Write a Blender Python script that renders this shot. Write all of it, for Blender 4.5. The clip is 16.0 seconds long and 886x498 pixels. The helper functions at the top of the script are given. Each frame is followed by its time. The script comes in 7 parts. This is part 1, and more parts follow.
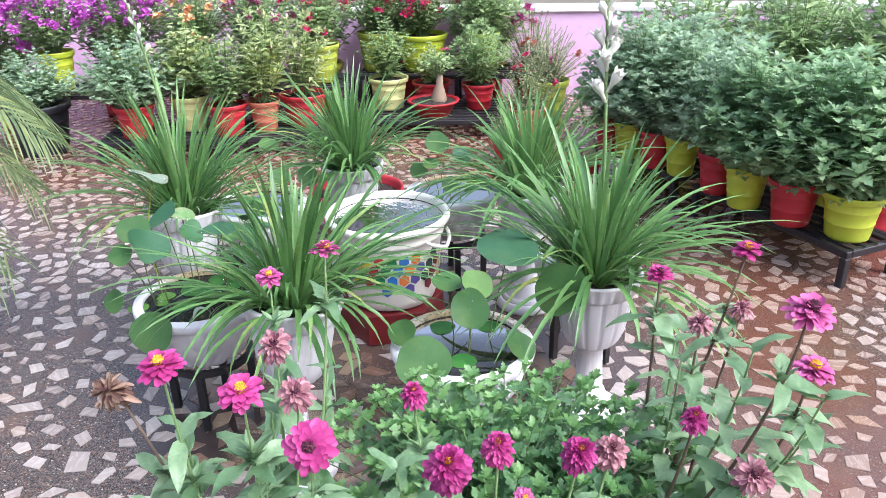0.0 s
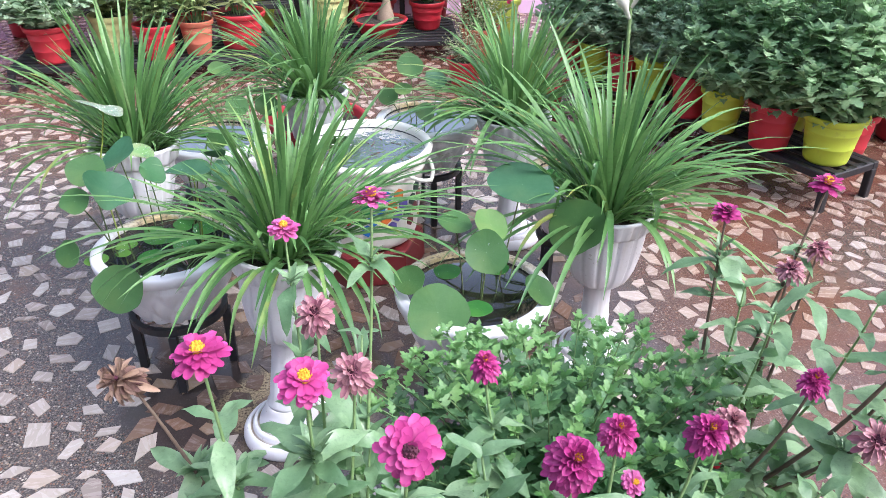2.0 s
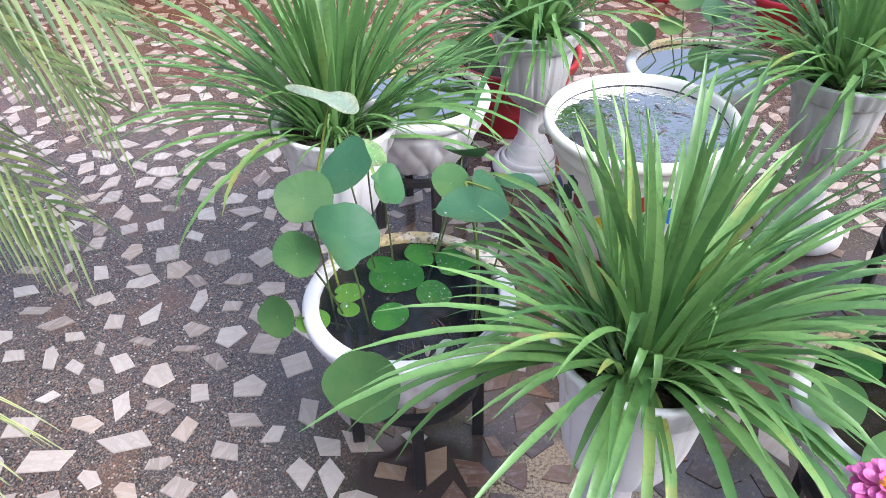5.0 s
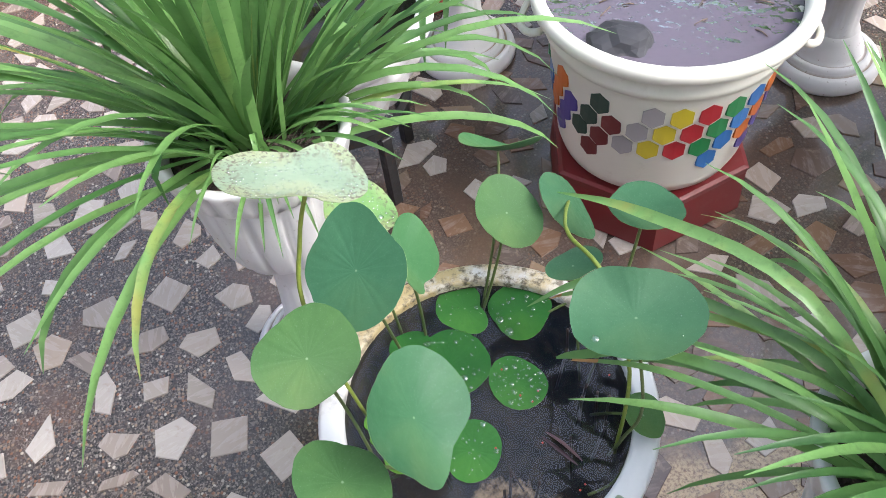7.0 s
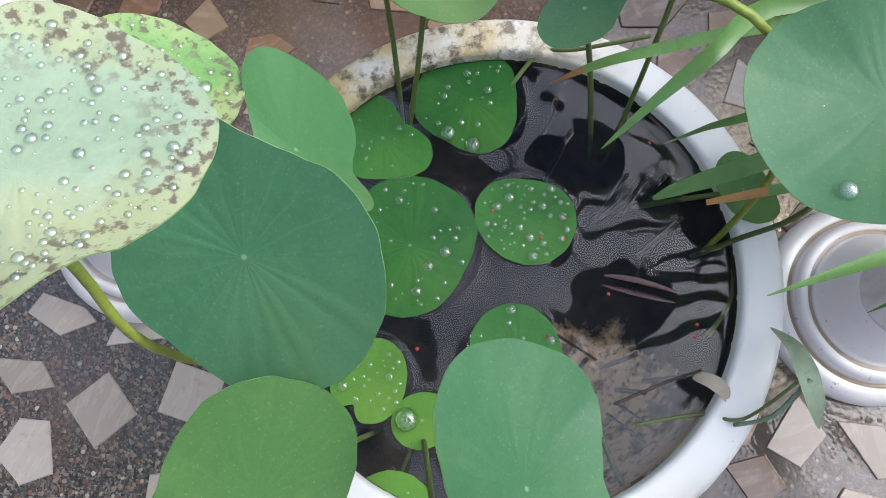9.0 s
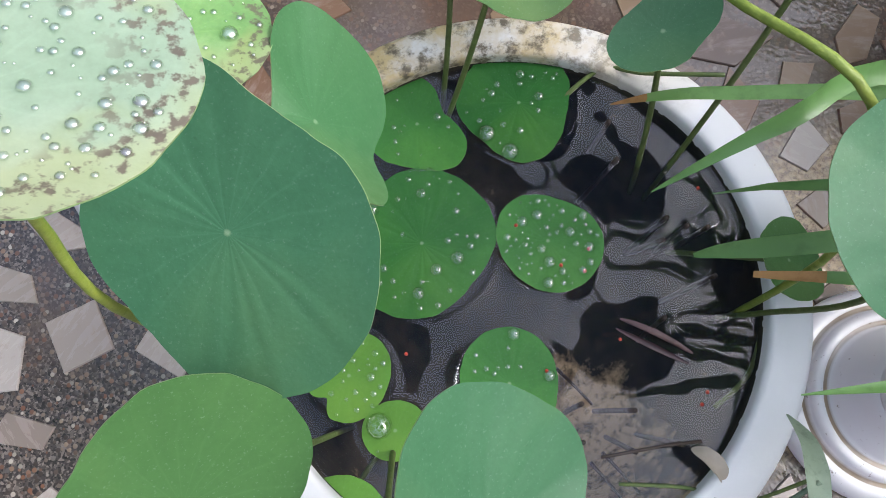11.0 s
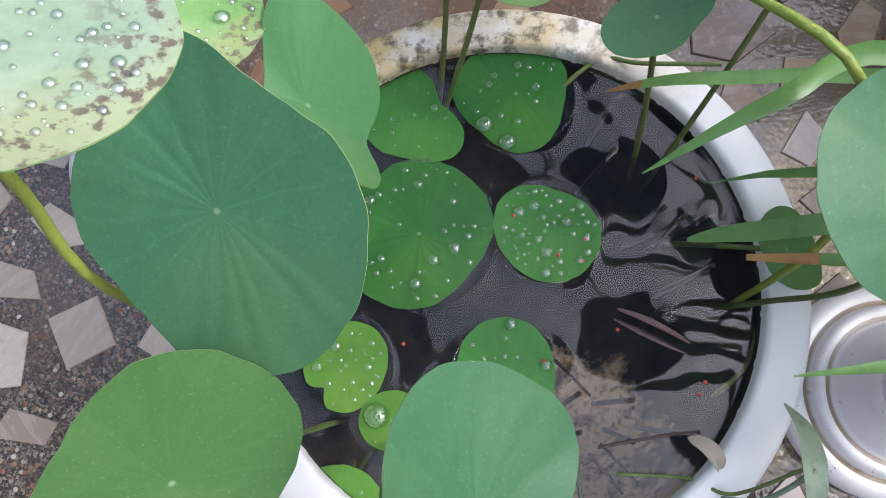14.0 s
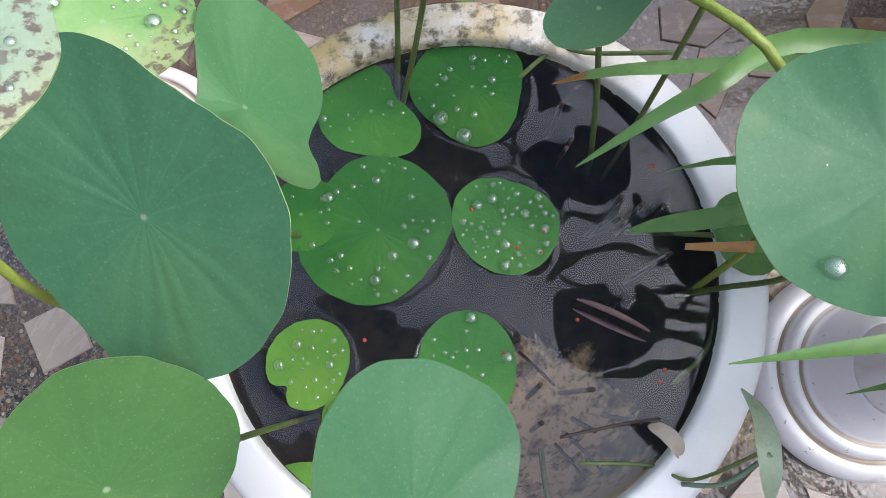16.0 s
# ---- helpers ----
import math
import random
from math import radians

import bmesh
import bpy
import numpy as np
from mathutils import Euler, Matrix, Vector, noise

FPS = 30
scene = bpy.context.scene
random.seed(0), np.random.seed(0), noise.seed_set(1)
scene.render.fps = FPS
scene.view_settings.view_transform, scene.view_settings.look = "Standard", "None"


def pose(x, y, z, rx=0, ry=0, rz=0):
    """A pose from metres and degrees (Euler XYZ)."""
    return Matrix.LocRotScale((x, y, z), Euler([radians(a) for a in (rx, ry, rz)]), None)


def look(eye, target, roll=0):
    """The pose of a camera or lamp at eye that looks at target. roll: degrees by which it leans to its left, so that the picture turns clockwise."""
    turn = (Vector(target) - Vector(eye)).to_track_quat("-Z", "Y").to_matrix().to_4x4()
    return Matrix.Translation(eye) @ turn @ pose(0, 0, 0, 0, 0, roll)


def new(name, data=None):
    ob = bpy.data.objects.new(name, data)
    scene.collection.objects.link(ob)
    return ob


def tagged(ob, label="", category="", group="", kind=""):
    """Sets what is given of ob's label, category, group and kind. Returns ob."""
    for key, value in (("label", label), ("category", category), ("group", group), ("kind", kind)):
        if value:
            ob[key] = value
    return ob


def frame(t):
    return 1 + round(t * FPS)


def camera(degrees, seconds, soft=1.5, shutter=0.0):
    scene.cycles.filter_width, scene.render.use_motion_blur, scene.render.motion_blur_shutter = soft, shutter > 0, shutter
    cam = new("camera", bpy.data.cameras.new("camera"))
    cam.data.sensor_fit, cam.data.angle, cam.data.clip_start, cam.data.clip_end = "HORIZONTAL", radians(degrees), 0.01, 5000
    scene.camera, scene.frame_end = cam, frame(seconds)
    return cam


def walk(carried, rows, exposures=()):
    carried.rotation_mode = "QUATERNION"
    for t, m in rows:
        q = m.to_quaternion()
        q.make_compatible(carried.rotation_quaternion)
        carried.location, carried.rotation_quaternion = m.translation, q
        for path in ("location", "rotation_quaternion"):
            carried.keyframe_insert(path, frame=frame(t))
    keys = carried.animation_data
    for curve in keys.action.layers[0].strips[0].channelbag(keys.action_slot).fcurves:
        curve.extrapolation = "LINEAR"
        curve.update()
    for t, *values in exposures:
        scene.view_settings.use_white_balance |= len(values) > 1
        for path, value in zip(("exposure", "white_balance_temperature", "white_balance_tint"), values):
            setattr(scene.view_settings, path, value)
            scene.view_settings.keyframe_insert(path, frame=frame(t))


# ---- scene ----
cam = camera(59.9, 16.0, 0.6)
EXPOSURES = [(0.0, 1.20, 5600, 16), (4.2, 1.26, 5600, 16), (6.5, 1.22, 5950, 14), (7.5, 1.40, 6050, 9), (9.0, 1.06, 6000, 10), (16.0, 1.10, 6000, 13)]   # stops, kelvin, tint
PATH = [
    (0, (0.375, 0.266, 1.385), (0.241, 2.085, 0.564), -1.2),
    (0.5, (0.335, 0.322, 1.371), (0.224, 2.132, 0.527), -1.0),
    (1, (0.304, 0.376, 1.354), (0.304, 2.153, 0.437), -0.1),
    (1.5, (0.233, 0.41, 1.343), (0.292, 2.163, 0.383), 0.2),
    (2, (0.164, 0.445, 1.335), (0.236, 2.178, 0.339), 0.3),
    (2.5, (0.139, 0.541, 1.327), (0.167, 2.258, 0.303), -0.1),
    (3, (0.089, 0.679, 1.319), (-0.116, 2.381, 0.289), -0.2),
    (3.5, (-0.056, 0.79, 1.307), (-0.281, 2.476, 0.254), -0.8),
    (4, (-0.187, 0.895, 1.295), (-0.393, 2.543, 0.181), -2.5),
    (4.2, (-0.214, 0.943, 1.293), (-0.41, 2.581, 0.162), -2.1),
    (6.3, (-0.515, 1.631, 1.176), (-0.47, 3.024, -0.258), -4.3),
    (6.5, (-0.521, 1.693, 1.178), (-0.477, 3.064, -0.277), -5.2),
    (7, (-0.546, 1.808, 1.134), (-0.341, 2.992, -0.464), -8.0),
    (7.5, (-0.59, 1.915, 1.075), (-0.098, 2.735, -0.681), -6.9),
    (8, (-0.56, 1.975, 1.037), (-0.101, 2.572, -0.816), -2.3),
    (8.5, (-0.539, 2.061, 0.944), (-0.222, 2.513, -0.978), -5.0),
    (9, (-0.535, 2.114, 0.869), (-0.298, 2.444, -1.089), -9.8),
    (9.5, (-0.526, 2.129, 0.85), (-0.318, 2.423, -1.118), -9.6),
    (9.7, (-0.527, 2.132, 0.843), (-0.318, 2.439, -1.122), -8.2),
    (11.8, (-0.52, 2.122, 0.836), (-0.343, 2.458, -1.128), -5.1),
    (12, (-0.52, 2.121, 0.837), (-0.343, 2.459, -1.126), -5.3),
    (12.5, (-0.521, 2.118, 0.837), (-0.343, 2.463, -1.125), -5.8),
    (13, (-0.521, 2.117, 0.838), (-0.344, 2.466, -1.123), -6.4),
    (13.5, (-0.524, 2.117, 0.836), (-0.349, 2.468, -1.126), -6.8),
    (14, (-0.522, 2.117, 0.835), (-0.349, 2.464, -1.127), -6.9),
    (14.5, (-0.518, 2.113, 0.836), (-0.341, 2.453, -1.127), -6.4),
    (15, (-0.512, 2.11, 0.835), (-0.332, 2.443, -1.128), -5.8),
    (15.5, (-0.509, 2.108, 0.836), (-0.332, 2.433, -1.13), -6.1),
    (16, (-0.503, 2.107, 0.836), (-0.33, 2.425, -1.131), -6.5),
]
walk(cam, [(t, look(eye, target, roll)) for t, eye, target, roll in PATH], EXPOSURES)

# ---------------------------------------------------------------- light
SUN_ELEV, SUN_AZ = 47.0, -32.0   # degrees; azimuth counted from +x towards +y
world = bpy.data.worlds.new("sky")
scene.world = world
world.use_nodes = True
wn = world.node_tree
wn.nodes.clear()
sky = wn.nodes.new("ShaderNodeTexSky")
sky.sky_type = "NISHITA"
sky.sun_disc = False
sky.sun_elevation = radians(SUN_ELEV)
sky.sun_rotation = radians(90 - SUN_AZ)
sky.dust_density = 6.0
sky.air_density = 1.3
bg = wn.nodes.new("ShaderNodeBackground")
bg.inputs["Strength"].default_value = 0.15
wo = wn.nodes.new("ShaderNodeOutputWorld")
# a veiled sky: paler than clear air and brightest overhead, as under thin cloud
pale = wn.nodes.new("ShaderNodeHueSaturation")
pale.inputs["Saturation"].default_value = 0.6
where = wn.nodes.new("ShaderNodeTexCoord")
parts = wn.nodes.new("ShaderNodeSeparateXYZ")
veil = wn.nodes.new("ShaderNodeMapRange")
veil.inputs[3].default_value, veil.inputs[4].default_value = 0.40, 1.85
height = wn.nodes.new("ShaderNodeMath")
height.operation = "MULTIPLY"
lift = wn.nodes.new("ShaderNodeVectorMath")
lift.operation = "SCALE"
wn.links.new(sky.outputs[0], pale.inputs["Color"])
wn.links.new(where.outputs["Generated"], parts.inputs[0])
wn.links.new(parts.outputs[2], height.inputs[0])
wn.links.new(parts.outputs[2], height.inputs[1])
wn.links.new(height.outputs[0], veil.inputs[0])
wn.links.new(pale.outputs[0], lift.inputs[0])
wn.links.new(veil.outputs[0], lift.inputs["Scale"])
wn.links.new(lift.outputs[0], bg.inputs[0])
wn.links.new(bg.outputs[0], wo.inputs[0])

sun_data = bpy.data.lights.new("sun", "SUN")
sun_data.energy = 0.95
sun_data.angle = radians(26)
sun_data.color = (1.0, 0.96, 0.90)
sun = new("sun", sun_data)
sun_way = Vector((math.cos(radians(SUN_AZ)) * math.cos(radians(SUN_ELEV)), math.sin(radians(SUN_AZ)) * math.cos(radians(SUN_ELEV)), math.sin(radians(SUN_ELEV))))
sun.matrix_world = look(sun_way * 20, (0, 0, 0))


# ---------------------------------------------------------------- materials
class Mat:
    """A small builder of node materials."""

    def __init__(self, name):
        self.m = bpy.data.materials.new(name)
        self.m.use_nodes = True
        self.t = self.m.node_tree
        self.t.nodes.clear()
        self.out = self.node("ShaderNodeOutputMaterial")
        self.tc = self.node("ShaderNodeTexCoord")
        self.bs = self.node("ShaderNodeBsdfPrincipled")
        self.link(self.bs.outputs[0], self.out.inputs[0])

    def node(self, kind, **kw):
        n = self.t.nodes.new(kind)
        for k, v in kw.items():
            if k in n.inputs:
                n.inputs[k].default_value = v
        return n

    def link(self, a, b):
        self.t.links.new(a, b)

    def coord(self, which="Object"):
        return self.tc.outputs[which]

    def noise(self, scale, detail=3.0, rough=0.6, which="Object", vec=None):
        n = self.node("ShaderNodeTexNoise", Scale=scale, Detail=detail, Roughness=rough)
        self.link(vec or self.coord(which), n.inputs["Vector"])
        return n.outputs["Fac"]

    def voronoi(self, scale, feature="F1", vec=None, which="Object"):
        n = self.node("ShaderNodeTexVoronoi", Scale=scale)
        n.feature = feature
        self.link(vec or self.coord(which), n.inputs["Vector"])
        return n

    def ramp(self, fac, *stops):
        n = self.node("ShaderNodeValToRGB")
        e = n.color_ramp.elements
        while len(e) < len(stops):
            e.new(0.5)
        for el, (p, c) in zip(e, stops):
            el.position = p
            el.color = (*c, 1) if len(c) == 3 else c
        self.link(fac, n.inputs[0])
        return n.outputs[0]

    def mix(self, fac, a, b, mode="MIX"):
        n = self.node("ShaderNodeMix")
        n.data_type = "RGBA"
        n.blend_type = mode
        for src, sock in ((fac, n.inputs[0]), (a, n.inputs[6]), (b, n.inputs[7])):
            if isinstance(src, bpy.types.NodeSocket):
                self.link(src, sock)
            elif isinstance(src, (int, float)):
                sock.default_value = src
            else:
                sock.default_value = (*src, 1)
        return n.outputs[2]

    def math(self, op, a, b=0.0, c=0.0):
        n = self.node("ShaderNodeMath")
        n.operation = op
        for src, sock in zip((a, b, c), n.inputs):
            if isinstance(src, bpy.types.NodeSocket):
                self.link(src, sock)
            else:
                sock.default_value = src
        return n.outputs[0]

    def remap(self, fac, a, b, c=0.0, d=1.0):
        n = self.node("ShaderNodeMapRange")
        for i, v in enumerate((a, b, c, d)):
            n.inputs[1 + i].default_value = v
        self.link(fac, n.inputs[0])
        return n.outputs[0]

    def random(self):
        return self.node("ShaderNodeObjectInfo").outputs["Random"]

    def island(self):
        return self.node("ShaderNodeNewGeometry").outputs["Random Per Island"]

    def set(self, **kw):
        for k, v in kw.items():
            sock = self.bs.inputs[k.replace("_", " ")]
            if isinstance(v, bpy.types.NodeSocket):
                self.link(v, sock)
            elif isinstance(v, tuple) and len(v) == 3:
                sock.default_value = (*v, 1)
            else:
                sock.default_value = v
        return self

    def bump(self, height, strength=0.3, distance=0.002, after=None):
        n = self.node("ShaderNodeBump", Strength=strength, Distance=distance)
        self.link(height, n.inputs["Height"])
        if after is not None:
            self.link(after, n.inputs["Normal"])
        self.link(n.outputs[0], self.bs.inputs["Normal"])
        return n.outputs[0]

    def translucent(self, colour, amount):
        tr = self.node("ShaderNodeBsdfTranslucent")
        if isinstance(colour, bpy.types.NodeSocket):
            self.link(colour, tr.inputs[0])
        else:
            tr.inputs[0].default_value = (*colour, 1)
        mx = self.node("ShaderNodeMixShader")
        mx.inputs[0].default_value = amount
        self.link(self.bs.outputs[0], mx.inputs[1])
        self.link(tr.outputs[0], mx.inputs[2])
        self.link(mx.outputs[0], self.out.inputs[0])
        return self


def leaf_mat(name, dark, light, rough=0.5, through_amount=0.25, per="island", scale=40.0, tip=None):
    m = Mat(name)
    pick = m.island() if per == "island" else m.random()
    n = m.noise(scale, 3)
    f = m.math("ADD", m.math("MULTIPLY", pick, 0.7), m.math("MULTIPLY", n, 0.5))
    col = m.ramp(f, (0.15, dark), (0.6, tuple((a + b) / 2 for a, b in zip(dark, light))), (1.0, light))
    if tip:
        rare = m.remap(pick, 0.90, 1.0)
        col = m.mix(m.math("MULTIPLY", rare, m.remap(n, 0.45, 0.65)), col, tip)
    m.set(Base_Color=col, Roughness=rough)
    col = m.mix(m.remap(m.noise(scale * 5, 4, 0.7), 0.52, 0.72, 0, 0.45), col, tuple(v * 0.55 for v in dark))
    col = m.mix(m.remap(m.noise(scale * 1.7, 3), 0.56, 0.76, 0, 0.4), col, tuple(min(1, v * 1.25 + 0.03) for v in light))
    m.set(Base_Color=col)
    m.bump(m.noise(scale * 3, 3), 0.5, 0.0015)
    lit = m.mix(0.5, col, light)
    m.translucent(lit, through_amount)
    return m.m


def plastic_mat(name, colour, rough=0.38, dirt=(0.16, 0.11, 0.07), grime=0.5, dust=None):
    m = Mat(name)
    n1 = m.noise(6, 5)
    n2 = m.noise(60, 4)
    c = m.mix(m.remap(n1, 0.4, 0.75, 0, 0.35), colour, tuple(min(1, v * 1.25 + 0.03) for v in colour))
    spots = m.math("MULTIPLY", m.remap(m.noise(14, 6, 0.7), 0.55, 0.72), m.remap(n2, 0.4, 0.7))
    c = m.mix(m.math("MULTIPLY", spots, grime), c, dirt)
    m.set(Base_Color=c, Roughness=m.remap(n1, 0.3, 0.8, rough - 0.08, rough + 0.2))
    m.bump(n2, 0.08, 0.001)
    return m.m


def white_pot_mat(name):
    m = Mat(name)
    n1 = m.noise(9, 5)
    n2 = m.noise(120, 3)
    streak_map = m.node("ShaderNodeMapping")
    streak_map.inputs["Scale"].default_value = (30, 30, 3)
    m.link(m.coord(), streak_map.inputs[0])
    streak = m.noise(1.0, 4, vec=streak_map.outputs[0])
    c = m.mix(m.remap(n1, 0.35, 0.75, 0, 0.5), (0.65, 0.645, 0.655), (0.57, 0.56, 0.545))
    c = m.mix(m.remap(streak, 0.56, 0.75, 0, 0.5), c, (0.42, 0.36, 0.28))
    c = m.mix(m.math("MULTIPLY", m.remap(n2, 0.62, 0.72), m.remap(n1, 0.45, 0.7)), c, (0.22, 0.16, 0.12))
    m.set(Base_Color=c, Roughness=m.remap(n1, 0.3, 0.8, 0.32, 0.55))
    m.bump(n2, 0.1, 0.001)
    return m.m


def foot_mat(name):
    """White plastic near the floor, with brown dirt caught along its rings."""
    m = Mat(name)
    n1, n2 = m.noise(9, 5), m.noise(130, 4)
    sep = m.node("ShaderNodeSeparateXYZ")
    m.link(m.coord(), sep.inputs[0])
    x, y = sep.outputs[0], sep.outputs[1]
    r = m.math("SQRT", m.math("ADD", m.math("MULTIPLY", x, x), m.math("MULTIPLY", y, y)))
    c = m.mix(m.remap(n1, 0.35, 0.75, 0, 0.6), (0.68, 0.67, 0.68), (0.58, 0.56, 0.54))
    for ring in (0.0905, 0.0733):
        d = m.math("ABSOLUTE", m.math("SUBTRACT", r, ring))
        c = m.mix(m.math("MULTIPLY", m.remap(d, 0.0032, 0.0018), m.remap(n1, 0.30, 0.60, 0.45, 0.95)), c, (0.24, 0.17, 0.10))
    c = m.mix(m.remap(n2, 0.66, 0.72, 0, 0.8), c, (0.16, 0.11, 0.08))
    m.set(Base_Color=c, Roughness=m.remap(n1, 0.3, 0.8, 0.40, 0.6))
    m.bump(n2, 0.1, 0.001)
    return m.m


def rim_mat(name):
    """White plastic whose far side is stained with yellow-brown algae."""
    m = Mat(name)
    n1 = m.noise(14, 6, 0.7)
    n2 = m.noise(90, 5, 0.7)
    sep = m.node("ShaderNodeSeparateXYZ")
    m.link(m.coord(), sep.inputs[0])
    side = m.remap(sep.outputs[1], 0.03, 0.13)
    c = m.mix(m.remap(n1, 0.3, 0.8, 0, 0.4), (0.66, 0.66, 0.67), (0.58, 0.57, 0.555))
    c = m.mix(m.math("MULTIPLY", side, m.remap(n1, 0.30, 0.50, 0, 0.95)), c, (0.46, 0.35, 0.16))
    c = m.mix(m.math("MULTIPLY", side, m.remap(n2, 0.48, 0.62)), c, (0.12, 0.095, 0.06))
    c = m.mix(m.remap(n2, 0.70, 0.76), c, (0.30, 0.22, 0.16))
    m.set(Base_Color=c, Roughness=0.5)
    m.bump(n2, 0.18, 0.001)
    return m.m


def water_mat(name, tint, ripple=0.15, scale=25.0, rough=0.01, cloud=0.05, haze_sheen=(0.10, 0.10, 0.11), ior=1.4):
    """Water: a rippled mirror over a tinted, slightly cloudy body, whose diffuse colour also stands in for mirrored
    sky.
    """
    m = Mat(name)
    m.t.nodes.remove(m.bs)
    n = m.noise(scale, 2, 0.5)
    calm = m.remap(m.noise(9, 3), 0.42, 0.62, 0.15, 1.0)
    bp = m.node("ShaderNodeBump", Strength=ripple, Distance=0.01)
    m.link(m.math("MULTIPLY", n, calm), bp.inputs["Height"])
    gl = m.node("ShaderNodeBsdfGlossy")
    gl.inputs["Roughness"].default_value = rough
    m.link(bp.outputs[0], gl.inputs["Normal"])
    tp = m.node("ShaderNodeBsdfTransparent")
    tp.inputs[0].default_value = (*tint, 1)
    df = m.node("ShaderNodeBsdfDiffuse")
    df.inputs[0].default_value = (*haze_sheen, 1)
    body = m.node("ShaderNodeMixShader")
    body.inputs[0].default_value = cloud
    m.link(tp.outputs[0], body.inputs[1])
    m.link(df.outputs[0], body.inputs[2])
    fr = m.node("ShaderNodeFresnel", IOR=ior)
    m.link(bp.outputs[0], fr.inputs["Normal"])
    mx = m.node("ShaderNodeMixShader")
    m.link(fr.outputs[0], mx.inputs[0])
    m.link(body.outputs[0], mx.inputs[1])
    m.link(gl.outputs[0], mx.inputs[2])
    m.link(mx.outputs[0], m.out.inputs[0])
    return m.m


def floor_mat():
    """Exposed pebbles in dark cement, worn, damp and stained with red earth."""
    m = Mat("pebble_cement")
    v = m.voronoi(150)
    v2 = m.voronoi(420)
    pick = m.node("ShaderNodeSeparateColor")
    m.link(v.outputs["Color"], pick.inputs[0])
    pick2 = m.node("ShaderNodeSeparateColor")
    m.link(v2.outputs["Color"], pick2.inputs[0])
    stone = m.ramp(pick.outputs[0], (0.0, (0.020, 0.017, 0.017)), (0.28, (0.085, 0.062, 0.050)), (0.48, (0.17, 0.072, 0.040)), (0.68, (0.24, 0.18, 0.13)), (0.86, (0.060, 0.050, 0.052)), (1.0, (0.46, 0.40, 0.33)))
    fine = m.ramp(pick2.outputs[1], (0.0, (0.018, 0.016, 0.017)), (0.6, (0.068, 0.056, 0.051)), (1.0, (0.20, 0.165, 0.145)))
    body = m.remap(v.outputs["Distance"], 0.34, 0.46)
    body.node.clamp = True
    c = m.mix(body, stone, fine)
    sep = m.node("ShaderNodeSeparateXYZ")
    m.link(m.coord(), sep.inputs[0])
    large = m.noise(1.3, 6, 0.65)
    patch = m.noise(5.0, 5, 0.6)
    # red-earth wash towards the benches
    far = m.math("MAXIMUM", m.remap(sep.outputs[1], 3.2, 4.3), m.remap(sep.outputs[0], 0.65, 1.25))
    earth = m.math("MULTIPLY", far, m.remap(large, 0.34, 0.52, 0.25, 1.0))
    c = m.mix(m.math("MULTIPLY", earth, 0.72), c, (0.135, 0.048, 0.024))
    rust = m.math("MULTIPLY", m.remap(patch, 0.56, 0.72), 0.55)
    c = m.mix(rust, c, (0.16, 0.085, 0.05))
    grey = m.remap(m.noise(2.2, 4), 0.5, 0.75, 0, 0.4)
    c = m.mix(grey, c, (0.105, 0.092, 0.088))
    # standing water in the low middle
    dx = m.math("SUBTRACT", sep.outputs[0], 0.05)
    dy = m.math("SUBTRACT", sep.outputs[1], 2.45)
    d = m.math("SQRT", m.math("ADD", m.math("MULTIPLY", dx, dx), m.math("MULTIPLY", dy, dy)))
    c = m.mix(m.math("MULTIPLY", m.remap(d, 0.80, 0.62), m.remap(patch, 0.38, 0.58, 0.25, 0.75)), c, (0.15, 0.085, 0.052))
    # dark soil-brown patch under and in front of the near stand
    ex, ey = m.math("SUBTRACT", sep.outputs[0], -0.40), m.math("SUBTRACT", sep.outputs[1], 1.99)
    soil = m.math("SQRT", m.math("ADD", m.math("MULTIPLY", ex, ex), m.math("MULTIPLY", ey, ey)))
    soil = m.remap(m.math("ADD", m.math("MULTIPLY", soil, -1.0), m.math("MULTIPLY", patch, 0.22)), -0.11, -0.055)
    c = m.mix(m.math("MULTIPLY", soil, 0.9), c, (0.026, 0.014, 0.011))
    # pale yellowish crust round the near pedestal
    gx, gy = m.math("SUBTRACT", sep.outputs[0], -0.13), m.math("SUBTRACT", sep.outputs[1], 1.98)
    crust = m.math("SQRT", m.math("ADD", m.math("MULTIPLY", gx, gx), m.math("MULTIPLY", gy, gy)))
    crust = m.remap(m.math("ADD", m.math("MULTIPLY", crust, -1.0), m.math("MULTIPLY", patch, 0.30)), -0.06, 0.0)
    c = m.mix(m.math("MULTIPLY", crust, m.remap(m.noise(160, 4, 0.7), 0.36, 0.56)), c, (0.36, 0.27, 0.16))
    wet = m.math("ADD", m.remap(d, 1.0, 0.5, 0, 0.78), m.math("SUBTRACT", patch, 0.5))
    wet = m.math("MULTIPLY", m.remap(wet, 0.12, 0.32), m.math("SUBTRACT", 1.0, m.math("MULTIPLY", crust, 0.8)))
    damp = m.mix(m.math("MULTIPLY", wet, 0.45), c, (0.05, 0.045, 0.045))
    m.set(Base_Color=damp, Roughness=m.remap(wet, 0, 1, 0.27, 0.06), Specular_IOR_Level=0.65)
    h = m.math("MULTIPLY", m.math("SUBTRACT", 1.0, v.outputs["Distance"]), m.remap(wet, 0, 1, 1.0, 0.12))
    m.bump(h, 0.35, 0.0022)
    return m.m


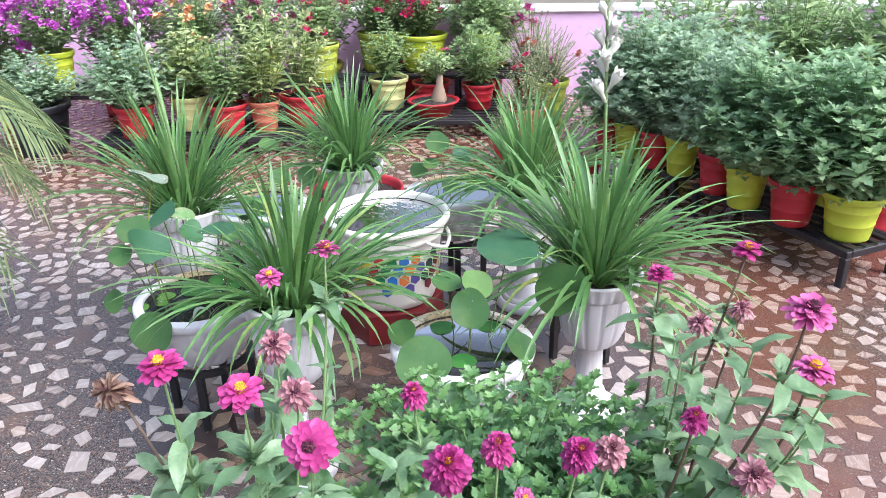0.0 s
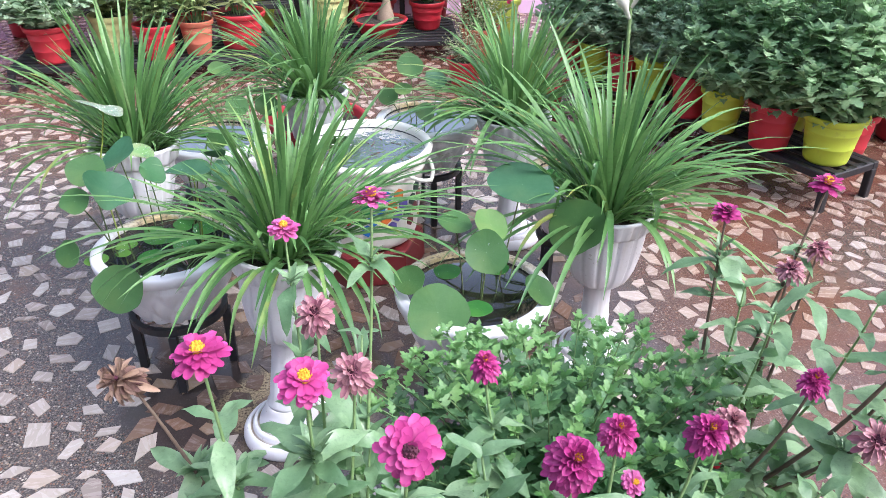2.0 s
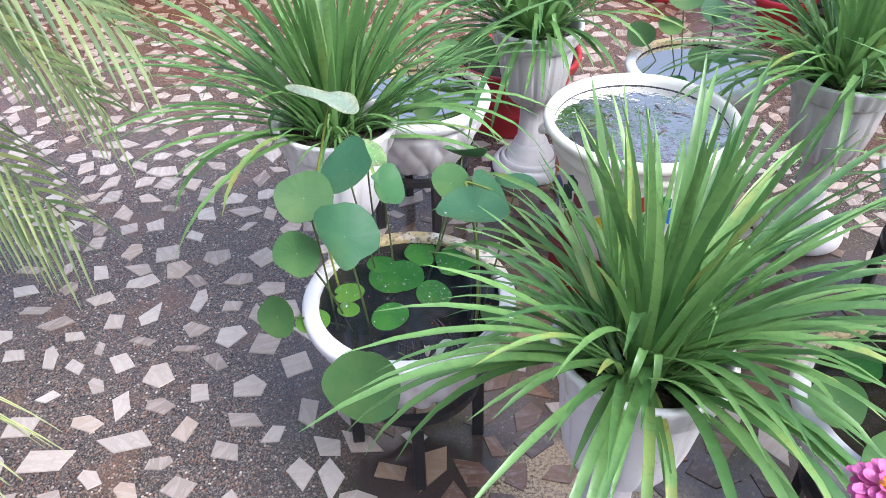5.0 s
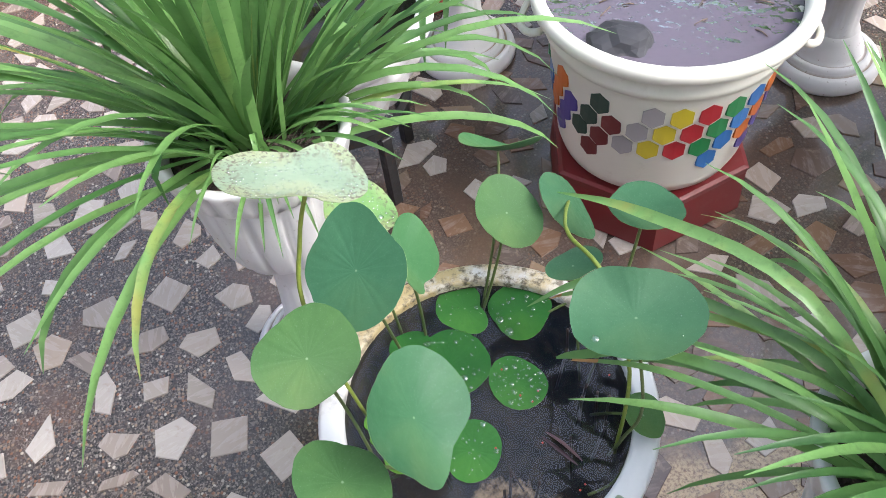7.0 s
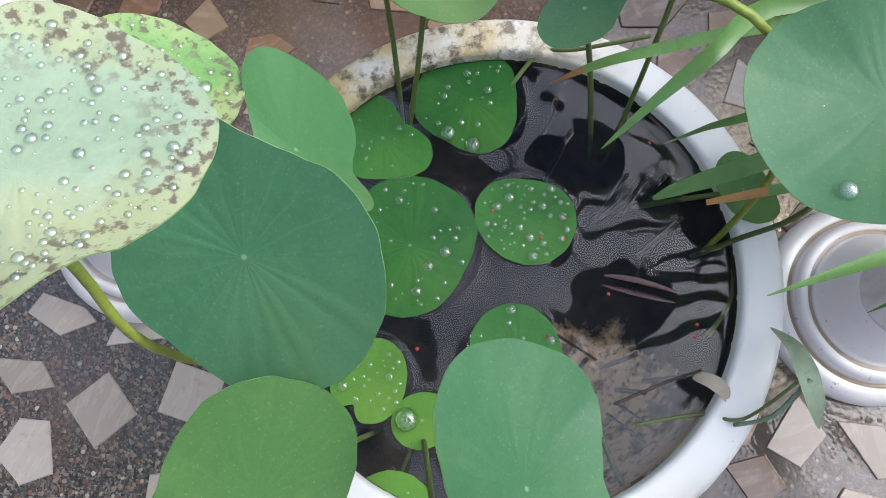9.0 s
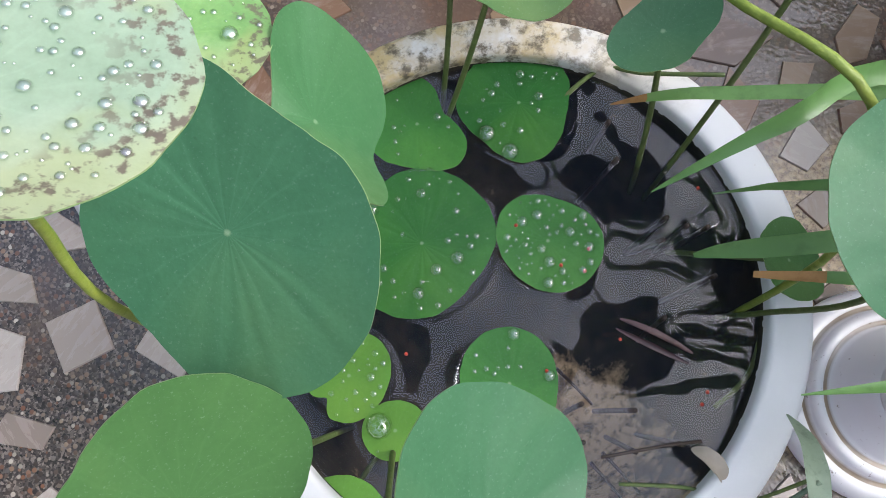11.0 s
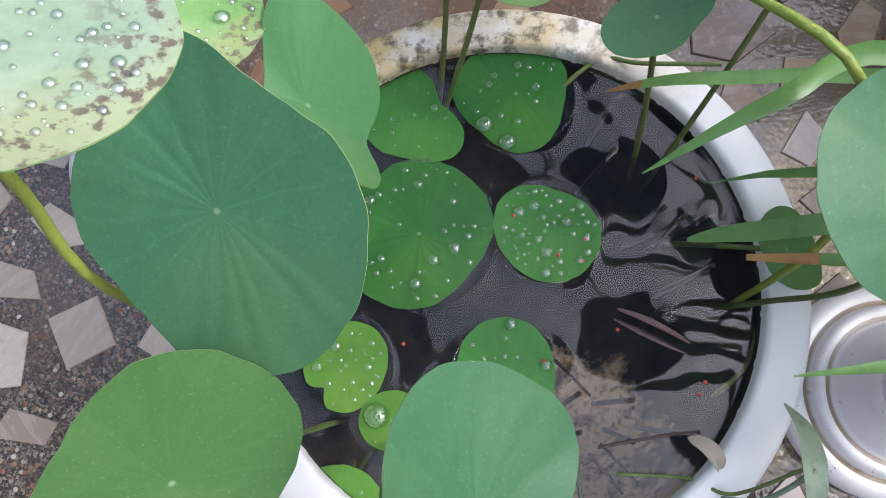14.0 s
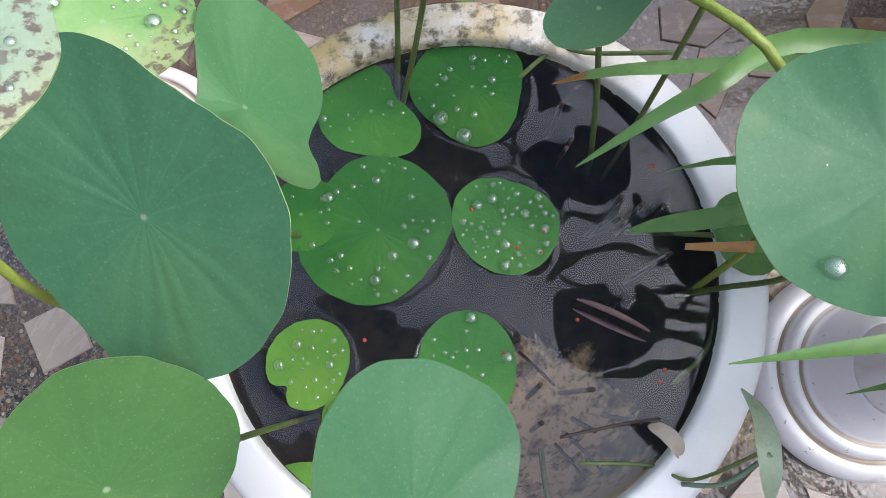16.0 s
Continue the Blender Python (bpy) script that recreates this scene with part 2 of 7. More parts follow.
def marble_mat(name, stops=None, gloss=(0.16, 0.36)):
    m = Mat(name)
    pick = m.node("ShaderNodeMath")
    pick.operation = "FRACT"
    m.link(m.math("ADD", m.math("MULTIPLY", m.random(), 7.3), m.island()), pick.inputs[0])
    mp = m.node("ShaderNodeMapping")
    m.link(m.coord(), mp.inputs[0])
    comb = m.node("ShaderNodeCombineXYZ")
    m.link(m.math("MULTIPLY", pick.outputs[0], 6.28), comb.inputs[2])
    m.link(comb.outputs[0], mp.inputs["Rotation"])
    sc = m.node("ShaderNodeVectorMath")
    sc.operation = "MULTIPLY"
    sc.inputs[1].default_value = (1, 5, 1)
    m.link(mp.outputs[0], sc.inputs[0])
    vein = m.noise(14, 6, 0.7, vec=sc.outputs[0])
    grain = m.noise(90, 4)
    base = m.ramp(pick.outputs[0], *(stops or ((0.0, (0.28, 0.24, 0.21)), (0.2, (0.40, 0.355, 0.32)), (0.4, (0.34, 0.27, 0.22)), (0.6, (0.44, 0.40, 0.365)), (0.8, (0.22, 0.175, 0.15)), (1.0, (0.375, 0.325, 0.29)))))
    c = m.mix(m.remap(vein, 0.5, 0.68, 0, 0.45), base, (0.30, 0.25, 0.23))
    c = m.mix(m.remap(grain, 0.58, 0.75, 0, 0.5), c, (0.28, 0.22, 0.17))
    sep = m.node("ShaderNodeSeparateXYZ")
    m.link(m.coord(), sep.inputs[0])
    far = m.math("MAXIMUM", m.remap(sep.outputs[1], 3.2, 4.4), m.remap(sep.outputs[0], 0.6, 1.4))
    wash = m.math("MULTIPLY", far, m.remap(m.noise(1.3, 6, 0.65), 0.36, 0.58, 0.15, 0.7))
    c = m.mix(wash, c, (0.26, 0.135, 0.075))
    m.set(Base_Color=c, Roughness=m.remap(vein, 0.3, 0.7, *gloss))
    m.bump(grain, 0.1, 0.001)
    return m.m


def soil_mat():
    m = Mat("potting_soil")
    n = m.noise(90, 5, 0.7)
    v = m.voronoi(160)
    c = m.ramp(n, (0.3, (0.018, 0.013, 0.01)), (0.6, (0.05, 0.035, 0.025)), (0.75, (0.13, 0.09, 0.06)))
    m.set(Base_Color=c, Roughness=0.9)
    m.bump(m.math("ADD", n, v.outputs["Distance"]), 0.9, 0.006)
    return m.m


def metal_mat():
    m = Mat("black_painted_iron")
    n = m.noise(40, 5, 0.7)
    c = m.mix(m.remap(n, 0.56, 0.72), (0.014, 0.014, 0.016), (0.09, 0.045, 0.025))
    m.set(Base_Color=c, Roughness=m.remap(n, 0.3, 0.7, 0.35, 0.65))
    m.bump(n, 0.3, 0.001)
    return m.m


def wall_mat(name, a, b):
    m = Mat(name)
    n = m.noise(2.2, 6, 0.65)
    f = m.noise(60, 4)
    c = m.mix(m.remap(n, 0.4, 0.7), a, b)
    c = m.mix(m.remap(m.noise(7, 6, 0.75), 0.6, 0.72, 0, 0.4), c, (0.25, 0.2, 0.2))
    m.set(Base_Color=c, Roughness=0.8)
    m.bump(f, 0.12, 0.002)
    return m.m


def lotus_mat(name, dark, light, spotted=False, rough=0.5, veins=0.14):
    """A round leaf: pale navel, fine radial veins, waxy bloom."""
    m = Mat(name)
    sep = m.node("ShaderNodeSeparateXYZ")
    m.link(m.coord(), sep.inputs[0])
    x, y = sep.outputs[0], sep.outputs[1]
    r = m.math("SQRT", m.math("ADD", m.math("MULTIPLY", x, x), m.math("MULTIPLY", y, y)))
    a = m.math("ARCTAN2", y, x)
    wob = m.math("MULTIPLY", m.noise(24, 3), 0.45)
    ray = m.math("ABSOLUTE", m.math("SINE", m.math("MULTIPLY", m.math("ADD", a, wob), 9.5)))
    vein = m.remap(ray, 0.0, 0.32, 1.0, 0.0)
    vein.node.interpolation_type = "SMOOTHSTEP"
    vein = m.math("MULTIPLY", vein, m.remap(r, 0.002, 0.050, 0.9, 0.22))
    n1 = m.noise(20, 5)
    n2 = m.noise(900, 2)
    n3 = m.noise(110, 4, 0.7)
    pick = m.random()
    c = m.mix(m.remap(m.math("ADD", n1, m.math("MULTIPLY", m.math("SUBTRACT", pick, 0.5), 0.4)), 0.3, 0.75), dark, light)
    c = m.mix(m.math("MULTIPLY", vein, veins), c, tuple(min(1, v * 1.25 + 0.03) for v in light))
    c = m.mix(m.remap(n3, 0.5, 0.75, 0, 0.25), c, dark)
    c = m.mix(m.remap(n2, 0.62, 0.74, 0, 0.24), c, (0.30, 0.42, 0.33))
    c = m.mix(m.remap(m.noise(520, 3, 0.7), 0.35, 0.65, 0.16, 0.0), c, tuple(v * 0.5 for v in dark))
    c = m.mix(m.remap(m.math("ADD", r, m.math("MULTIPLY", m.noise(400, 2), 0.0012)), 0.0021, 0.0012, 0, 0.65), c, (0.28, 0.40, 0.24))
    c = m.mix(m.remap(m.noise(9, 4, 0.6), 0.50, 0.72, 0, 0.30), c, (light[0] * 1.5 + 0.02, light[1] * 1.05, light[2] * 0.7))
    c = m.mix(m.remap(m.noise(320, 3, 0.7), 0.68, 0.74, 0, 0.35), c, tuple(v * 0.45 for v in dark))
    if spotted:
        far = m.node("ShaderNodeAttribute")
        far.attribute_name = "radial"
        ragged = m.math("ADD", far.outputs["Fac"], m.math("MULTIPLY", m.math("SUBTRACT", m.noise(60, 3), 0.5), 0.5))
        margin = m.remap(ragged, 0.58, 0.80)
        c = m.mix(m.remap(m.math("ADD", m.noise(16, 3), m.math("MULTIPLY", margin, 0.10)), 0.52, 0.64, 0, 0.5), c, (0.33, 0.34, 0.13))
        c = m.mix(m.remap(n1, 0.45, 0.7, 0, 0.30), c, (0.42, 0.52, 0.42))
        blot = m.remap(m.noise(300, 3, 0.6), 0.51, 0.60)
        c = m.mix(m.math("MULTIPLY", blot, m.math("ADD", m.math("MULTIPLY", margin, 0.88), 0.04)), c, (0.115, 0.085, 0.072))
    m.set(Base_Color=c, Roughness=m.remap(n3, 0.3, 0.7, rough - 0.06, rough + 0.12), Specular_IOR_Level=0.28)
    m.bump(m.math("ADD", m.math("MULTIPLY", n3, 0.25), n1), 0.40, 0.0022)
    m.translucent(light, 0.25)
    return m.m


def drop_mat(name, least, most):
    """Clear water in a drop: see-through, with a skin that shines most towards its edge."""
    m = Mat(name)
    m.t.nodes.remove(m.bs)
    tp = m.node("ShaderNodeBsdfTransparent")
    tp.inputs[0].default_value = (0.96, 1.0, 0.97, 1)
    gl = m.node("ShaderNodeBsdfGlass", Roughness=0.0, IOR=1.33)
    body = m.node("ShaderNodeMixShader")
    body.inputs[0].default_value = 0.3
    m.link(tp.outputs[0], body.inputs[1])
    m.link(gl.outputs[0], body.inputs[2])
    skin = m.node("ShaderNodeBsdfGlossy", Roughness=0.03)
    lw = m.node("ShaderNodeLayerWeight")
    mx = m.node("ShaderNodeMixShader")
    m.link(m.remap(m.math("POWER", lw.outputs["Facing"], 2.0), 0.0, 1.0, least, most), mx.inputs[0])
    m.link(body.outputs[0], mx.inputs[1])
    m.link(skin.outputs[0], mx.inputs[2])
    m.link(mx.outputs[0], m.out.inputs[0])
    return m.m


def petal_mat(name, inner, outer, rough=0.55, amount=0.2):
    m = Mat(name)
    pick = m.island()
    n = m.noise(120, 3)
    f = m.math("ADD", m.math("MULTIPLY", pick, 0.6), m.math("MULTIPLY", n, 0.5))
    c = m.mix(m.remap(f, 0.2, 0.9), inner, outer)
    m.set(Base_Color=c, Roughness=rough)
    m.bump(n, 0.2, 0.001)
    m.translucent(c, amount)
    return m.m


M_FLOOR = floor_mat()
M_MARBLE = marble_mat("marble_chip")
M_BROWN = marble_mat("brown_stone_chip", ((0.0, (0.09, 0.055, 0.042)), (0.35, (0.17, 0.10, 0.065)), (0.6, (0.08, 0.06, 0.055)), (0.8, (0.24, 0.17, 0.11)), (1.0, (0.14, 0.09, 0.07))), (0.07, 0.22))
M_WHITE = white_pot_mat("weathered_white_plastic")
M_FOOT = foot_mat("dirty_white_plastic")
M_RIM = rim_mat("stained_white_rim")
M_TUB = plastic_mat("cream_tub_plastic", (0.70, 0.68, 0.60), 0.36, (0.30, 0.24, 0.15), 0.5)
M_RED = plastic_mat("red_plastic", (0.42, 0.017, 0.028), 0.42)
M_DKRED = plastic_mat("dark_red_paint", (0.14, 0.010, 0.012), 0.4)
M_YEL = plastic_mat("lime_yellow_plastic", (0.46, 0.54, 0.035), 0.40)
M_OLIVE = plastic_mat("olive_lime_plastic", (0.36, 0.42, 0.05), 0.45)
M_PALEYEL = plastic_mat("pale_yellow_plastic", (0.66, 0.68, 0.28), 0.42)
M_TERRA = plastic_mat("terracotta", (0.42, 0.12, 0.065), 0.7)
M_BLACK = plastic_mat("black_plastic", (0.012, 0.013, 0.018), 0.45)
M_SOIL = soil_mat()
M_IRON = metal_mat()


M_PINK = wall_mat("lilac_pink_wall_paint", (0.74, 0.50, 0.70), (0.66, 0.43, 0.60))
M_CAP = wall_mat("white_coping_paint", (0.74, 0.73, 0.72), (0.62, 0.60, 0.58))
M_HOUSE = wall_mat("cream_wall_paint", (0.62, 0.58, 0.50), (0.55, 0.5, 0.44))
M_GROUND = wall_mat("dusty_ground", (0.16, 0.14, 0.10), (0.10, 0.11, 0.07))
# one pond water, two copies: weak mirror here, strong mirror in the near bowl
M_WATER = water_mat("still_pond_water", (0.76, 0.72, 0.66), 0.0, 14, 0.004, 0.08, (0.04, 0.04, 0.045), 1.16)
# mirrored sky's lavender is painted into the near bowl's body colour
M_NEARWATER = water_mat("sky_tinted_pond_water", (0.90, 0.86, 0.82), 0.0, 14, 0.004, 0.09, (0.042, 0.056, 0.105), 1.48)
# lavender body colour stands in for the sky mirrored in the tub
M_TUBWATER = water_mat("rippled_tub_water", (0.42, 0.40, 0.42), 0.40, 45, 0.06, 0.72, (0.150, 0.128, 0.165), 1.17)
M_DROP = drop_mat("water_drop", 0.18, 0.62)
M_BEAD = drop_mat("silvery_dew_bead", 0.30, 0.60)
M_LEAFEDGE = leaf_mat("pale_leaf_margin", (0.16, 0.26, 0.10), (0.30, 0.40, 0.18), 0.5, 0.3, "random", 60)
M_BLADE = leaf_mat("tuberose_blade", (0.036, 0.115, 0.032), (0.22, 0.40, 0.12), 0.34, 0.32, "random", 12.0, (0.42, 0.34, 0.08))
M_LOTUS = lotus_mat("lotus_leaf", (0.050, 0.130, 0.036), (0.086, 0.190, 0.058))
M_LOTUSBLUE = lotus_mat("dark_lotus_leaf", (0.036, 0.122, 0.060), (0.058, 0.170, 0.084), False, 0.5, 0.34)
M_LOTUSPALE = lotus_mat("pale_lotus_leaf", (0.041, 0.126, 0.058), (0.068, 0.170, 0.082))
M_FLOAT = lotus_mat("floating_lotus_leaf", (0.025, 0.13, 0.022), (0.065, 0.24, 0.04), False, 0.35)
M_FLOATYOUNG = lotus_mat("young_floating_lotus_leaf", (0.075, 0.20, 0.022), (0.13, 0.30, 0.045), False, 0.38)
M_SPOT = lotus_mat("spotted_lotus_leaf", (0.22, 0.31, 0.215), (0.33, 0.41, 0.30), True)
M_MOTTLE = lotus_mat("mottled_lotus_leaf", (0.12, 0.27, 0.09), (0.24, 0.40, 0.13), True)
M_FALLEN = leaf_mat("grey_green_fallen_leaf", (0.20, 0.28, 0.18), (0.36, 0.44, 0.32), 0.5, 0.3)
M_YLEAF = lotus_mat("yellowing_lotus_leaf", (0.095, 0.20, 0.050), (0.16, 0.28, 0.085))
M_LOTUSMID = lotus_mat("light_lotus_leaf", (0.052, 0.155, 0.058), (0.086, 0.208, 0.084))
M_PETIOLELIGHT = leaf_mat("yellow_green_petiole", (0.12, 0.17, 0.02), (0.28, 0.33, 0.05), 0.55, 0.0, "random", 60)
M_PETIOLE = leaf_mat("petiole", (0.045, 0.065, 0.018), (0.115, 0.155, 0.04), 0.55, 0.0, "random", 60)
M_CHRYS = leaf_mat("chrysanthemum_leaf", (0.17, 0.31, 0.15), (0.42, 0.58, 0.32), 0.5, 0.42)
M_CHRYSLITE = leaf_mat("young_chrysanthemum_leaf", (0.040, 0.120, 0.042), (0.15, 0.29, 0.11), 0.5, 0.25)
M_CHRYSTIP = leaf_mat("chrysanthemum_shoot_tip", (0.080, 0.21, 0.05), (0.21, 0.37, 0.12), 0.45, 0.3)
M_GREY = leaf_mat("grey_green_leaf", (0.20, 0.33, 0.19), (0.50, 0.63, 0.42), 0.55, 0.4)
M_ZLEAF = leaf_mat("zinnia_leaf", (0.085, 0.185, 0.075), (0.29, 0.42, 0.22), 0.36, 0.28)
M_OVATE = leaf_mat("shrub_leaf", (0.14, 0.26, 0.09), (0.46, 0.58, 0.27), 0.4, 0.32)
M_VARIEG = leaf_mat("yellow_green_leaf", (0.21, 0.32, 0.09), (0.58, 0.63, 0.32), 0.5, 0.3)
M_PALE = leaf_mat("sparse_pale_leaf", (0.18, 0.20, 0.09), (0.46, 0.45, 0.27), 0.55, 0.2)
M_PALM = leaf_mat("palm_leaflet", (0.040, 0.105, 0.045), (0.30, 0.37, 0.14), 0.4, 0.42, "island", 10, (0.4, 0.25, 0.06))
M_STEM = leaf_mat("green_stem", (0.10, 0.18, 0.06), (0.20, 0.30, 0.11), 0.6, 0.0)
M_TWIG = leaf_mat("brown_stem", (0.07, 0.05, 0.035), (0.18, 0.12, 0.08), 0.75, 0.0)
M_MAGENTA = petal_mat("magenta_petal", (0.34, 0.022, 0.15), (0.52, 0.065, 0.26))
M_PINKP = petal_mat("pink_petal", (0.42, 0.06, 0.22), (0.60, 0.16, 0.36))
M_DEEP = petal_mat("deep_magenta_petal", (0.24, 0.012, 0.11), (0.46, 0.048, 0.23))
M_FADED = petal_mat("faded_petal", (0.24, 0.07, 0.11), (0.60, 0.34, 0.34), 0.7)
M_DEAD = petal_mat("withered_petal", (0.11, 0.05, 0.045), (0.50, 0.34, 0.23), 0.8)
M_DARKC = petal_mat("dark_seed_head", (0.04, 0.008, 0.02), (0.10, 0.02, 0.04), 0.8, 0.0)
M_GOLD = petal_mat("golden_floret", (0.60, 0.30, 0.01), (0.80, 0.50, 0.03), 0.7)
M_CREAM = petal_mat("cream_tuberose_petal", (0.62, 0.62, 0.50), (0.80, 0.79, 0.72))
M_PURPLE = petal_mat("purple_bract", (0.45, 0.06, 0.42), (0.66, 0.20, 0.62))
M_CRIMSON = petal_mat("crimson_petal", (0.50, 0.01, 0.09), (0.72, 0.04, 0.20))
M_PEACH = petal_mat("peach_bract", (0.62, 0.30, 0.12), (0.80, 0.50, 0.26))
M_DARKSTALK = leaf_mat("dark_wet_stalk", (0.016, 0.010, 0.007), (0.06, 0.035, 0.022), 0.4, 0.0, "random", 60)
M_WITHER = petal_mat("withered_purple_leaf", (0.045, 0.020, 0.022), (0.15, 0.075, 0.072), 0.35, 0.05)
M_DRYTIP = petal_mat("dry_beige_leaf", (0.28, 0.24, 0.19), (0.44, 0.38, 0.31), 0.7, 0.15)
M_PELLET = plastic_mat("red_pellet", (0.50, 0.06, 0.03), 0.5)
M_DRYBLADE = leaf_mat("dry_brown_blade", (0.26, 0.11, 0.035), (0.46, 0.26, 0.09), 0.6, 0.15)
M_CREAMEDGE = leaf_mat("cream_leaf_margin", (0.42, 0.46, 0.16), (0.66, 0.66, 0.36), 0.45, 0.3)
M_STONE = wall_mat("black_stone", (0.02, 0.02, 0.025), (0.06, 0.06, 0.07))


# ---------------------------------------------------------------- mesh helpers
def mesh_of(name, verts, faces, mat, smooth=True):
    me = bpy.data.meshes.new(name)
    me.from_pydata([tuple(v) for v in verts], [], faces)
    if smooth:
        me.shade_smooth()
    for one in mat if isinstance(mat, (list, tuple)) else (mat,):
        me.materials.append(one)
    return me


def piece(name, me, parent=None, m=None, label=""):
    ob = new(name, me)
    if parent is not None:
        ob.parent = parent
    if m is not None:
        ob.matrix_basis = m
    if label:
        ob["label"] = label
    return ob


def thing(name, x, y, z, label, category, group="", turn=0.0):
    ob = new(name)
    ob.empty_display_size = 0.05
    ob.matrix_basis = pose(x, y, z, 0, 0, turn)
    return tagged(ob, label, category, group)


class Geo:
    """Gathers vertices and faces for one mesh."""

    def __init__(self):
        self.v, self.f = [], []

    def add(self, verts, faces, m=None):
        k = len(self.v)
        self.v += [m @ Vector(p) for p in verts] if m is not None else [Vector(p) for p in verts]
        self.f += [tuple(i + k for i in face) for face in faces]
        return self

    def mesh(self, name, mat, smooth=True):
        return mesh_of(name, self.v, self.f, mat, smooth)


def turned(profile, n=48, shape=None, close=False):
    """A surface of revolution about z from (radius, height) pairs; shape(angle, r, z, i) bends the radius."""
    v, f = [], []
    for i, (r, z) in enumerate(profile):
        for k in range(n):
            a = 2 * math.pi * k / n
            rr = shape(a, r, z, i) if shape else r
            v.append((rr * math.cos(a), rr * math.sin(a), z))
    for i in range(len(profile) - 1):
        for k in range(n):
            k2 = (k + 1) % n
            f.append((i * n + k, i * n + k2, (i + 1) * n + k2, (i + 1) * n + k))
    if close:
        f.append(tuple(reversed(range(n))))
        f.append(tuple((len(profile) - 1) * n + k for k in range(n)))
    return v, f


def tube(points, r0, r1=None, n=6, cap=True):
    pts = [Vector(p) for p in points]
    r1 = r0 if r1 is None else r1
    v, f = [], []
    side = None
    for i, p in enumerate(pts):
        way = (pts[min(i + 1, len(pts) - 1)] - pts[max(i - 1, 0)]).normalized()
        if side is None:
            side = way.orthogonal().normalized()
        side = (side - way * side.dot(way)).normalized()
        up = way.cross(side)
        r = r0 + (r1 - r0) * i / max(1, len(pts) - 1)
        for k in range(n):
            a = 2 * math.pi * k / n
            v.append(p + (side * math.cos(a) + up * math.sin(a)) * r)
    for i in range(len(pts) - 1):
        for k in range(n):
            k2 = (k + 1) % n
            f.append((i * n + k, i * n + k2, (i + 1) * n + k2, (i + 1) * n + k))
    if cap:
        f.append(tuple(reversed(range(n))))
        f.append(tuple((len(pts) - 1) * n + k for k in range(n)))
    return v, f


def box(x0, y0, z0, x1, y1, z1, b=0.0):
    """A block; b bevels its upright and level edges a little."""
    bm = bmesh.new()
    bmesh.ops.create_cube(bm, size=1.0)
    for p in bm.verts:
        p.co = Vector((x0 + (p.co.x + 0.5) * (x1 - x0), y0 + (p.co.y + 0.5) * (y1 - y0), z0 + (p.co.z + 0.5) * (z1 - z0)))
    if b:
        bmesh.ops.bevel(bm, geom=list(bm.edges), offset=b, segments=1, affect="EDGES")
    bm.verts.ensure_lookup_table()
    v = [p.co.copy() for p in bm.verts]
    f = [tuple(q.index for q in face.verts) for face in bm.faces]
    bm.free()
    return v, f


def curve_points(a, b, c, n=8):
    """A quadratic arc from a to c that bends towards b."""
    a, b, c = Vector(a), Vector(b), Vector(c)
    return [a * (1 - s) ** 2 + b * 2 * s * (1 - s) + c * s * s for s in [i / n for i in range(n + 1)]]


def frame_of(origin, normal, spin=0.0):
    """A pose whose z is normal."""
    q = Vector(normal).normalized().to_track_quat("Z", "Y")
    return Matrix.Translation(origin) @ q.to_matrix().to_4x4() @ Matrix.Rotation(spin, 4, "Z")


# ---------------------------------------------------------------- structure
def build_structure():
    g = Geo()
    g.add(*box(-4.6, -2.6, -0.12, 3.6, 6.6, 0.0))
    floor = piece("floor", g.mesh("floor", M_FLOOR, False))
    tagged(floor, "damp terrazzo floor of pebbles in dark cement with marble chips", "floor", kind="structure")
    walls = (
        ("wall_north", (-4.6, 6.3, 0.0, 3.6, 6.45, 0.62)),
        ("wall_west", (-4.6, -2.45, 0.0, -4.45, 6.3, 0.62)),
        ("wall_east", (3.45, -2.45, 0.0, 3.6, 6.3, 0.62)),
        ("wall_south", (-4.6, -2.6, 0.0, 3.6, -2.45, 0.62)),
    )
    for name, b in walls:
        w = piece(name, Geo().add(*box(*b)).mesh(name, M_PINK, False))
        tagged(w, "lilac pink painted parapet wall of the terrace", "wall", kind="structure")
        cap = piece("coping", Geo().add(*box(b[0] - 0.02, b[1] - 0.02, 0.62, b[3] + 0.02, b[4] + 0.02, 0.665, 0.008)).mesh("coping", M_CAP, False), w)
        cap["label"] = "white painted coping"
    g = Geo().add([(-3000, -3000, -3.4), (3000, -3000, -3.4), (3000, 3000, -3.4), (-3000, 3000, -3.4)], [(0, 1, 2, 3)])
    tagged(piece("ground", g.mesh("ground", M_GROUND)), "dusty ground far below the terrace", "ground", kind="structure")
    g = Geo().add(*box(-4.55, -2.55, -3.4, 3.55, 6.4, -0.125))
    tagged(piece("building_walls", g.mesh("building_walls", M_HOUSE, False)), "cream painted building under the terrace", "building", kind="structure")
    return floor


FLOOR = build_structure()


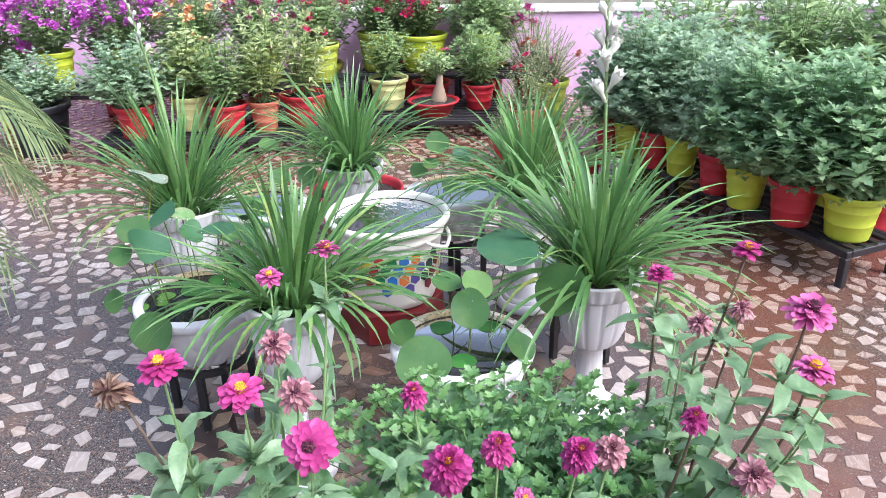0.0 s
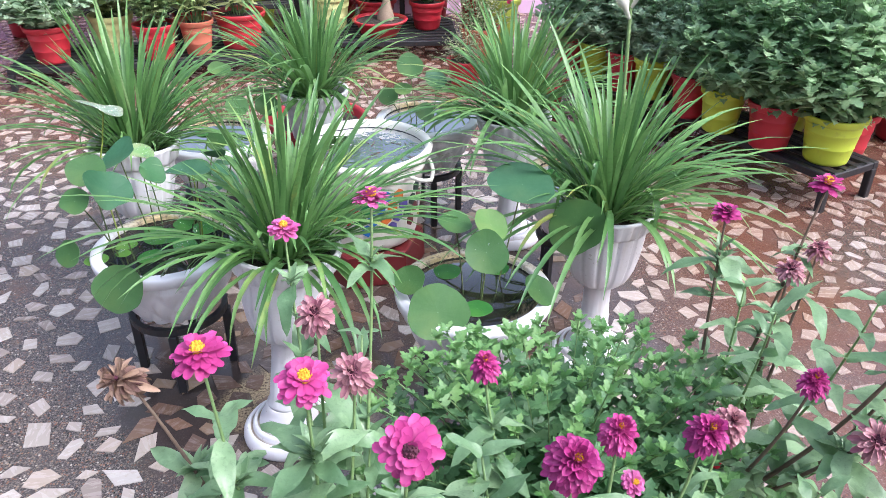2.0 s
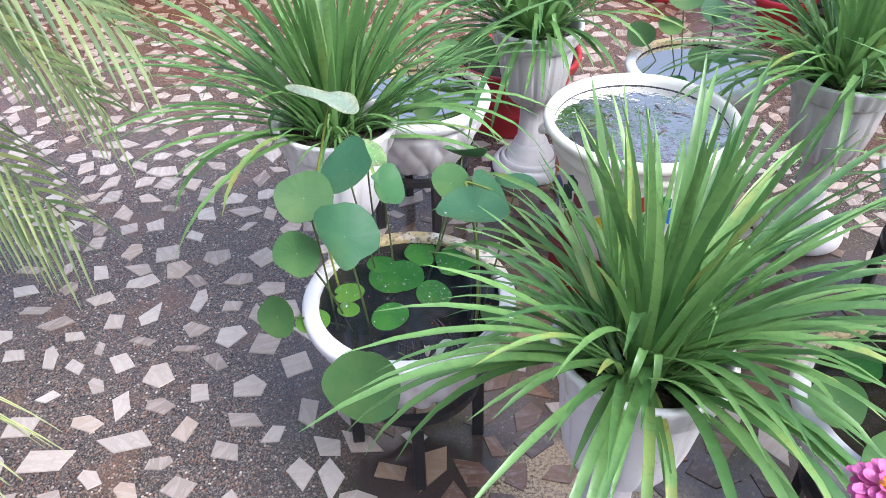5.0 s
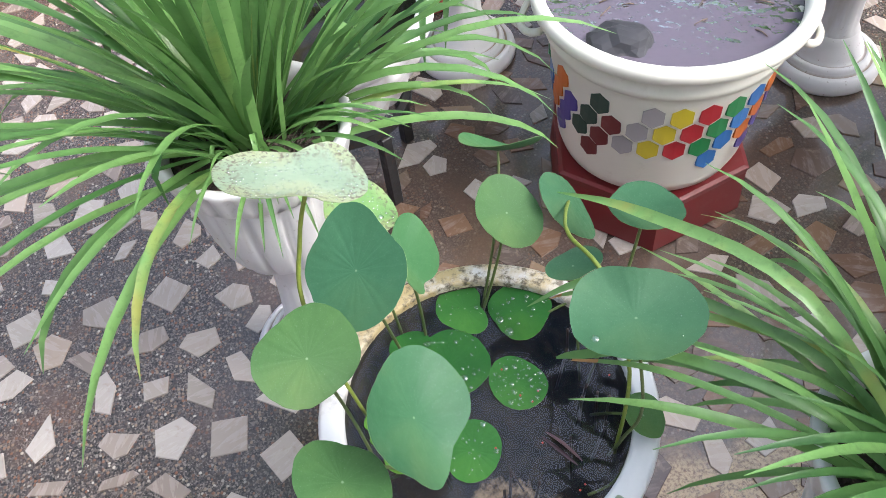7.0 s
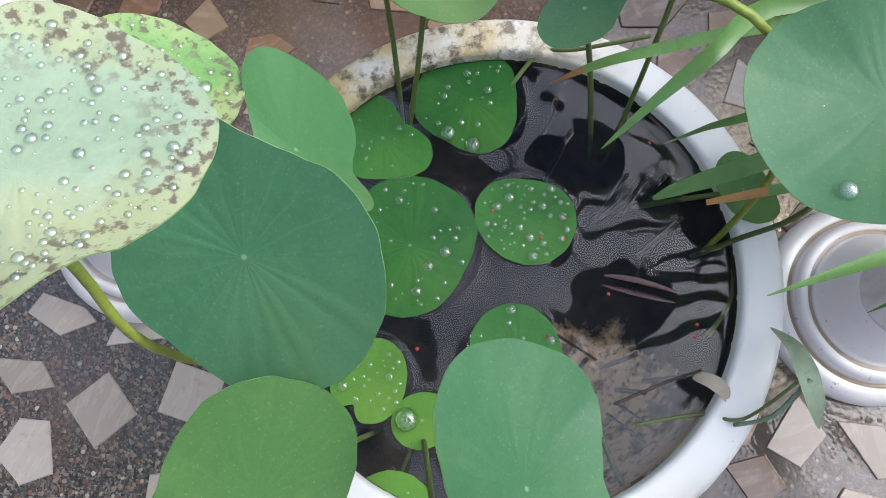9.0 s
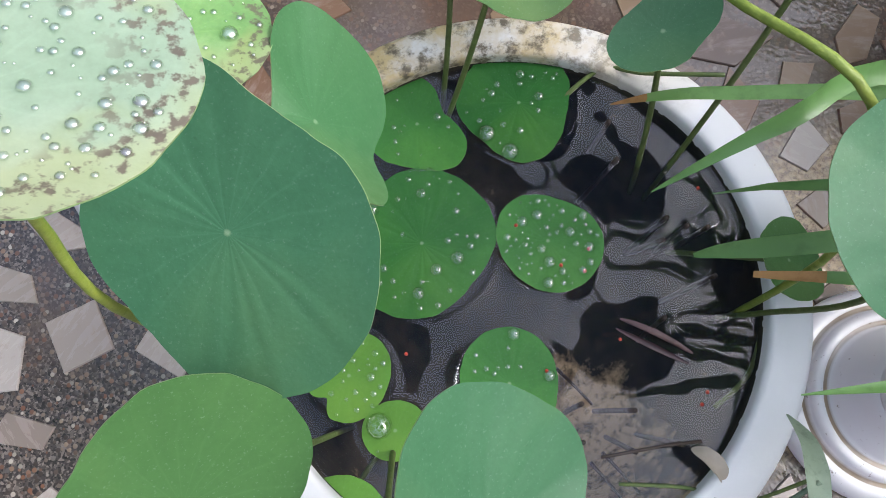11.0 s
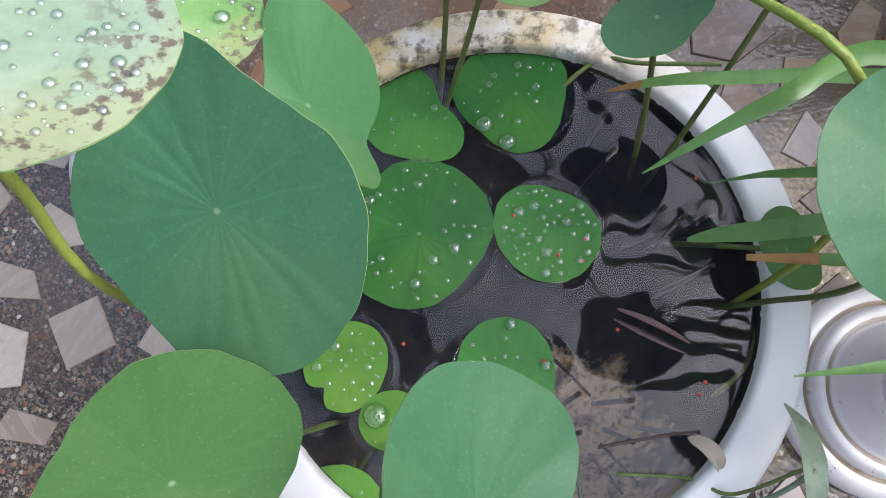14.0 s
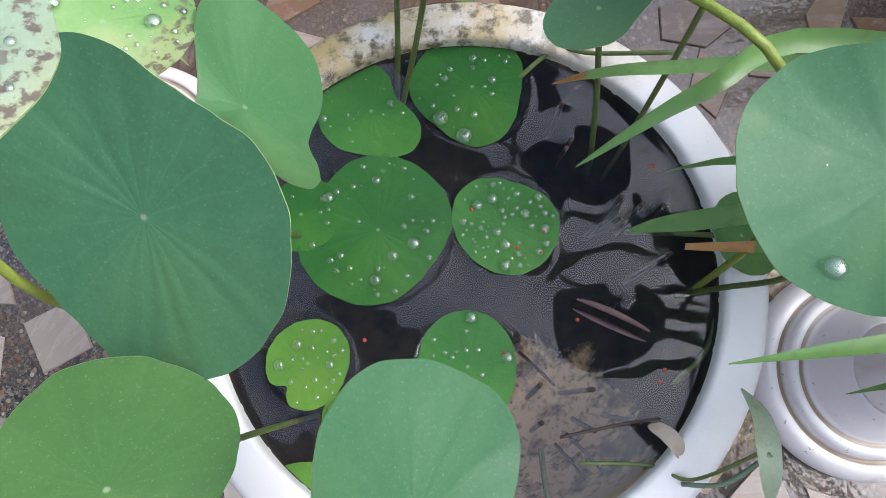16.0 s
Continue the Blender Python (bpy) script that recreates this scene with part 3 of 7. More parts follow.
# ---------------------------------------------------------------- pots, urns and bowls
def pot_profile(r, h, t=0.006):
    """A flower pot: tapered, two shallow rings, rolled rim."""
    b = 0.70 * r
    out = [(0.0, 0.0), (b - 0.008, 0.0), (b, 0.006)]
    for s, d in ((0.10, 0), (0.34, 0), (0.352, 0.0016), (0.372, 0.0016), (0.384, 0.0002), (0.64, 0.0002), (0.652, 0.0018), (0.672, 0.0018), (0.684, 0.0004), (0.82, 0.0006), (0.845, 0.0006)):
        out.append((b + (0.94 * r - b) * s + d, h * s))
    out += [(0.948 * r, 0.852 * h), (0.985 * r, 0.858 * h), (1.0 * r, 0.868 * h), (1.03 * r, 0.965 * h), (1.025 * r, h), (0.965 * r, h), (0.945 * r, 0.94 * h), (0.90 * r, 0.86 * h)]
    return out


POT_MESH = {}


def add_pot(parent, r, h, mat, style="plain", z=0.0, fill=0.9):
    key = (round(r, 3), round(h, 3), mat.name, style)
    if key not in POT_MESH:
        shape = None
        n = 40
        if style == "fluted":
            n = 72
            shape = lambda a, rr, zz, i: rr * (1 + 0.035 * abs(math.sin(a * 12))) if 2 < i < 14 else rr
        POT_MESH[key] = mesh_of("pot", *turned(pot_profile(r, h), n, shape), mat)
    pot = piece("pot", POT_MESH[key], parent, pose(0, 0, z))
    add_soil(parent, 0.93 * r, z + fill * h)
    return pot


SOIL = {}


def add_soil(parent, r, z):
    key = round(r, 3)
    if key not in SOIL:
        rng = random.Random(int(r * 10000))
        rings = [(0.0001, 0.006), (0.3 * r, 0.007), (0.6 * r, 0.004), (0.85 * r, 0.0), (r, -0.006)]
        v, f = turned(rings, 24)
        SOIL[key] = mesh_of("soil", [(x, y, zz + rng.uniform(-0.004, 0.004)) for x, y, zz in v], f, M_SOIL)
    return piece("soil", SOIL[key], parent, pose(0, 0, z))


def urn_meshes():
    foot = [(0.0, 0.0), (0.106, 0.0), (0.111, 0.004), (0.112, 0.012), (0.110, 0.022), (0.103, 0.032), (0.094, 0.036), (0.0925, 0.031), (0.0885, 0.031), (0.087, 0.040), (0.084, 0.046), (0.077, 0.049), (0.0755, 0.044), (0.071, 0.044), (0.068, 0.055), (0.060, 0.066), (0.052, 0.084), (0.048, 0.095), (0.045, 0.097), (0.0, 0.098)]
    col = [(0.0, 0.090), (0.046, 0.092), (0.0465, 0.1), (0.041, 0.108), (0.036, 0.20), (0.035, 0.262), (0.042, 0.268), (0.045, 0.277), (0.041, 0.284)]
    cup = [(0.0, 0.276), (0.045, 0.278), (0.062, 0.286), (0.076, 0.302), (0.087, 0.328), (0.095, 0.365), (0.101, 0.410), (0.105, 0.455)]
    lip = [(0.100, 0.452), (0.110, 0.453), (0.116, 0.460), (0.1195, 0.474), (0.1245, 0.494), (0.1260, 0.5005), (0.1245, 0.5050), (0.119, 0.506), (0.113, 0.503), (0.107, 0.490), (0.102, 0.46)]
    flute = lambda a, r, z, i: r * (1 - (0.075 * (1 - abs(math.sin(a * 7))) ** 4 if z > 0.284 else 0))
    col_flute = lambda a, r, z, i: r * (1 - (0.05 * (1 - abs(math.sin(a * 5))) ** 4 if 0.103 < z < 0.262 else 0))
    lip_shape = lambda a, r, z, i: r * (1 - (0.06 * (1 - abs(math.sin(a * 14))) ** 3 if 0.456 < z < 0.5002 and i < 6 else 0))
    return (
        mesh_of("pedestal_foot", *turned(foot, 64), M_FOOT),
        mesh_of("pedestal_column", *turned(col, 60, col_flute), M_WHITE),
        mesh_of("urn_cup", *turned(cup, 112, flute), M_WHITE),
        mesh_of("urn_lip", *turned(lip, 112, lip_shape), M_WHITE),
    )


URN = urn_meshes()


def blade_mesh(length, width, a0, a1, seed, kink=False):
    """One strap leaf that starts a0 degrees off upright and ends a1 degrees off it."""
    rng = random.Random(seed)
    seg = 9
    v, f = [], []
    p = Vector((0.0, 0.0, 0.0))
    sway = rng.uniform(-0.4, 0.4)
    twist = rng.uniform(-0.7, 0.7)
    for i in range(seg + 1):
        s = i / seg
        bend = s ** 1.5
        if kink:
            bend = 0.25 * s if s < 0.55 else 0.14 + 0.86 * min(1.0, (s - 0.55) / 0.18)
        a = radians(a0 + (a1 - a0) * bend)
        w = width * min(1.0, 0.75 + s) * (1 - max(0.0, (s - 0.55) / 0.45) ** 2.2) + 0.0008
        side = Vector((-math.sin(twist * s), math.cos(twist * s), 0))
        up = Vector((math.cos(a + math.pi / 2), 0, math.sin(a + math.pi / 2)))
        fold = 0.22 * w
        v += [p - side * w / 2 + Vector((0, 0, fold)), p, p + side * w / 2 + Vector((0, 0, fold))]
        step = length / seg
        p = p + Vector((math.sin(a), sway * s * 0.5, math.cos(a))) * step
    for i in range(seg):
        for k in range(2):
            q = i * 3 + k
            f.append((q, q + 1, q + 4, q + 3))
    return mesh_of("blade", v, f, M_BLADE)


def blade_set():
    rng = random.Random(7)
    kinds = {"up": [], "arch": [], "droop": [], "kink": []}
    for i in range(14):
        a = rng.uniform(2, 30)
        kinds["up"].append(blade_mesh(rng.uniform(0.32, 0.47), rng.uniform(0.0100, 0.0140), a, a + rng.uniform(6, 50), i))
    for i in range(22):
        a = rng.uniform(28, 60)
        kinds["arch"].append(blade_mesh(rng.uniform(0.36, 0.50), rng.uniform(0.0105, 0.0150), a, a + rng.uniform(20, 84), 40 + i))
    for i in range(14):
        a = rng.uniform(52, 76)
        kinds["droop"].append(blade_mesh(rng.uniform(0.33, 0.48), rng.uniform(0.0115, 0.0160), a, rng.uniform(118, 170), 80 + i))
    for i in range(5):
        kinds["kink"].append(blade_mesh(rng.uniform(0.24, 0.34), rng.uniform(0.0115, 0.0150), rng.uniform(5, 35), rng.uniform(165, 182), 120 + i, True))
    return kinds


BLADES = blade_set()


def spike_parts(parent, x, y, z, height, lean, buds, start, fat):
    """A tuberose stalk with waxy flowers towards its tip."""
    top = Vector((x + lean[0], y + lean[1], z + height))
    pts = curve_points((x, y, z), (x + lean[0] * 0.2, y + lean[1] * 0.2, z + height * 0.6), top, 10)
    stalk = piece("flower_stalk", mesh_of("flower_stalk", *tube(pts, 0.0055, 0.003), M_STEM), parent)
    rng = random.Random(int(x * 1000) + buds)
    for i in range(buds):
        s = start + (1 - start) * i / buds
        k = min(9, int(s * 10))
        p = pts[k].lerp(pts[k + 1], s * 10 - k)
        a = i * 2.4
        big = 1.0 - 0.5 * (i / buds)
        l = 0.062 * big * fat
        n = Vector((math.cos(a) * 0.5, math.sin(a) * 0.5, 0.9)).normalized()
        m = frame_of(p, n)
        g = Geo()
        w = 0.0125 * big * fat
        g.add(*turned([(0.0, 0.0), (0.3 * w, 0.05 * l), (0.42 * w, 0.35 * l), (0.95 * w, 0.62 * l), (w, 0.74 * l), (0.7 * w, 0.9 * l), (0.0001, l)], 9), m)
        if fat > 0.8 and i < buds * 0.5:
            for j in range(6):
                q = Matrix.Translation((0, 0, l * 0.68)) @ Matrix.Rotation(j * math.pi / 3, 4, "Z")
                g.add([(0.004, -0.004, 0), (0.013, -0.0065, 0.010), (0.018, 0, 0.022), (0.013, 0.0065, 0.010), (0.004, 0.004, 0)], [(0, 1, 2, 3, 4)], m @ q)
        piece("blossom", g.mesh("blossom", M_CREAM), stalk)


def urn_plant(x, y, seed, turn, spikes=(), scale=1.0, thin=1.0, clear=None, shy=0.0, lean=(0.0, 0.0), short=0.0):
    t = thing("urn_planter", x, y, 0, "white fluted pedestal urn full of arching green tuberose blades", "planter", "urns of the ring", turn)
    # the shaft and cup are tilted on the foot to fit the camera's view, by lean metres at the lip
    way = Matrix.Rotation(-radians(turn), 3, "Z") @ Vector((lean[0], lean[1], 0))
    bend = Vector((0, 0, 1)).rotation_difference(Vector((way.x, way.y, 0.41))).to_matrix().to_4x4()
    tip = Matrix.Translation((0, 0, 0.094)) @ bend @ Matrix.Translation((0, 0, -0.094))
    tip = Matrix.Translation((0, 0, -short)) @ tip
    k = (0.187 - short) / 0.187
    shaft = Matrix.Translation((0, 0, short + 0.092 * (1 - k))) @ Matrix.Diagonal((1, 1, k, 1))
    for me, nm in zip(URN, ("foot", "column", "cup", "lip")):
        piece(nm, me, t, None if nm == "foot" else tip @ shaft if nm == "column" else tip)
    add_soil(t, 0.105, 0.478).matrix_basis = tip @ pose(0, 0, 0.478)
    rng = random.Random(seed)
    plan = [("up", int(72 * thin)), ("arch", int(96 * thin)), ("droop", int(40 * thin)), ("kink", 9)]
    for kind, count in plan:
        for i in range(count):
            a, short = rng.uniform(0, 2 * math.pi), 1.0
            if clear is not None and kind != "up" and abs((math.degrees(a) + turn - clear + 180) % 360 - 180) < 48:
                if shy < 0.5:
                    a += math.pi * rng.uniform(0.6, 1.4)
                else:
                    short = 0.72 * shy
            rr = rng.uniform(0.0, 0.045 if kind == "up" else 0.065)
            me = rng.choice(BLADES[kind])
            s = rng.uniform(0.78, 1.12) * scale * short
            off = a + rng.uniform(-0.5, 0.5)
            m = tip @ Matrix.Translation((rr * math.cos(off), rr * math.sin(off), 0.476)) @ Matrix.Rotation(a, 4, "Z") @ Matrix.Rotation(rng.uniform(-0.1, 0.1), 4, "X") @ Matrix.Diagonal((s, s, s, 1))
            piece("blade", me, t, m)
    for sp in spikes:
        spike_parts(t, *sp)
    return t


def quilt_bowl_meshes():
    n, rows = 168, 26
    prof = []
    for i in range(rows + 1):
        s = i / rows
        prof.append((0.098 + (0.163 - 0.098) * math.sin(s * 1.35) / math.sin(1.35), 0.205 + 0.145 * s))

    def quilt(a, r, z, i):
        u = 15 * a / (2 * math.pi)
        w = (z - 0.205) / 0.145 * 2.6
        d = abs(math.sin(math.pi * (u + w / 2))) * abs(math.sin(math.pi * (u - w / 2)))
        edge = min(1.0, i / 2, (rows - i) / 2)
        return r + 0.0095 * edge * d ** 0.55

    body = [(0.0, 0.2), (0.09, 0.2)] + prof
    rim = [(0.160, 0.344), (0.174, 0.349), (0.1805, 0.357), (0.1825, 0.366), (0.1822, 0.3725), (0.1805, 0.3765), (0.177, 0.3788), (0.167, 0.3800), (0.158, 0.3806), (0.1552, 0.3796), (0.1540, 0.3765), (0.1536, 0.3685)]
    inner = [(0.1537, 0.3700), (0.1525, 0.355), (0.147, 0.315), (0.125, 0.264), (0.10, 0.249), (0.05, 0.246), (0.0, 0.246)]
    return body, quilt, rim, inner, n


def bed_mat():
    m = Mat("pond_bed")
    n = m.noise(16, 6, 0.7)
    f = m.noise(55, 4, 0.6)
    sep = m.node("ShaderNodeSeparateXYZ")
    m.link(m.coord(), sep.inputs[0])
    dx = m.math("SUBTRACT", sep.outputs[0], -0.012)
    dy = m.math("SUBTRACT", sep.outputs[1], -0.106)
    d = m.math("SQRT", m.math("ADD", m.math("MULTIPLY", dx, dx), m.math("MULTIPLY", dy, dy)))
    bare = m.math("ADD", m.remap(d, 0.082, 0.032, 0.0, 0.46), m.math("SUBTRACT", n, 0.5))
    c = m.ramp(n, (0.38, (0.010, 0.012, 0.009)), (0.50, (0.026, 0.024, 0.016)), (0.64, (0.060, 0.048, 0.030)))
    c = m.mix(m.remap(bare, 0.14, 0.26), c, (0.66, 0.50, 0.30))
    c = m.mix(m.remap(f, 0.50, 0.64, 0, 0.8), c, (0.05, 0.036, 0.020))
    c = m.mix(m.remap(m.noise(220, 3, 0.7), 0.52, 0.66, 0, 0.5), c, (0.022, 0.030, 0.012))
    m.set(Base_Color=c, Roughness=0.9)
    m.bump(f, 0.3, 0.003)
    return m.m


M_BED = bed_mat()


def bowl_assets():
    body, quilt, rim, inner, n = quilt_bowl_meshes()
    made = {
        "bowl_body": mesh_of("bowl_body", *turned(body, n, quilt), M_WHITE),
        "rim": mesh_of("rim", *turned(rim, 96), M_RIM),
        "basin": mesh_of("basin", *turned(inner, 64), M_BED),
        "water": mesh_of("water", *turned([(0.0, 0.3665), (0.05, 0.3665), (0.11, 0.3665), (0.1525, 0.3665)], 64), M_WATER),
    }
    return made


BOWL = bowl_assets()


def stand_mesh_set(half=0.088, h=0.199):
    ring = [(0.112, h - 0.02), (0.124, h - 0.02), (0.125, h - 0.001), (0.111, h), (0.111, h - 0.019), (0.112, h - 0.02)]
    top = mesh_of("top_ring", *turned(ring, 40), M_IRON, False)
    leg = Geo().add(*box(-0.011, -0.011, 0.0, 0.011, 0.011, h - 0.021, 0.002)).mesh("leg", M_IRON, False)
    return top, leg


STAND_TOP, STAND_LEG = stand_mesh_set()


def iron_stand(x, y, turn):
    t = thing("plant_stand", x, y, 0, "black painted four-legged iron plant stand under a white bowl", "plant stand", "stands under the bowls", turn)
    piece("top_ring", STAND_TOP, t)
    for sx in (-1, 1):
        for sy in (-1, 1):
            piece("leg", STAND_LEG, t, pose(sx * 0.084, sy * 0.084, 0, 0, 0, 45))
    return t


def leaf_frame(at, normal, heading):
    """A pose whose z is normal and whose y points along heading (degrees from +x) as nearly as it can."""
    z = Vector(normal).normalized()
    y = Vector((math.cos(radians(heading)), math.sin(radians(heading)), 0))
    y = (y - z * y.dot(z)).normalized()
    x = y.cross(z)
    return Matrix.Translation(at) @ Matrix((x, y, z)).transposed().to_4x4()


def smooth_line(points, n=6):
    """A smooth line through all the points."""
    pts = [Vector(q) for q in points]
    out = []
    for i in range(len(pts) - 1):
        a, b, c, d = pts[max(i - 1, 0)], pts[i], pts[i + 1], pts[min(i + 2, len(pts) - 1)]
        for k in range(n):
            u = k / n
            out.append(0.5 * (2 * b + (c - a) * u + (2 * a - 5 * b + 4 * c - d) * u * u + (3 * b - a - 3 * c + d) * u ** 3))
    return out + [pts[-1]]


def lotus_leaf_mesh(r, cup, wave, lobes, seed, mat, notch=0.0, thick=0.0005, saddle=0.0, stretch=1.0, bend=None, rim=None, notch_at=None):
    """A round leaf about its navel. bend: rise of the margin, all round and by halves; rim: cosine and sine shares of the outline's lobes."""
    rng = random.Random(seed)
    ph, ph2, ph3 = (rng.uniform(0, 6.28) for _ in range(3))
    fine = r > 0.024 and rim is not None
    n = 132 if fine else 56
    rings = (0.0, 0.05, 0.12, 0.22, 0.34, 0.46, 0.58, 0.69, 0.79, 0.88, 0.95, 1.0) if fine else (0.0, 0.06, 0.2, 0.4, 0.6, 0.78, 0.92, 1.0)
    ribs = [(2 * math.pi * (q + rng.uniform(-0.22, 0.22)) / 21, rng.uniform(0.35, 1.0), rng.uniform(-0.25, 0.25)) for q in range(21)]
    notch_to = ph if notch_at is None else radians(notch_at)

    def edge(a):
        if rim is None:
            out = 1 + 0.042 * math.sin(2 * a + ph) + 0.034 * math.sin(3 * a + ph2) + 0.014 * math.sin(5 * a + ph3) + 0.010 * math.sin(7 * a + ph3)
        else:
            out = 1 + sum(rim[2 * k] * math.cos((k + 1) * a) + rim[2 * k + 1] * math.sin((k + 1) * a) for k in range(len(rim) // 2))
        out += 0.005 * math.sin(13 * a + ph) + 0.003 * math.sin(23 * a + ph2)
        d = abs((a - notch_to + math.pi) % (2 * math.pi) - math.pi)
        return out - notch * math.exp(-(d / 0.22) ** 2)

    def rise(a, s):
        if bend is None:
            return r * (cup * s * s + wave * s ** 2.2 * math.sin(lobes * a + ph2) + saddle * s * s * math.cos(2 * (a - ph)))
        return r * s * s * (bend[0] + bend[1] * math.cos(2 * a) + bend[2] * math.sin(2 * a))

    def rib(a, s):
        """Shallow grooves along the veins, with the blade a little swollen between them."""
        z = 0.0
        for b, depth, drift in ribs:
            d = (a - b - drift * s * s + math.pi) % (2 * math.pi) - math.pi
            if abs(d) < 0.35:
                z -= depth * math.exp(-(d / 0.055) ** 2)
        return 0.012 * r * s * (1.05 - 0.5 * s) * z

    v, f = [], []
    angles = [2 * math.pi * k / n for k in range(n)]
    outs = [edge(a) for a in angles]
    for layer in (0, 1):
        for s in rings:
            for a, out in zip(angles, outs):
                rr = r * s * out
                z = rise(a, s) + (rib(a, s) if fine else 0.004 * r * s * math.sin(20 * a + ph))
                v.append((rr * math.cos(a), rr * math.sin(a) * stretch, z - layer * thick))
    m = len(rings) * n
    for i in range(len(rings) - 1):
        for k in range(n):
            k2 = (k + 1) % n
            f.append((i * n + k, i * n + k2, (i + 1) * n + k2, (i + 1) * n + k))
            f.append((m + i * n + k, m + (i + 1) * n + k, m + (i + 1) * n + k2, m + i * n + k2))
    e, q = (len(rings) - 1) * n, len(v)
    v += [v[e + k] for k in range(n)] + [v[m + e + k] for k in range(n)]
    top = len(f)
    for k in range(n):
        k2 = (k + 1) % n
        f.append((q + k, q + k2, q + n + k2, q + n + k))
    surf = lambda a, s: Vector((r * s * 0.97 * edge(a) * math.cos(a), r * s * 0.97 * edge(a) * math.sin(a) * stretch, rise(a, s)))
    me = mesh_of("leaf", v, f, (mat, M_LEAFEDGE))
    out_from_navel = me.attributes.new("radial", "FLOAT", "POINT")
    steps = [s for layer in (0, 1) for s in rings for k in range(n)] + [1.0] * (2 * n)
    out_from_navel.data.foreach_set("value", steps)
    for poly in me.polygons[top:]:
        poly.material_index = 1
    return me, surf


def add_drops(leaf, surf, count, small, big, seed, waxy=False):
    rng = random.Random(seed)
    g = Geo()
    held = []
    for i in range(count * 2):
        a, s = rng.uniform(0, 6.28), math.sqrt(rng.uniform(0.02, 0.86))
        r = big * rng.uniform(0.7, 1) if i < max(1, count * 0.10) else small * rng.uniform(0.3, 1.25)
        p = surf(a, s)
        if len(held) >= count or any((p - q).length < (r + k) * 1.15 for q, k in held):
            continue
        held.append((p, r))
        g.add(*turned([(0.93 * r, 0.0), (1.0 * r, 0.16 * r), (0.95 * r, 0.36 * r), (0.80 * r, 0.56 * r), (0.5 * r, 0.73 * r), (0.22 * r, 0.79 * r), (0.0001, 0.8 * r)], 12), Matrix.Translation(p + Vector((0, 0, 0.0002))))
    ob = piece("dew", g.mesh("dew", M_BEAD if waxy else M_DROP), leaf)
    ob["kind"] = "stuff"


def lotus_leaf(parent, at, normal, r, mat, root=None, cup=0.12, wave=0.04, lobes=3, seed=1, drops=0, notch=0.0, saddle=0.0, stem_r=0.0016, spin=0.0, big=0.004, stretch=1.0, small=0.0012, heading=60.0, via=(), bend=None, rim=None, notch_at=None):
    """at and root are places relative to the bowl."""
    me, surf = lotus_leaf_mesh(r, cup, wave, lobes, seed, mat, notch, saddle=saddle, stretch=stretch, bend=bend, rim=rim, notch_at=notch_at)
    leaf = piece("lotus_leaf", me, parent, leaf_frame(at, normal, heading))
    if root is not None:
        a, c = Vector(root), Vector(at) - Vector(normal).normalized() * 0.0015
        mid = Vector((a.x * 0.35 + c.x * 0.65 + 0.01 * math.sin(seed), a.y * 0.5 + c.y * 0.5, a.z + (c.z - a.z) * 0.7))
        line = smooth_line([a, *via, c]) if via else curve_points(a, mid, c, 9)
        piece("petiole", mesh_of("petiole", *tube(line, stem_r * 1.15, stem_r, 8), M_PETIOLELIGHT if stem_r > 0.0017 else M_PETIOLE), parent)
    if drops:
        add_drops(leaf, surf, drops, small, big, seed, mat in (M_SPOT, M_MOTTLE))
    return leaf


NEAR_LABEL = "white quilted plastic bowl of dark water crowded with round lotus leaves"


def near_water():
    """Water that climbs a little at every floating leaf and stalk, with a slow swell."""
    leaves = ((-0.026, 0.058, 0.0468), (0.076, 0.1006, 0.0355), (0.040, 0.016, 0.0318), (0.014, 0.125, 0.030), (-0.029, -0.043, 0.032), (-0.107, 0.014, 0.0263), (-0.101, -0.0285, 0.0188))
    stalks = ((0.118, 0.060), (0.103, 0.036), (0.107, -0.013), (0.102, -0.020), (0.119, -0.024), (0.129, -0.031), (0.072, -0.065), (-0.001, -0.079), (0.110, -0.058))
    rings, n = 84, 360
    v, f = [(0.0, 0.0, 0.3665)], []
    for i in range(1, rings + 1):
        rr = 0.1525 * i / rings
        for k in range(n):
            a = 2 * math.pi * k / n
            x, y = rr * math.cos(a), rr * math.sin(a)
            z = 0.3665 + 0.00022 * noise.noise((x * 26, y * 26, 1.7)) + 0.00006 * noise.noise((x * 75, y * 75, 4.1)) + 0.0009 * math.exp((rr - 0.1525) / 0.003)
            for lx, ly, lr in leaves:
                d = math.hypot(x - lx, y - ly) - lr
                if -0.012 < d < 0.03:
                    z += 0.0011 * math.exp(-max(d, 0.0) / 0.0035) if d > 0 else 0.0
            for lx, ly in stalks:
                d = math.hypot(x - lx, y - ly)
                if d < 0.02:
                    z += 0.0013 * math.exp(-d / 0.0035)
            v.append((x, y, z))
    f += [(0, 1 + k, 1 + (k + 1) % n) for k in range(n)]
    for i in range(rings - 1):
        b = 1 + i * n
        f += [(b + k, b + n + k, b + n + (k + 1) % n, b + (k + 1) % n) for k in range(n)]
    return mesh_of("water", v, f, M_NEARWATER)


NEAR_WATER = near_water()


def quilted_bowl(x, y, turn=0.0, label="white quilted plastic bowl of dark water with round lotus leaves"):
    t = thing("lotus_bowl", x, y, 0, label, "bowl", "lotus bowls of the ring")
    piece("bowl_body", BOWL["bowl_body"], t, pose(0, 0, 0, 0, 0, turn))
    piece("rim", BOWL["rim"], t)
    piece("basin", BOWL["basin"], t, pose(0, 0, 0, 0, 0, 4 * (turn - 8)))
    w = piece("water", NEAR_WATER if label == NEAR_LABEL else BOWL["water"], t)
    w.visible_shadow = False
    return t


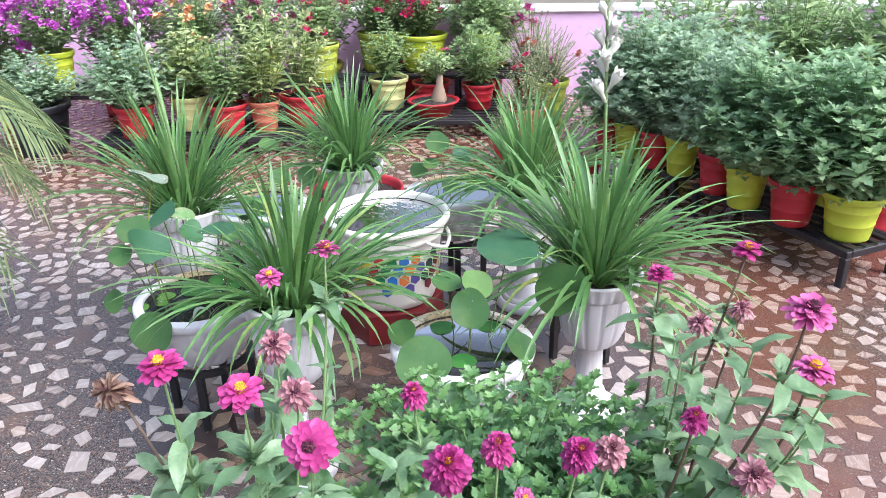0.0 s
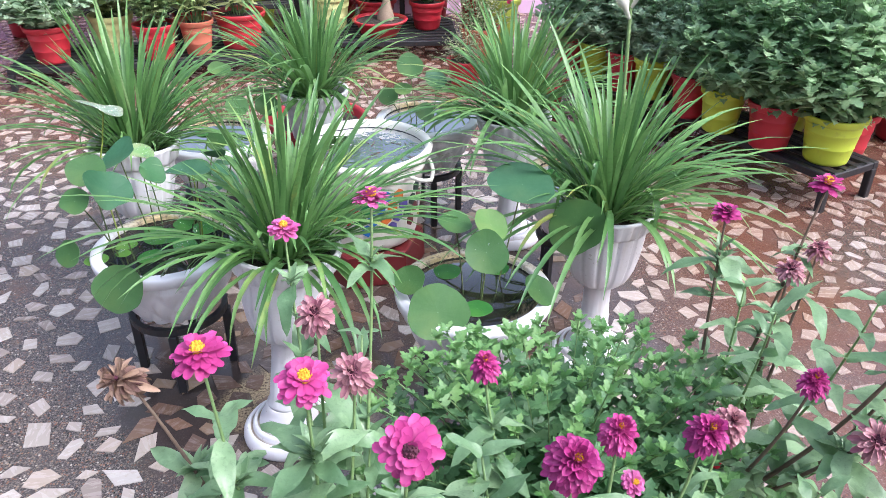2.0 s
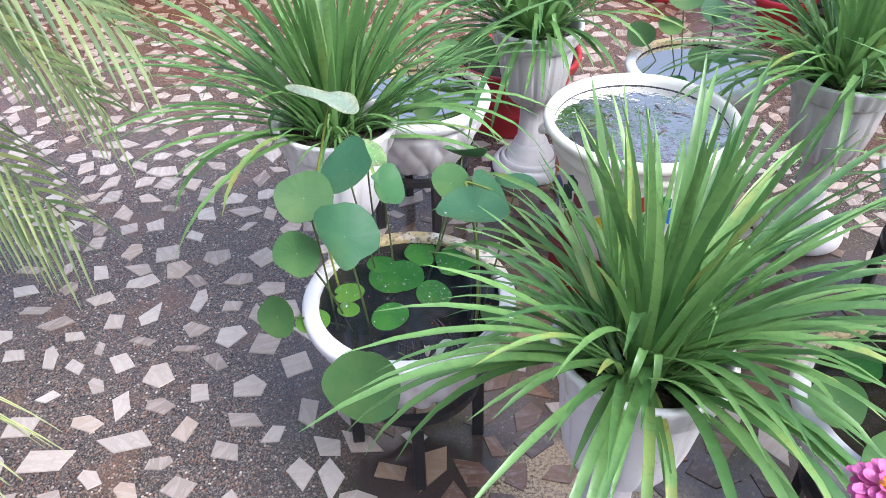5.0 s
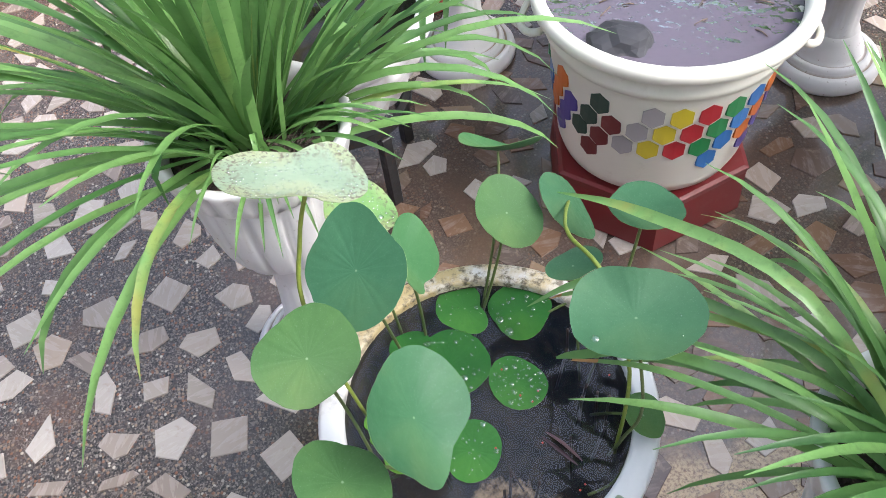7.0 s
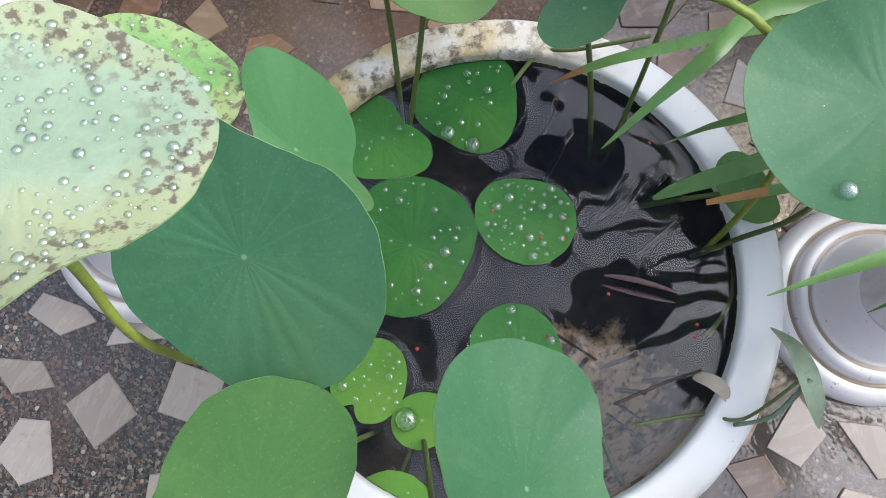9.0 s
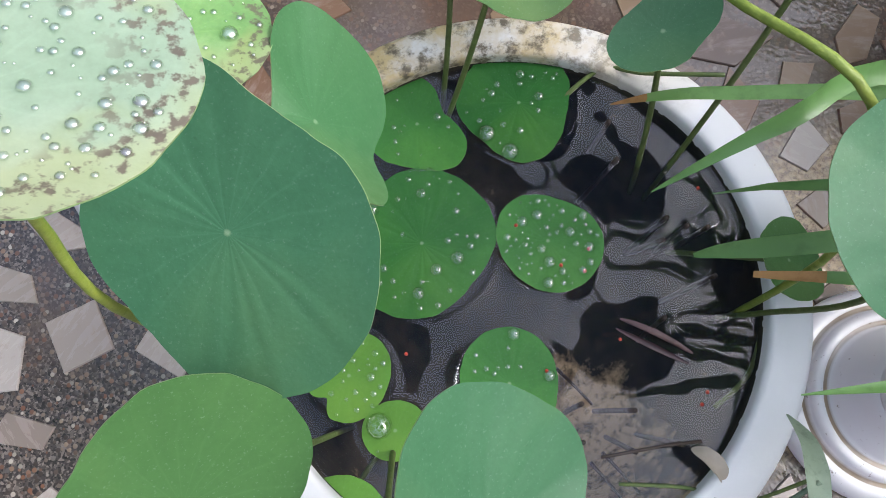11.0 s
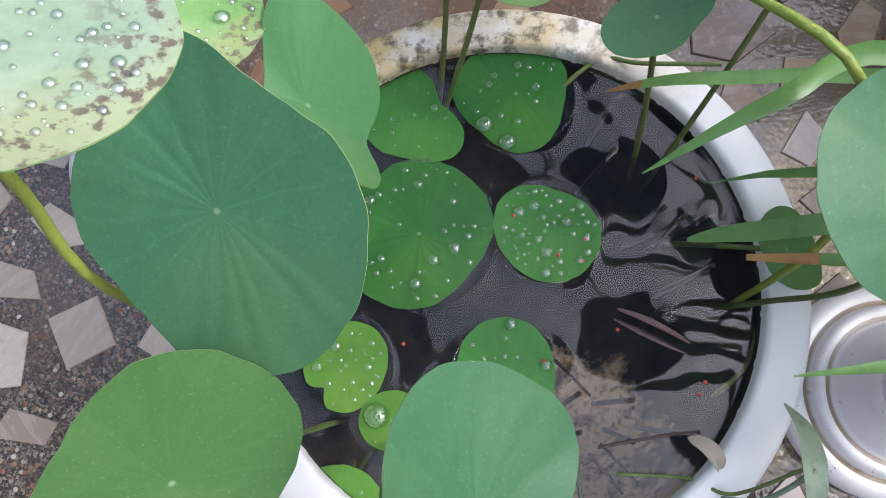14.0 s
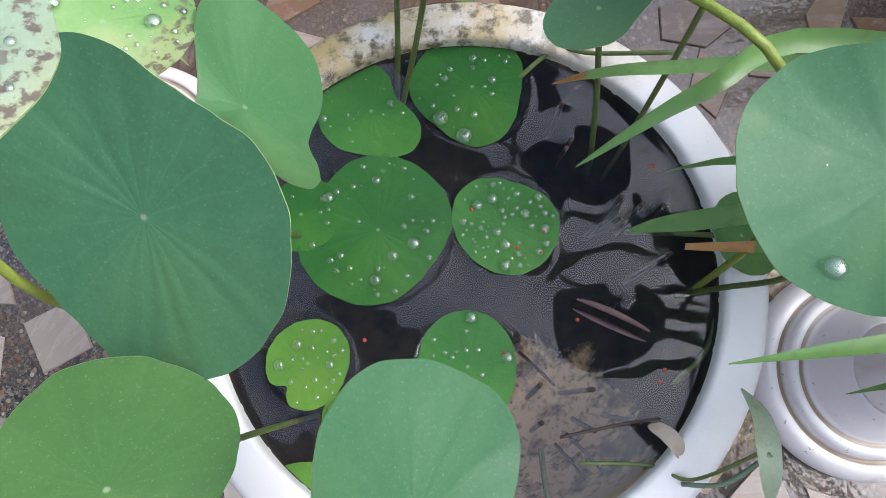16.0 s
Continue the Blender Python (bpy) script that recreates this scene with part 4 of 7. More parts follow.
# ---------------------------------------------------------------- the ring round the tub
RING = {"A": (-0.649, 2.519), "B": (-0.150, 1.883), "C": (-0.195, 3.165), "D": (0.495, 2.85), "E": (0.648, 2.155)}
urn_plant(*RING["A"], 11, 20, lean=(0.015, 0.018), clear=-62, shy=0.7, spikes=((0.03, 0.03, 0.48, 0.76, (-0.10, 0.02), 13, 0.62, 0.6),))
URN_B = urn_plant(*RING["B"], 23, 75, lean=(0.029, 0.037), clear=140, shy=1.0, scale=0.95)
urn_plant(*RING["C"], 31, 10, short=0.055)
urn_plant(*RING["D"], 47, 140, short=0.045)
urn_plant(*RING["E"], 53, 200, short=0.028, spikes=((0.0, 0.02, 0.48, 0.82, (0.02, -0.04), 16, 0.50, 1.15),))

BOWLS = {"G": (-0.462, 2.158, 8), "F": (0.297, 1.930, 31), "H": (0.213, 3.055, 12), "I": (-0.50, 2.90, 25), "J": (0.665, 2.535, 40)}
for key, (bx, by, bt) in BOWLS.items():
    iron_stand(bx, by, bt + 43)


def leaf_table(key, rows):
    bx, by, bt = BOWLS[key]
    t = quilted_bowl(bx, by, bt, NEAR_LABEL) if key == "G" else quilted_bowl(bx, by, bt)
    for i, row in enumerate(rows):
        (px, py, pz), nrm, r, mat, opts = row
        root = opts.pop("root", None)
        if root is None and pz > 0.38:
            rx, ry = 0.45 * (px - bx), 0.45 * (py - by)
            k = 0.12 / max(0.12, math.hypot(rx, ry))
            root = (rx * k, ry * k, 0.30)
        lotus_leaf(t, (px - bx, py - by, pz), nrm, r, mat, root or None, seed=opts.pop("seed", 17 * i + len(key) + int(bx * 100)), **opts)
    return t


W = 0.3678
FLAT = (0.0, 0.0, 0.0)
BOWL_G = leaf_table("G", [
    ((-0.542, 2.077, 0.563), (0.718, -0.268, 0.642), 0.0546, M_LOTUSPALE, dict(bend=(0.249, -0.057, 0.138), rim=(-0.111, -0.070, -0.078, 0.051, 0.014, -0.041, -0.058, 0.038, -0.007, 0.020), root=(-0.06, -0.05, 0.3), seed=3)),
    ((-0.354, 2.082, 0.607), (-0.061, 0.021, 0.998), 0.048, M_LOTUSPALE, dict(bend=(0.218, -0.115, -0.040), rim=(0.001, -0.038, 0.117, 0.027, 0.002, 0.050, -0.021, 0.005, 0.014, 0.004), root=(0.108, -0.082, 0.34), via=((0.114, -0.090, 0.40), (0.120, -0.098, 0.48)), seed=5, drops=6, small=0.0009)),
    ((-0.613, 2.1455, 0.584), (0.219, -0.675, 0.704), 0.0427, M_LOTUS, dict(bend=(0.066, -0.006, -0.018), rim=(-0.021, 0.046, -0.052, 0.061, 0.008, -0.010, -0.003, 0.036), root=(-0.13, -0.01, 0.3), seed=8)),
    ((-0.555, 2.210, 0.5956), (-0.421, -0.265, 0.867), 0.0517, M_LOTUSBLUE, dict(bend=(0.130, -0.049, -0.076), rim=(0.024, -0.020, -0.060, -0.058, 0.012, -0.044, 0.046, 0.013, -0.019, 0.018), root=(-0.06, 0.09, 0.3), seed=12)),
    ((-0.5696, 2.220, 0.7097), (0.320, 0.190, 0.930), 0.0471, M_SPOT, dict(bend=(0.100, -0.112, 0.024), rim=(-0.209, -0.087, 0.141, 0.216, -0.028, -0.075, 0.036, -0.025, -0.011, 0.045), root=(-0.122, 0.035, 0.3), via=((-0.148, 0.062, 0.53), (-0.131, 0.074, 0.63)), stem_r=0.0019, seed=21, drops=230, big=0.0017, small=0.0011)),
    ((-0.5093, 2.2482, 0.5425), (0.75, -0.21, 0.62), 0.0356, M_LOTUSMID, dict(bend=(0.160, -0.249, -0.033), rim=(0.330, 0.198, -0.185, 0.002, -0.035, 0.093, -0.005, 0.097, -0.044, -0.013), root=(-0.04, 0.11, 0.3), seed=27)),
    ((-0.535, 2.298, 0.5655), (0.313, -0.016, 0.950), 0.0375, M_MOTTLE, dict(bend=(0.104, 0.005, -0.072), rim=(-0.086, 0.068, -0.020, -0.032, 0.036, 0.0), root=(-0.06, 0.12, 0.3), seed=29, drops=60)),
    ((-0.393, 2.2834, 0.522), (0.258, -0.301, 0.918), 0.0381, M_LOTUS, dict(bend=(0.086, 0.034, 0.009), rim=(0.029, 0.049, -0.010, -0.090, 0.021, -0.027, -0.007, 0.017), root=(0.02, 0.12, 0.3), seed=33)),
    ((-0.321, 2.290, 0.5045), (0.760, -0.174, 0.626), 0.0434, M_LOTUSPALE, dict(bend=(-0.090, -0.013, -0.059), rim=(0.086, -0.078, 0.080, 0.076, -0.005, 0.002, 0.016, -0.010), root=(0.112, -0.085, 0.35), via=((0.118, -0.070, 0.50), (0.103, -0.028, 0.600), (0.097, 0.033, 0.585), (0.118, 0.09, 0.540)), stem_r=0.0018, seed=35)),
    ((-0.285, 2.203, 0.575), (0.1, 0.25, 0.95), 0.036, M_LOTUSPALE, dict(root=(0.122, 0.009, 0.32), cup=0.12, seed=38)),
    ((-0.348, 2.2134, 0.500), (-0.091, 0.105, 0.990), 0.0233, M_LOTUSPALE, dict(bend=(0.108, -0.045, -0.021), rim=(0.046, 0.043, 0.080, 0.238, -0.056, 0.024, -0.005, 0.036), root=(0.117, 0.018, 0.32), seed=41)),
    ((-0.318, 2.085, 0.395), (0.5, -0.1, 0.85), 0.026, M_LOTUS, dict(root=(0.11, -0.03, 0.33), cup=0.1, seed=43)),
    ((-0.609, 2.047, 0.554), (-0.225, -0.517, 0.826), 0.0363, M_LOTUS, dict(bend=(0.089, -0.067, 0.039), rim=(0.005, 0.008, 0.154, -0.044, -0.018, -0.007, -0.025, -0.017), root=(-0.10, -0.02, 0.3), seed=45)),
    ((-0.668, 2.075, 0.400), (-0.3, -0.75, 0.55), 0.034, M_LOTUS, dict(root=(-0.11, -0.03, 0.33), cup=0.1, seed=47)),
    ((-0.515, 1.955, 0.375), (-0.1, -0.85, 0.5), 0.058, M_LOTUS, dict(root=(-0.02, -0.11, 0.34), cup=0.1, wave=0.04, seed=49)),
    ((-0.374, 2.367, 0.526), (0.2, 0.55, 0.7), 0.021, M_LOTUSMID, dict(heading=-53, stretch=2.5, root=(0.03, 0.125, 0.33), cup=0.5, wave=0.05, saddle=0.3, seed=39)),
    ((-0.488, 2.216, W), (0, 0, 1), 0.0468, M_FLOAT, dict(bend=FLAT, rim=(-0.045, 0.021, 0.005, 0.068, 0.004, -0.007, 0.025, 0.012), seed=51, drops=40, big=0.0046, small=0.0022)),
    ((-0.386, 2.2586, W + 0.001), (0, 0, 1), 0.0367, M_FLOAT, dict(bend=(0.012, 0.008, 0.012), rim=(-0.064, 0.0, -0.026, -0.016, -0.027, 0.051, 0.011, 0.023, -0.016, -0.004), seed=53, drops=22, big=0.0068, small=0.0026)),
    ((-0.422, 2.174, W + 0.0008), (0.01, 0, 1), 0.0318, M_FLOAT, dict(bend=FLAT, rim=(0.026, -0.027, 0.033, -0.078, 0.025, 0.020, 0.0, 0.008), seed=55, drops=95, big=0.0042, small=0.0023)),
    ((-0.448, 2.283, W), (0, 0, 1), 0.0314, M_FLOAT, dict(bend=FLAT, rim=(-0.148, -0.029, -0.035, -0.176, -0.029, -0.086, -0.024, -0.016), seed=57, drops=16, small=0.0015)),
    ((-0.491, 2.115, W), (0, 0, 1), 0.032, M_FLOAT, dict(bend=FLAT, rim=(-0.001, -0.001, -0.082, -0.005, -0.002, 0.014), seed=59, drops=20, small=0.0022, big=0.0042)),
    ((-0.569, 2.172, W), (0, 0, 1), 0.0263, M_FLOATYOUNG, dict(bend=FLAT, rim=(0.0, 0.001, -0.030, 0.040, -0.008, 0.025), seed=61, drops=30, small=0.0025, notch=0.30, notch_at=-138)),
    ((-0.563, 2.1295, W + 0.0006), (0, 0, 1), 0.0188, M_FLOATYOUNG, dict(bend=FLAT, rim=(0.0, 0.0, 0.060, 0.008), seed=63, drops=3, big=0.0082)),
    ((-0.619, 2.101, W), (0, 0, 1), 0.0291, M_FLOATYOUNG, dict(bend=FLAT, rim=(-0.002, 0.001, -0.003, 0.001), seed=65, drops=6)),
    ((-0.522, 2.252, W), (0, 0, 1), 0.024, M_FLOAT, dict(cup=0.0, wave=0.01, seed=67, drops=8)),
])
leaf_table("F", [
    ((0.410, 2.030, 0.590), (0.05, -0.25, 0.95), 0.075, M_LOTUSPALE, dict(cup=0.06, wave=0.05, lobes=2, seed=3)),
    ((0.545, 2.030, 0.480), (-0.1, -0.95, 0.25), 0.068, M_LOTUS, dict(root=(0.10, 0.06, 0.3), cup=0.1, wave=0.04, seed=5)),
    ((0.318, 1.880, 0.500), (0.0, -0.8, 0.6), 0.048, M_LOTUS, dict(cup=0.1, wave=0.05, seed=7, drops=10)),
    ((0.256, 1.995, 0.512), (0.1, -0.15, 0.98), 0.040, M_LOTUS, dict(cup=0.1, wave=0.05, seed=9)),
    ((0.333, 1.950, 0.530), (0.35, -0.4, 0.85), 0.042, M_YLEAF, dict(cup=0.12, wave=0.05, seed=11)),
    ((0.150, 1.900, 0.420), (-0.3, -0.6, 0.75), 0.036, M_LOTUS, dict(cup=0.1, seed=13)),
    ((0.210, 1.800, 0.400), (0.0, -0.7, 0.7), 0.064, M_LOTUS, dict(root=(-0.05, -0.08, 0.3), cup=0.06, wave=0.06, seed=15)),
    ((0.290, 1.735, 0.350), (0.1, -0.9, 0.4), 0.034, M_LOTUS, dict(root=(0.0, -0.13, 0.34), cup=0.08, seed=17)),
    ((0.440, 1.880, 0.400), (0.5, -0.4, 0.75), 0.040, M_LOTUS, dict(cup=0.1, seed=18)),
    ((0.24, 2.02, W), (0, 0, 1), 0.034, M_FLOAT, dict(cup=0.0, wave=0.01, seed=19, drops=8)),
    ((0.36, 2.03, W), (0, 0, 1), 0.030, M_FLOAT, dict(cup=0.0, wave=0.01, seed=20, drops=10)),
    ((0.30, 1.86, W), (0, 0, 1), 0.033, M_FLOAT, dict(cup=0.0, wave=0.01, seed=22, drops=6)),
])
leaf_table("H", [
    ((0.155, 3.07, 0.560), (0.0, -0.7, 0.7), 0.046, M_LOTUS, dict(cup=0.1, seed=4)),
    ((0.130, 3.06, 0.480), (0.1, -0.4, 0.9), 0.032, M_YLEAF, dict(cup=0.1, seed=6)),
    ((0.075, 3.13, 0.430), (-0.2, -0.7, 0.7), 0.036, M_LOTUS, dict(cup=0.1, seed=8)),
    ((0.205, 3.02, 0.410), (0.2, -0.7, 0.7), 0.034, M_LOTUS, dict(cup=0.1, seed=10)),
    ((0.245, 3.10, 0.500), (0.2, -0.6, 0.7), 0.038, M_LOTUSPALE, dict(cup=0.1, seed=14)),
    ((0.15, 2.99, W), (0, 0, 1), 0.028, M_FLOAT, dict(cup=0.0, seed=12)),
    ((0.28, 3.12, W), (0, 0, 1), 0.030, M_FLOAT, dict(cup=0.0, seed=16)),
])
leaf_table("I", [
    ((-0.347, 3.050, 0.430), (0.1, -0.75, 0.6), 0.042, M_LOTUS, dict(cup=0.1, seed=4)),
    ((-0.470, 2.800, 0.400), (0.1, -0.85, 0.5), 0.034, M_LOTUS, dict(cup=0.1, seed=6)),
    ((-0.520, 3.150, 0.530), (0.1, -0.3, 0.9), 0.040, M_YLEAF, dict(cup=0.05, seed=8)),
    ((-0.42, 2.92, 0.47), (0.2, -0.5, 0.8), 0.040, M_LOTUS, dict(cup=0.1, seed=10)),
    ((-0.55, 2.95, W), (0, 0, 1), 0.034, M_FLOAT, dict(cup=0.0, seed=12)),
])
leaf_table("J", [
    ((0.640, 2.470, 0.430), (-0.2, -0.6, 0.75), 0.048, M_LOTUS, dict(cup=0.1, seed=4)),
    ((0.700, 2.600, 0.500), (0.0, -0.5, 0.8), 0.045, M_LOTUS, dict(cup=0.1, seed=6)),
    ((0.60, 2.58, W), (0, 0, 1), 0.034, M_FLOAT, dict(cup=0.0, seed=8)),
])


def ribbon(points, widths, tilt=0.0, fold=0.18):
    """A folded strip along the points, lying level across unless tilted."""
    pts = [Vector(q) for q in points]
    v, f = [], []
    for i, q in enumerate(pts):
        way = (pts[min(i + 1, len(pts) - 1)] - pts[max(i - 1, 0)]).normalized()
        side = way.cross(Vector((0, 0, 1)))
        side = side.normalized() if side.length > 1e-4 else Vector((1, 0, 0))
        up = side.cross(way)
        side = side * math.cos(tilt) + up * math.sin(tilt)
        up = side.cross(way)
        s = i / (len(pts) - 1) * (len(widths) - 1)
        k = min(int(s), len(widths) - 2)
        w = widths[k] + (widths[k + 1] - widths[k]) * (s - k)
        v += [q - side * w / 2 + up * fold * w, q, q + side * w / 2 + up * fold * w]
    for i in range(len(pts) - 1):
        for k in range(2):
            q = i * 3 + k
            f.append((q, q + 1, q + 4, q + 3))
    return v, f


def near_blades(urn, place):
    """Long blades of one urn that reach over the near bowl."""
    base = Vector((place[0], place[1], 0))
    rows = [
        ([(-0.150, 1.895, 0.485), (-0.210, 2.020, 0.555), (-0.318, 2.130, 0.572), (-0.375, 2.142, 0.583), (-0.420, 2.149, 0.558)], (0.009, 0.010, 0.009, 0.0075, 0.0005), 0.5),
        ([(-0.140, 1.900, 0.485), (-0.190, 2.010, 0.55), (-0.292, 2.119, 0.535), (-0.346, 2.170, 0.51), (-0.364, 2.190, 0.49), (-0.376, 2.205, 0.465)], (0.007, 0.0075, 0.007, 0.0062, 0.005, 0.0006), 0.2),
        ([(-0.160, 1.890, 0.485), (-0.240, 1.980, 0.56), (-0.325, 2.065, 0.56), (-0.383, 2.108, 0.52), (-0.402, 2.120, 0.505)], (0.008, 0.009, 0.0095, 0.0085, 0.0018), 0.3),
        ([(-0.165, 1.880, 0.485), (-0.250, 1.970, 0.55), (-0.340, 2.050, 0.565), (-0.396, 2.101, 0.53)], (0.008, 0.009, 0.0085, 0.003), -0.3),
        ([(-0.155, 1.905, 0.485), (-0.230, 2.050, 0.62), (-0.300, 2.180, 0.60), (-0.345, 2.270, 0.55)], (0.008, 0.011, 0.011, 0.0006), 0.4),
    ]
    for row, (pts, ws, tilt) in enumerate(rows):
        line = [q - base for q in smooth_line(pts, 5)]
        v, f = ribbon(line, ws, tilt)
        me = mesh_of("blade", v, f, (M_BLADE, M_DRYBLADE))
        for poly in me.polygons[-8 if row == 1 else -4:]:
            poly.material_index = int(row in (1, 3))
        piece("blade", me, urn, Matrix.Rotation(-radians(75), 4, "Z"))


near_blades(URN_B, RING["B"])


def pond_litter():
    """What floats, stands and lies in and on the near bowl."""
    rng = random.Random(5)
    bx, by, _ = BOWLS["G"]
    spots = ((-0.344, 2.218), (-0.359, 2.194), (-0.355, 2.145), (-0.360, 2.138), (-0.343, 2.134), (-0.333, 2.127), (-0.390, 2.093), (-0.463, 2.079), (-0.450, 2.042), (-0.427, 2.031), (-0.352, 2.100), (-0.440, 2.062), (-0.475, 2.060))
    for i, (x, y) in enumerate(spots):
        a = rng.uniform(0, 6.28)
        out = rng.uniform(0.002, 0.007)
        pts = curve_points((x - out * math.cos(a), y - out * math.sin(a), 0.27), (x, y, 0.33), (x + out * 0.5 * math.cos(a), y + out * 0.5 * math.sin(a), 0.366 + rng.uniform(0.001, 0.006)), 5)
        s = piece("cut_stalk", mesh_of("cut_stalk", *tube(pts, 0.0018, 0.0016, 7), M_DARKSTALK))
        tagged(s, "dark brown cut lotus stalk standing in the bowl's water", "stalk", "cut stalks in the near bowl")
    bits = ((-0.433, 2.193), (-0.404, 2.156), (-0.424, 2.157), (-0.414, 2.146), (-0.468, 2.109), (-0.324, 2.150), (-0.420, 2.100), (-0.533, 2.164), (-0.402, 2.042), (-0.395, 2.046))
    me = mesh_of("food_pellet", *turned([(0.0, -0.0011), (0.0008, -0.0009), (0.0012, 0.0), (0.0009, 0.0009), (0.0, 0.0011)], 8), M_PELLET)
    for i, (x, y) in enumerate(bits):
        tagged(piece("food_pellet", me, None, pose(x, y, 0.3690 if i < 5 else 0.3672)), "tiny round red fish food pellet in the lotus bowl", "pellet", "food pellets in the near bowl")
    line = smooth_line([(-0.413, 2.110, 0.3668), (-0.402, 2.092, 0.3682), (-0.389, 2.069, 0.3672)], 6)
    g = Geo().add(*ribbon(line, (0.0014, 0.0040, 0.0052, 0.0042, 0.0016), 0.5, 0.5)).add(*ribbon([q + Vector((-0.005, -0.003, 0.0004)) for q in line], (0.001, 0.0032, 0.0044, 0.0034, 0.001), -0.7, 0.5))
    tagged(piece("withered_leaf", g.mesh("withered_leaf", M_WITHER)), "purple-brown withered leaf floating in the lotus bowl", "leaf")
    rows = [
        ("lotus_stem", [(-0.470, 2.032, 0.3675), (-0.437, 2.008, 0.371), (-0.429, 1.995, 0.384), (-0.418, 1.990, 0.392), (-0.397, 1.994, 0.43)], 0.0012, M_PETIOLE, "green lotus stem lying across the bowl's rim"),
        ("lotus_stem", [(-0.338, 2.066, 0.368), (-0.345, 2.056, 0.363), (-0.368, 2.040, 0.3635), (-0.396, 2.036, 0.364)], 0.0017, M_PETIOLE, "green lotus stem sinking into the bowl's water"),
        ("lotus_stem", [(-0.360, 2.246, 0.3675), (-0.331, 2.246, 0.376), (-0.316, 2.226, 0.388), (-0.285, 2.195, 0.405)], 0.0016, M_PETIOLE, "green lotus stem lying across the bowl's rim"),
        ("lotus_stem", [(-0.470, 2.05, 0.3672), (-0.435, 2.035, 0.3675), (-0.415, 2.025, 0.3672)], 0.0011, M_DARKSTALK, "thin brown stem floating in the lotus bowl"),
    ]
    for nm, pts, r, mat, label in rows:
        piece(nm, mesh_of(nm, *tube(smooth_line(pts, 6), r, r * 0.9, 7), mat), BOWL_G, pose(-bx, -by, 0), label)
    sticks = (((-0.456, 2.105), (-0.450, 2.073)), ((-0.472, 2.043), (-0.468, 2.006)), ((-0.462, 2.044), (-0.456, 2.004)))
    for (x0, y0), (x1, y1) in sticks:
        me = mesh_of("sunken_twig", *tube([(x0, y0, 0.318), ((x0 + x1) / 2 + 0.001, (y0 + y1) / 2, 0.314), (x1, y1, 0.321)], 0.0013, 0.0010, 6), M_DARKSTALK)
        tagged(piece("sunken_twig", me), "thin dark twig lying under the bowl's water", "twig", "sunken twigs in the near bowl")
    pts = smooth_line([(-0.4262, 2.0285, 0.3840), (-0.4235, 2.0220, 0.3900), (-0.4222, 2.0130, 0.3905), (-0.4226, 2.0060, 0.3860)], 5)
    g = Geo().add(*ribbon(pts, (0.001, 0.0080, 0.0105, 0.0085, 0.0030), 0.25, 0.42))
    tagged(piece("dry_leaf_tip", g.mesh("dry_leaf_tip", M_DRYTIP)), "folded dry beige leaf tip resting on the bowl's rim", "leaf")
    pts = smooth_line([(-0.373, 2.017, 0.395), (-0.382, 2.004, 0.420), (-0.397, 1.985, 0.43), (-0.405, 1.965, 0.415)], 6)
    g = Geo().add(*ribbon(pts, (0.001, 0.010, 0.014, 0.012, 0.001), 0.15, 0.15)).add(*tube(smooth_line([(-0.392, 1.990, 0.43), (-0.415, 1.985, 0.405), (-0.430, 1.992, 0.383)], 4), 0.0015, 0.0015, 6))
    tagged(piece("fallen_leaf", g.mesh("fallen_leaf", M_FALLEN)), "grey-green folded lotus leaf hanging over the bowl's rim", "leaf")


pond_litter()


# ---------------------------------------------------------------- the tub in the middle
def hex_mat(name, c):
    return plastic_mat(name, tuple(v * 0.72 for v in c), 0.3, (0.2, 0.16, 0.1), 0.25)


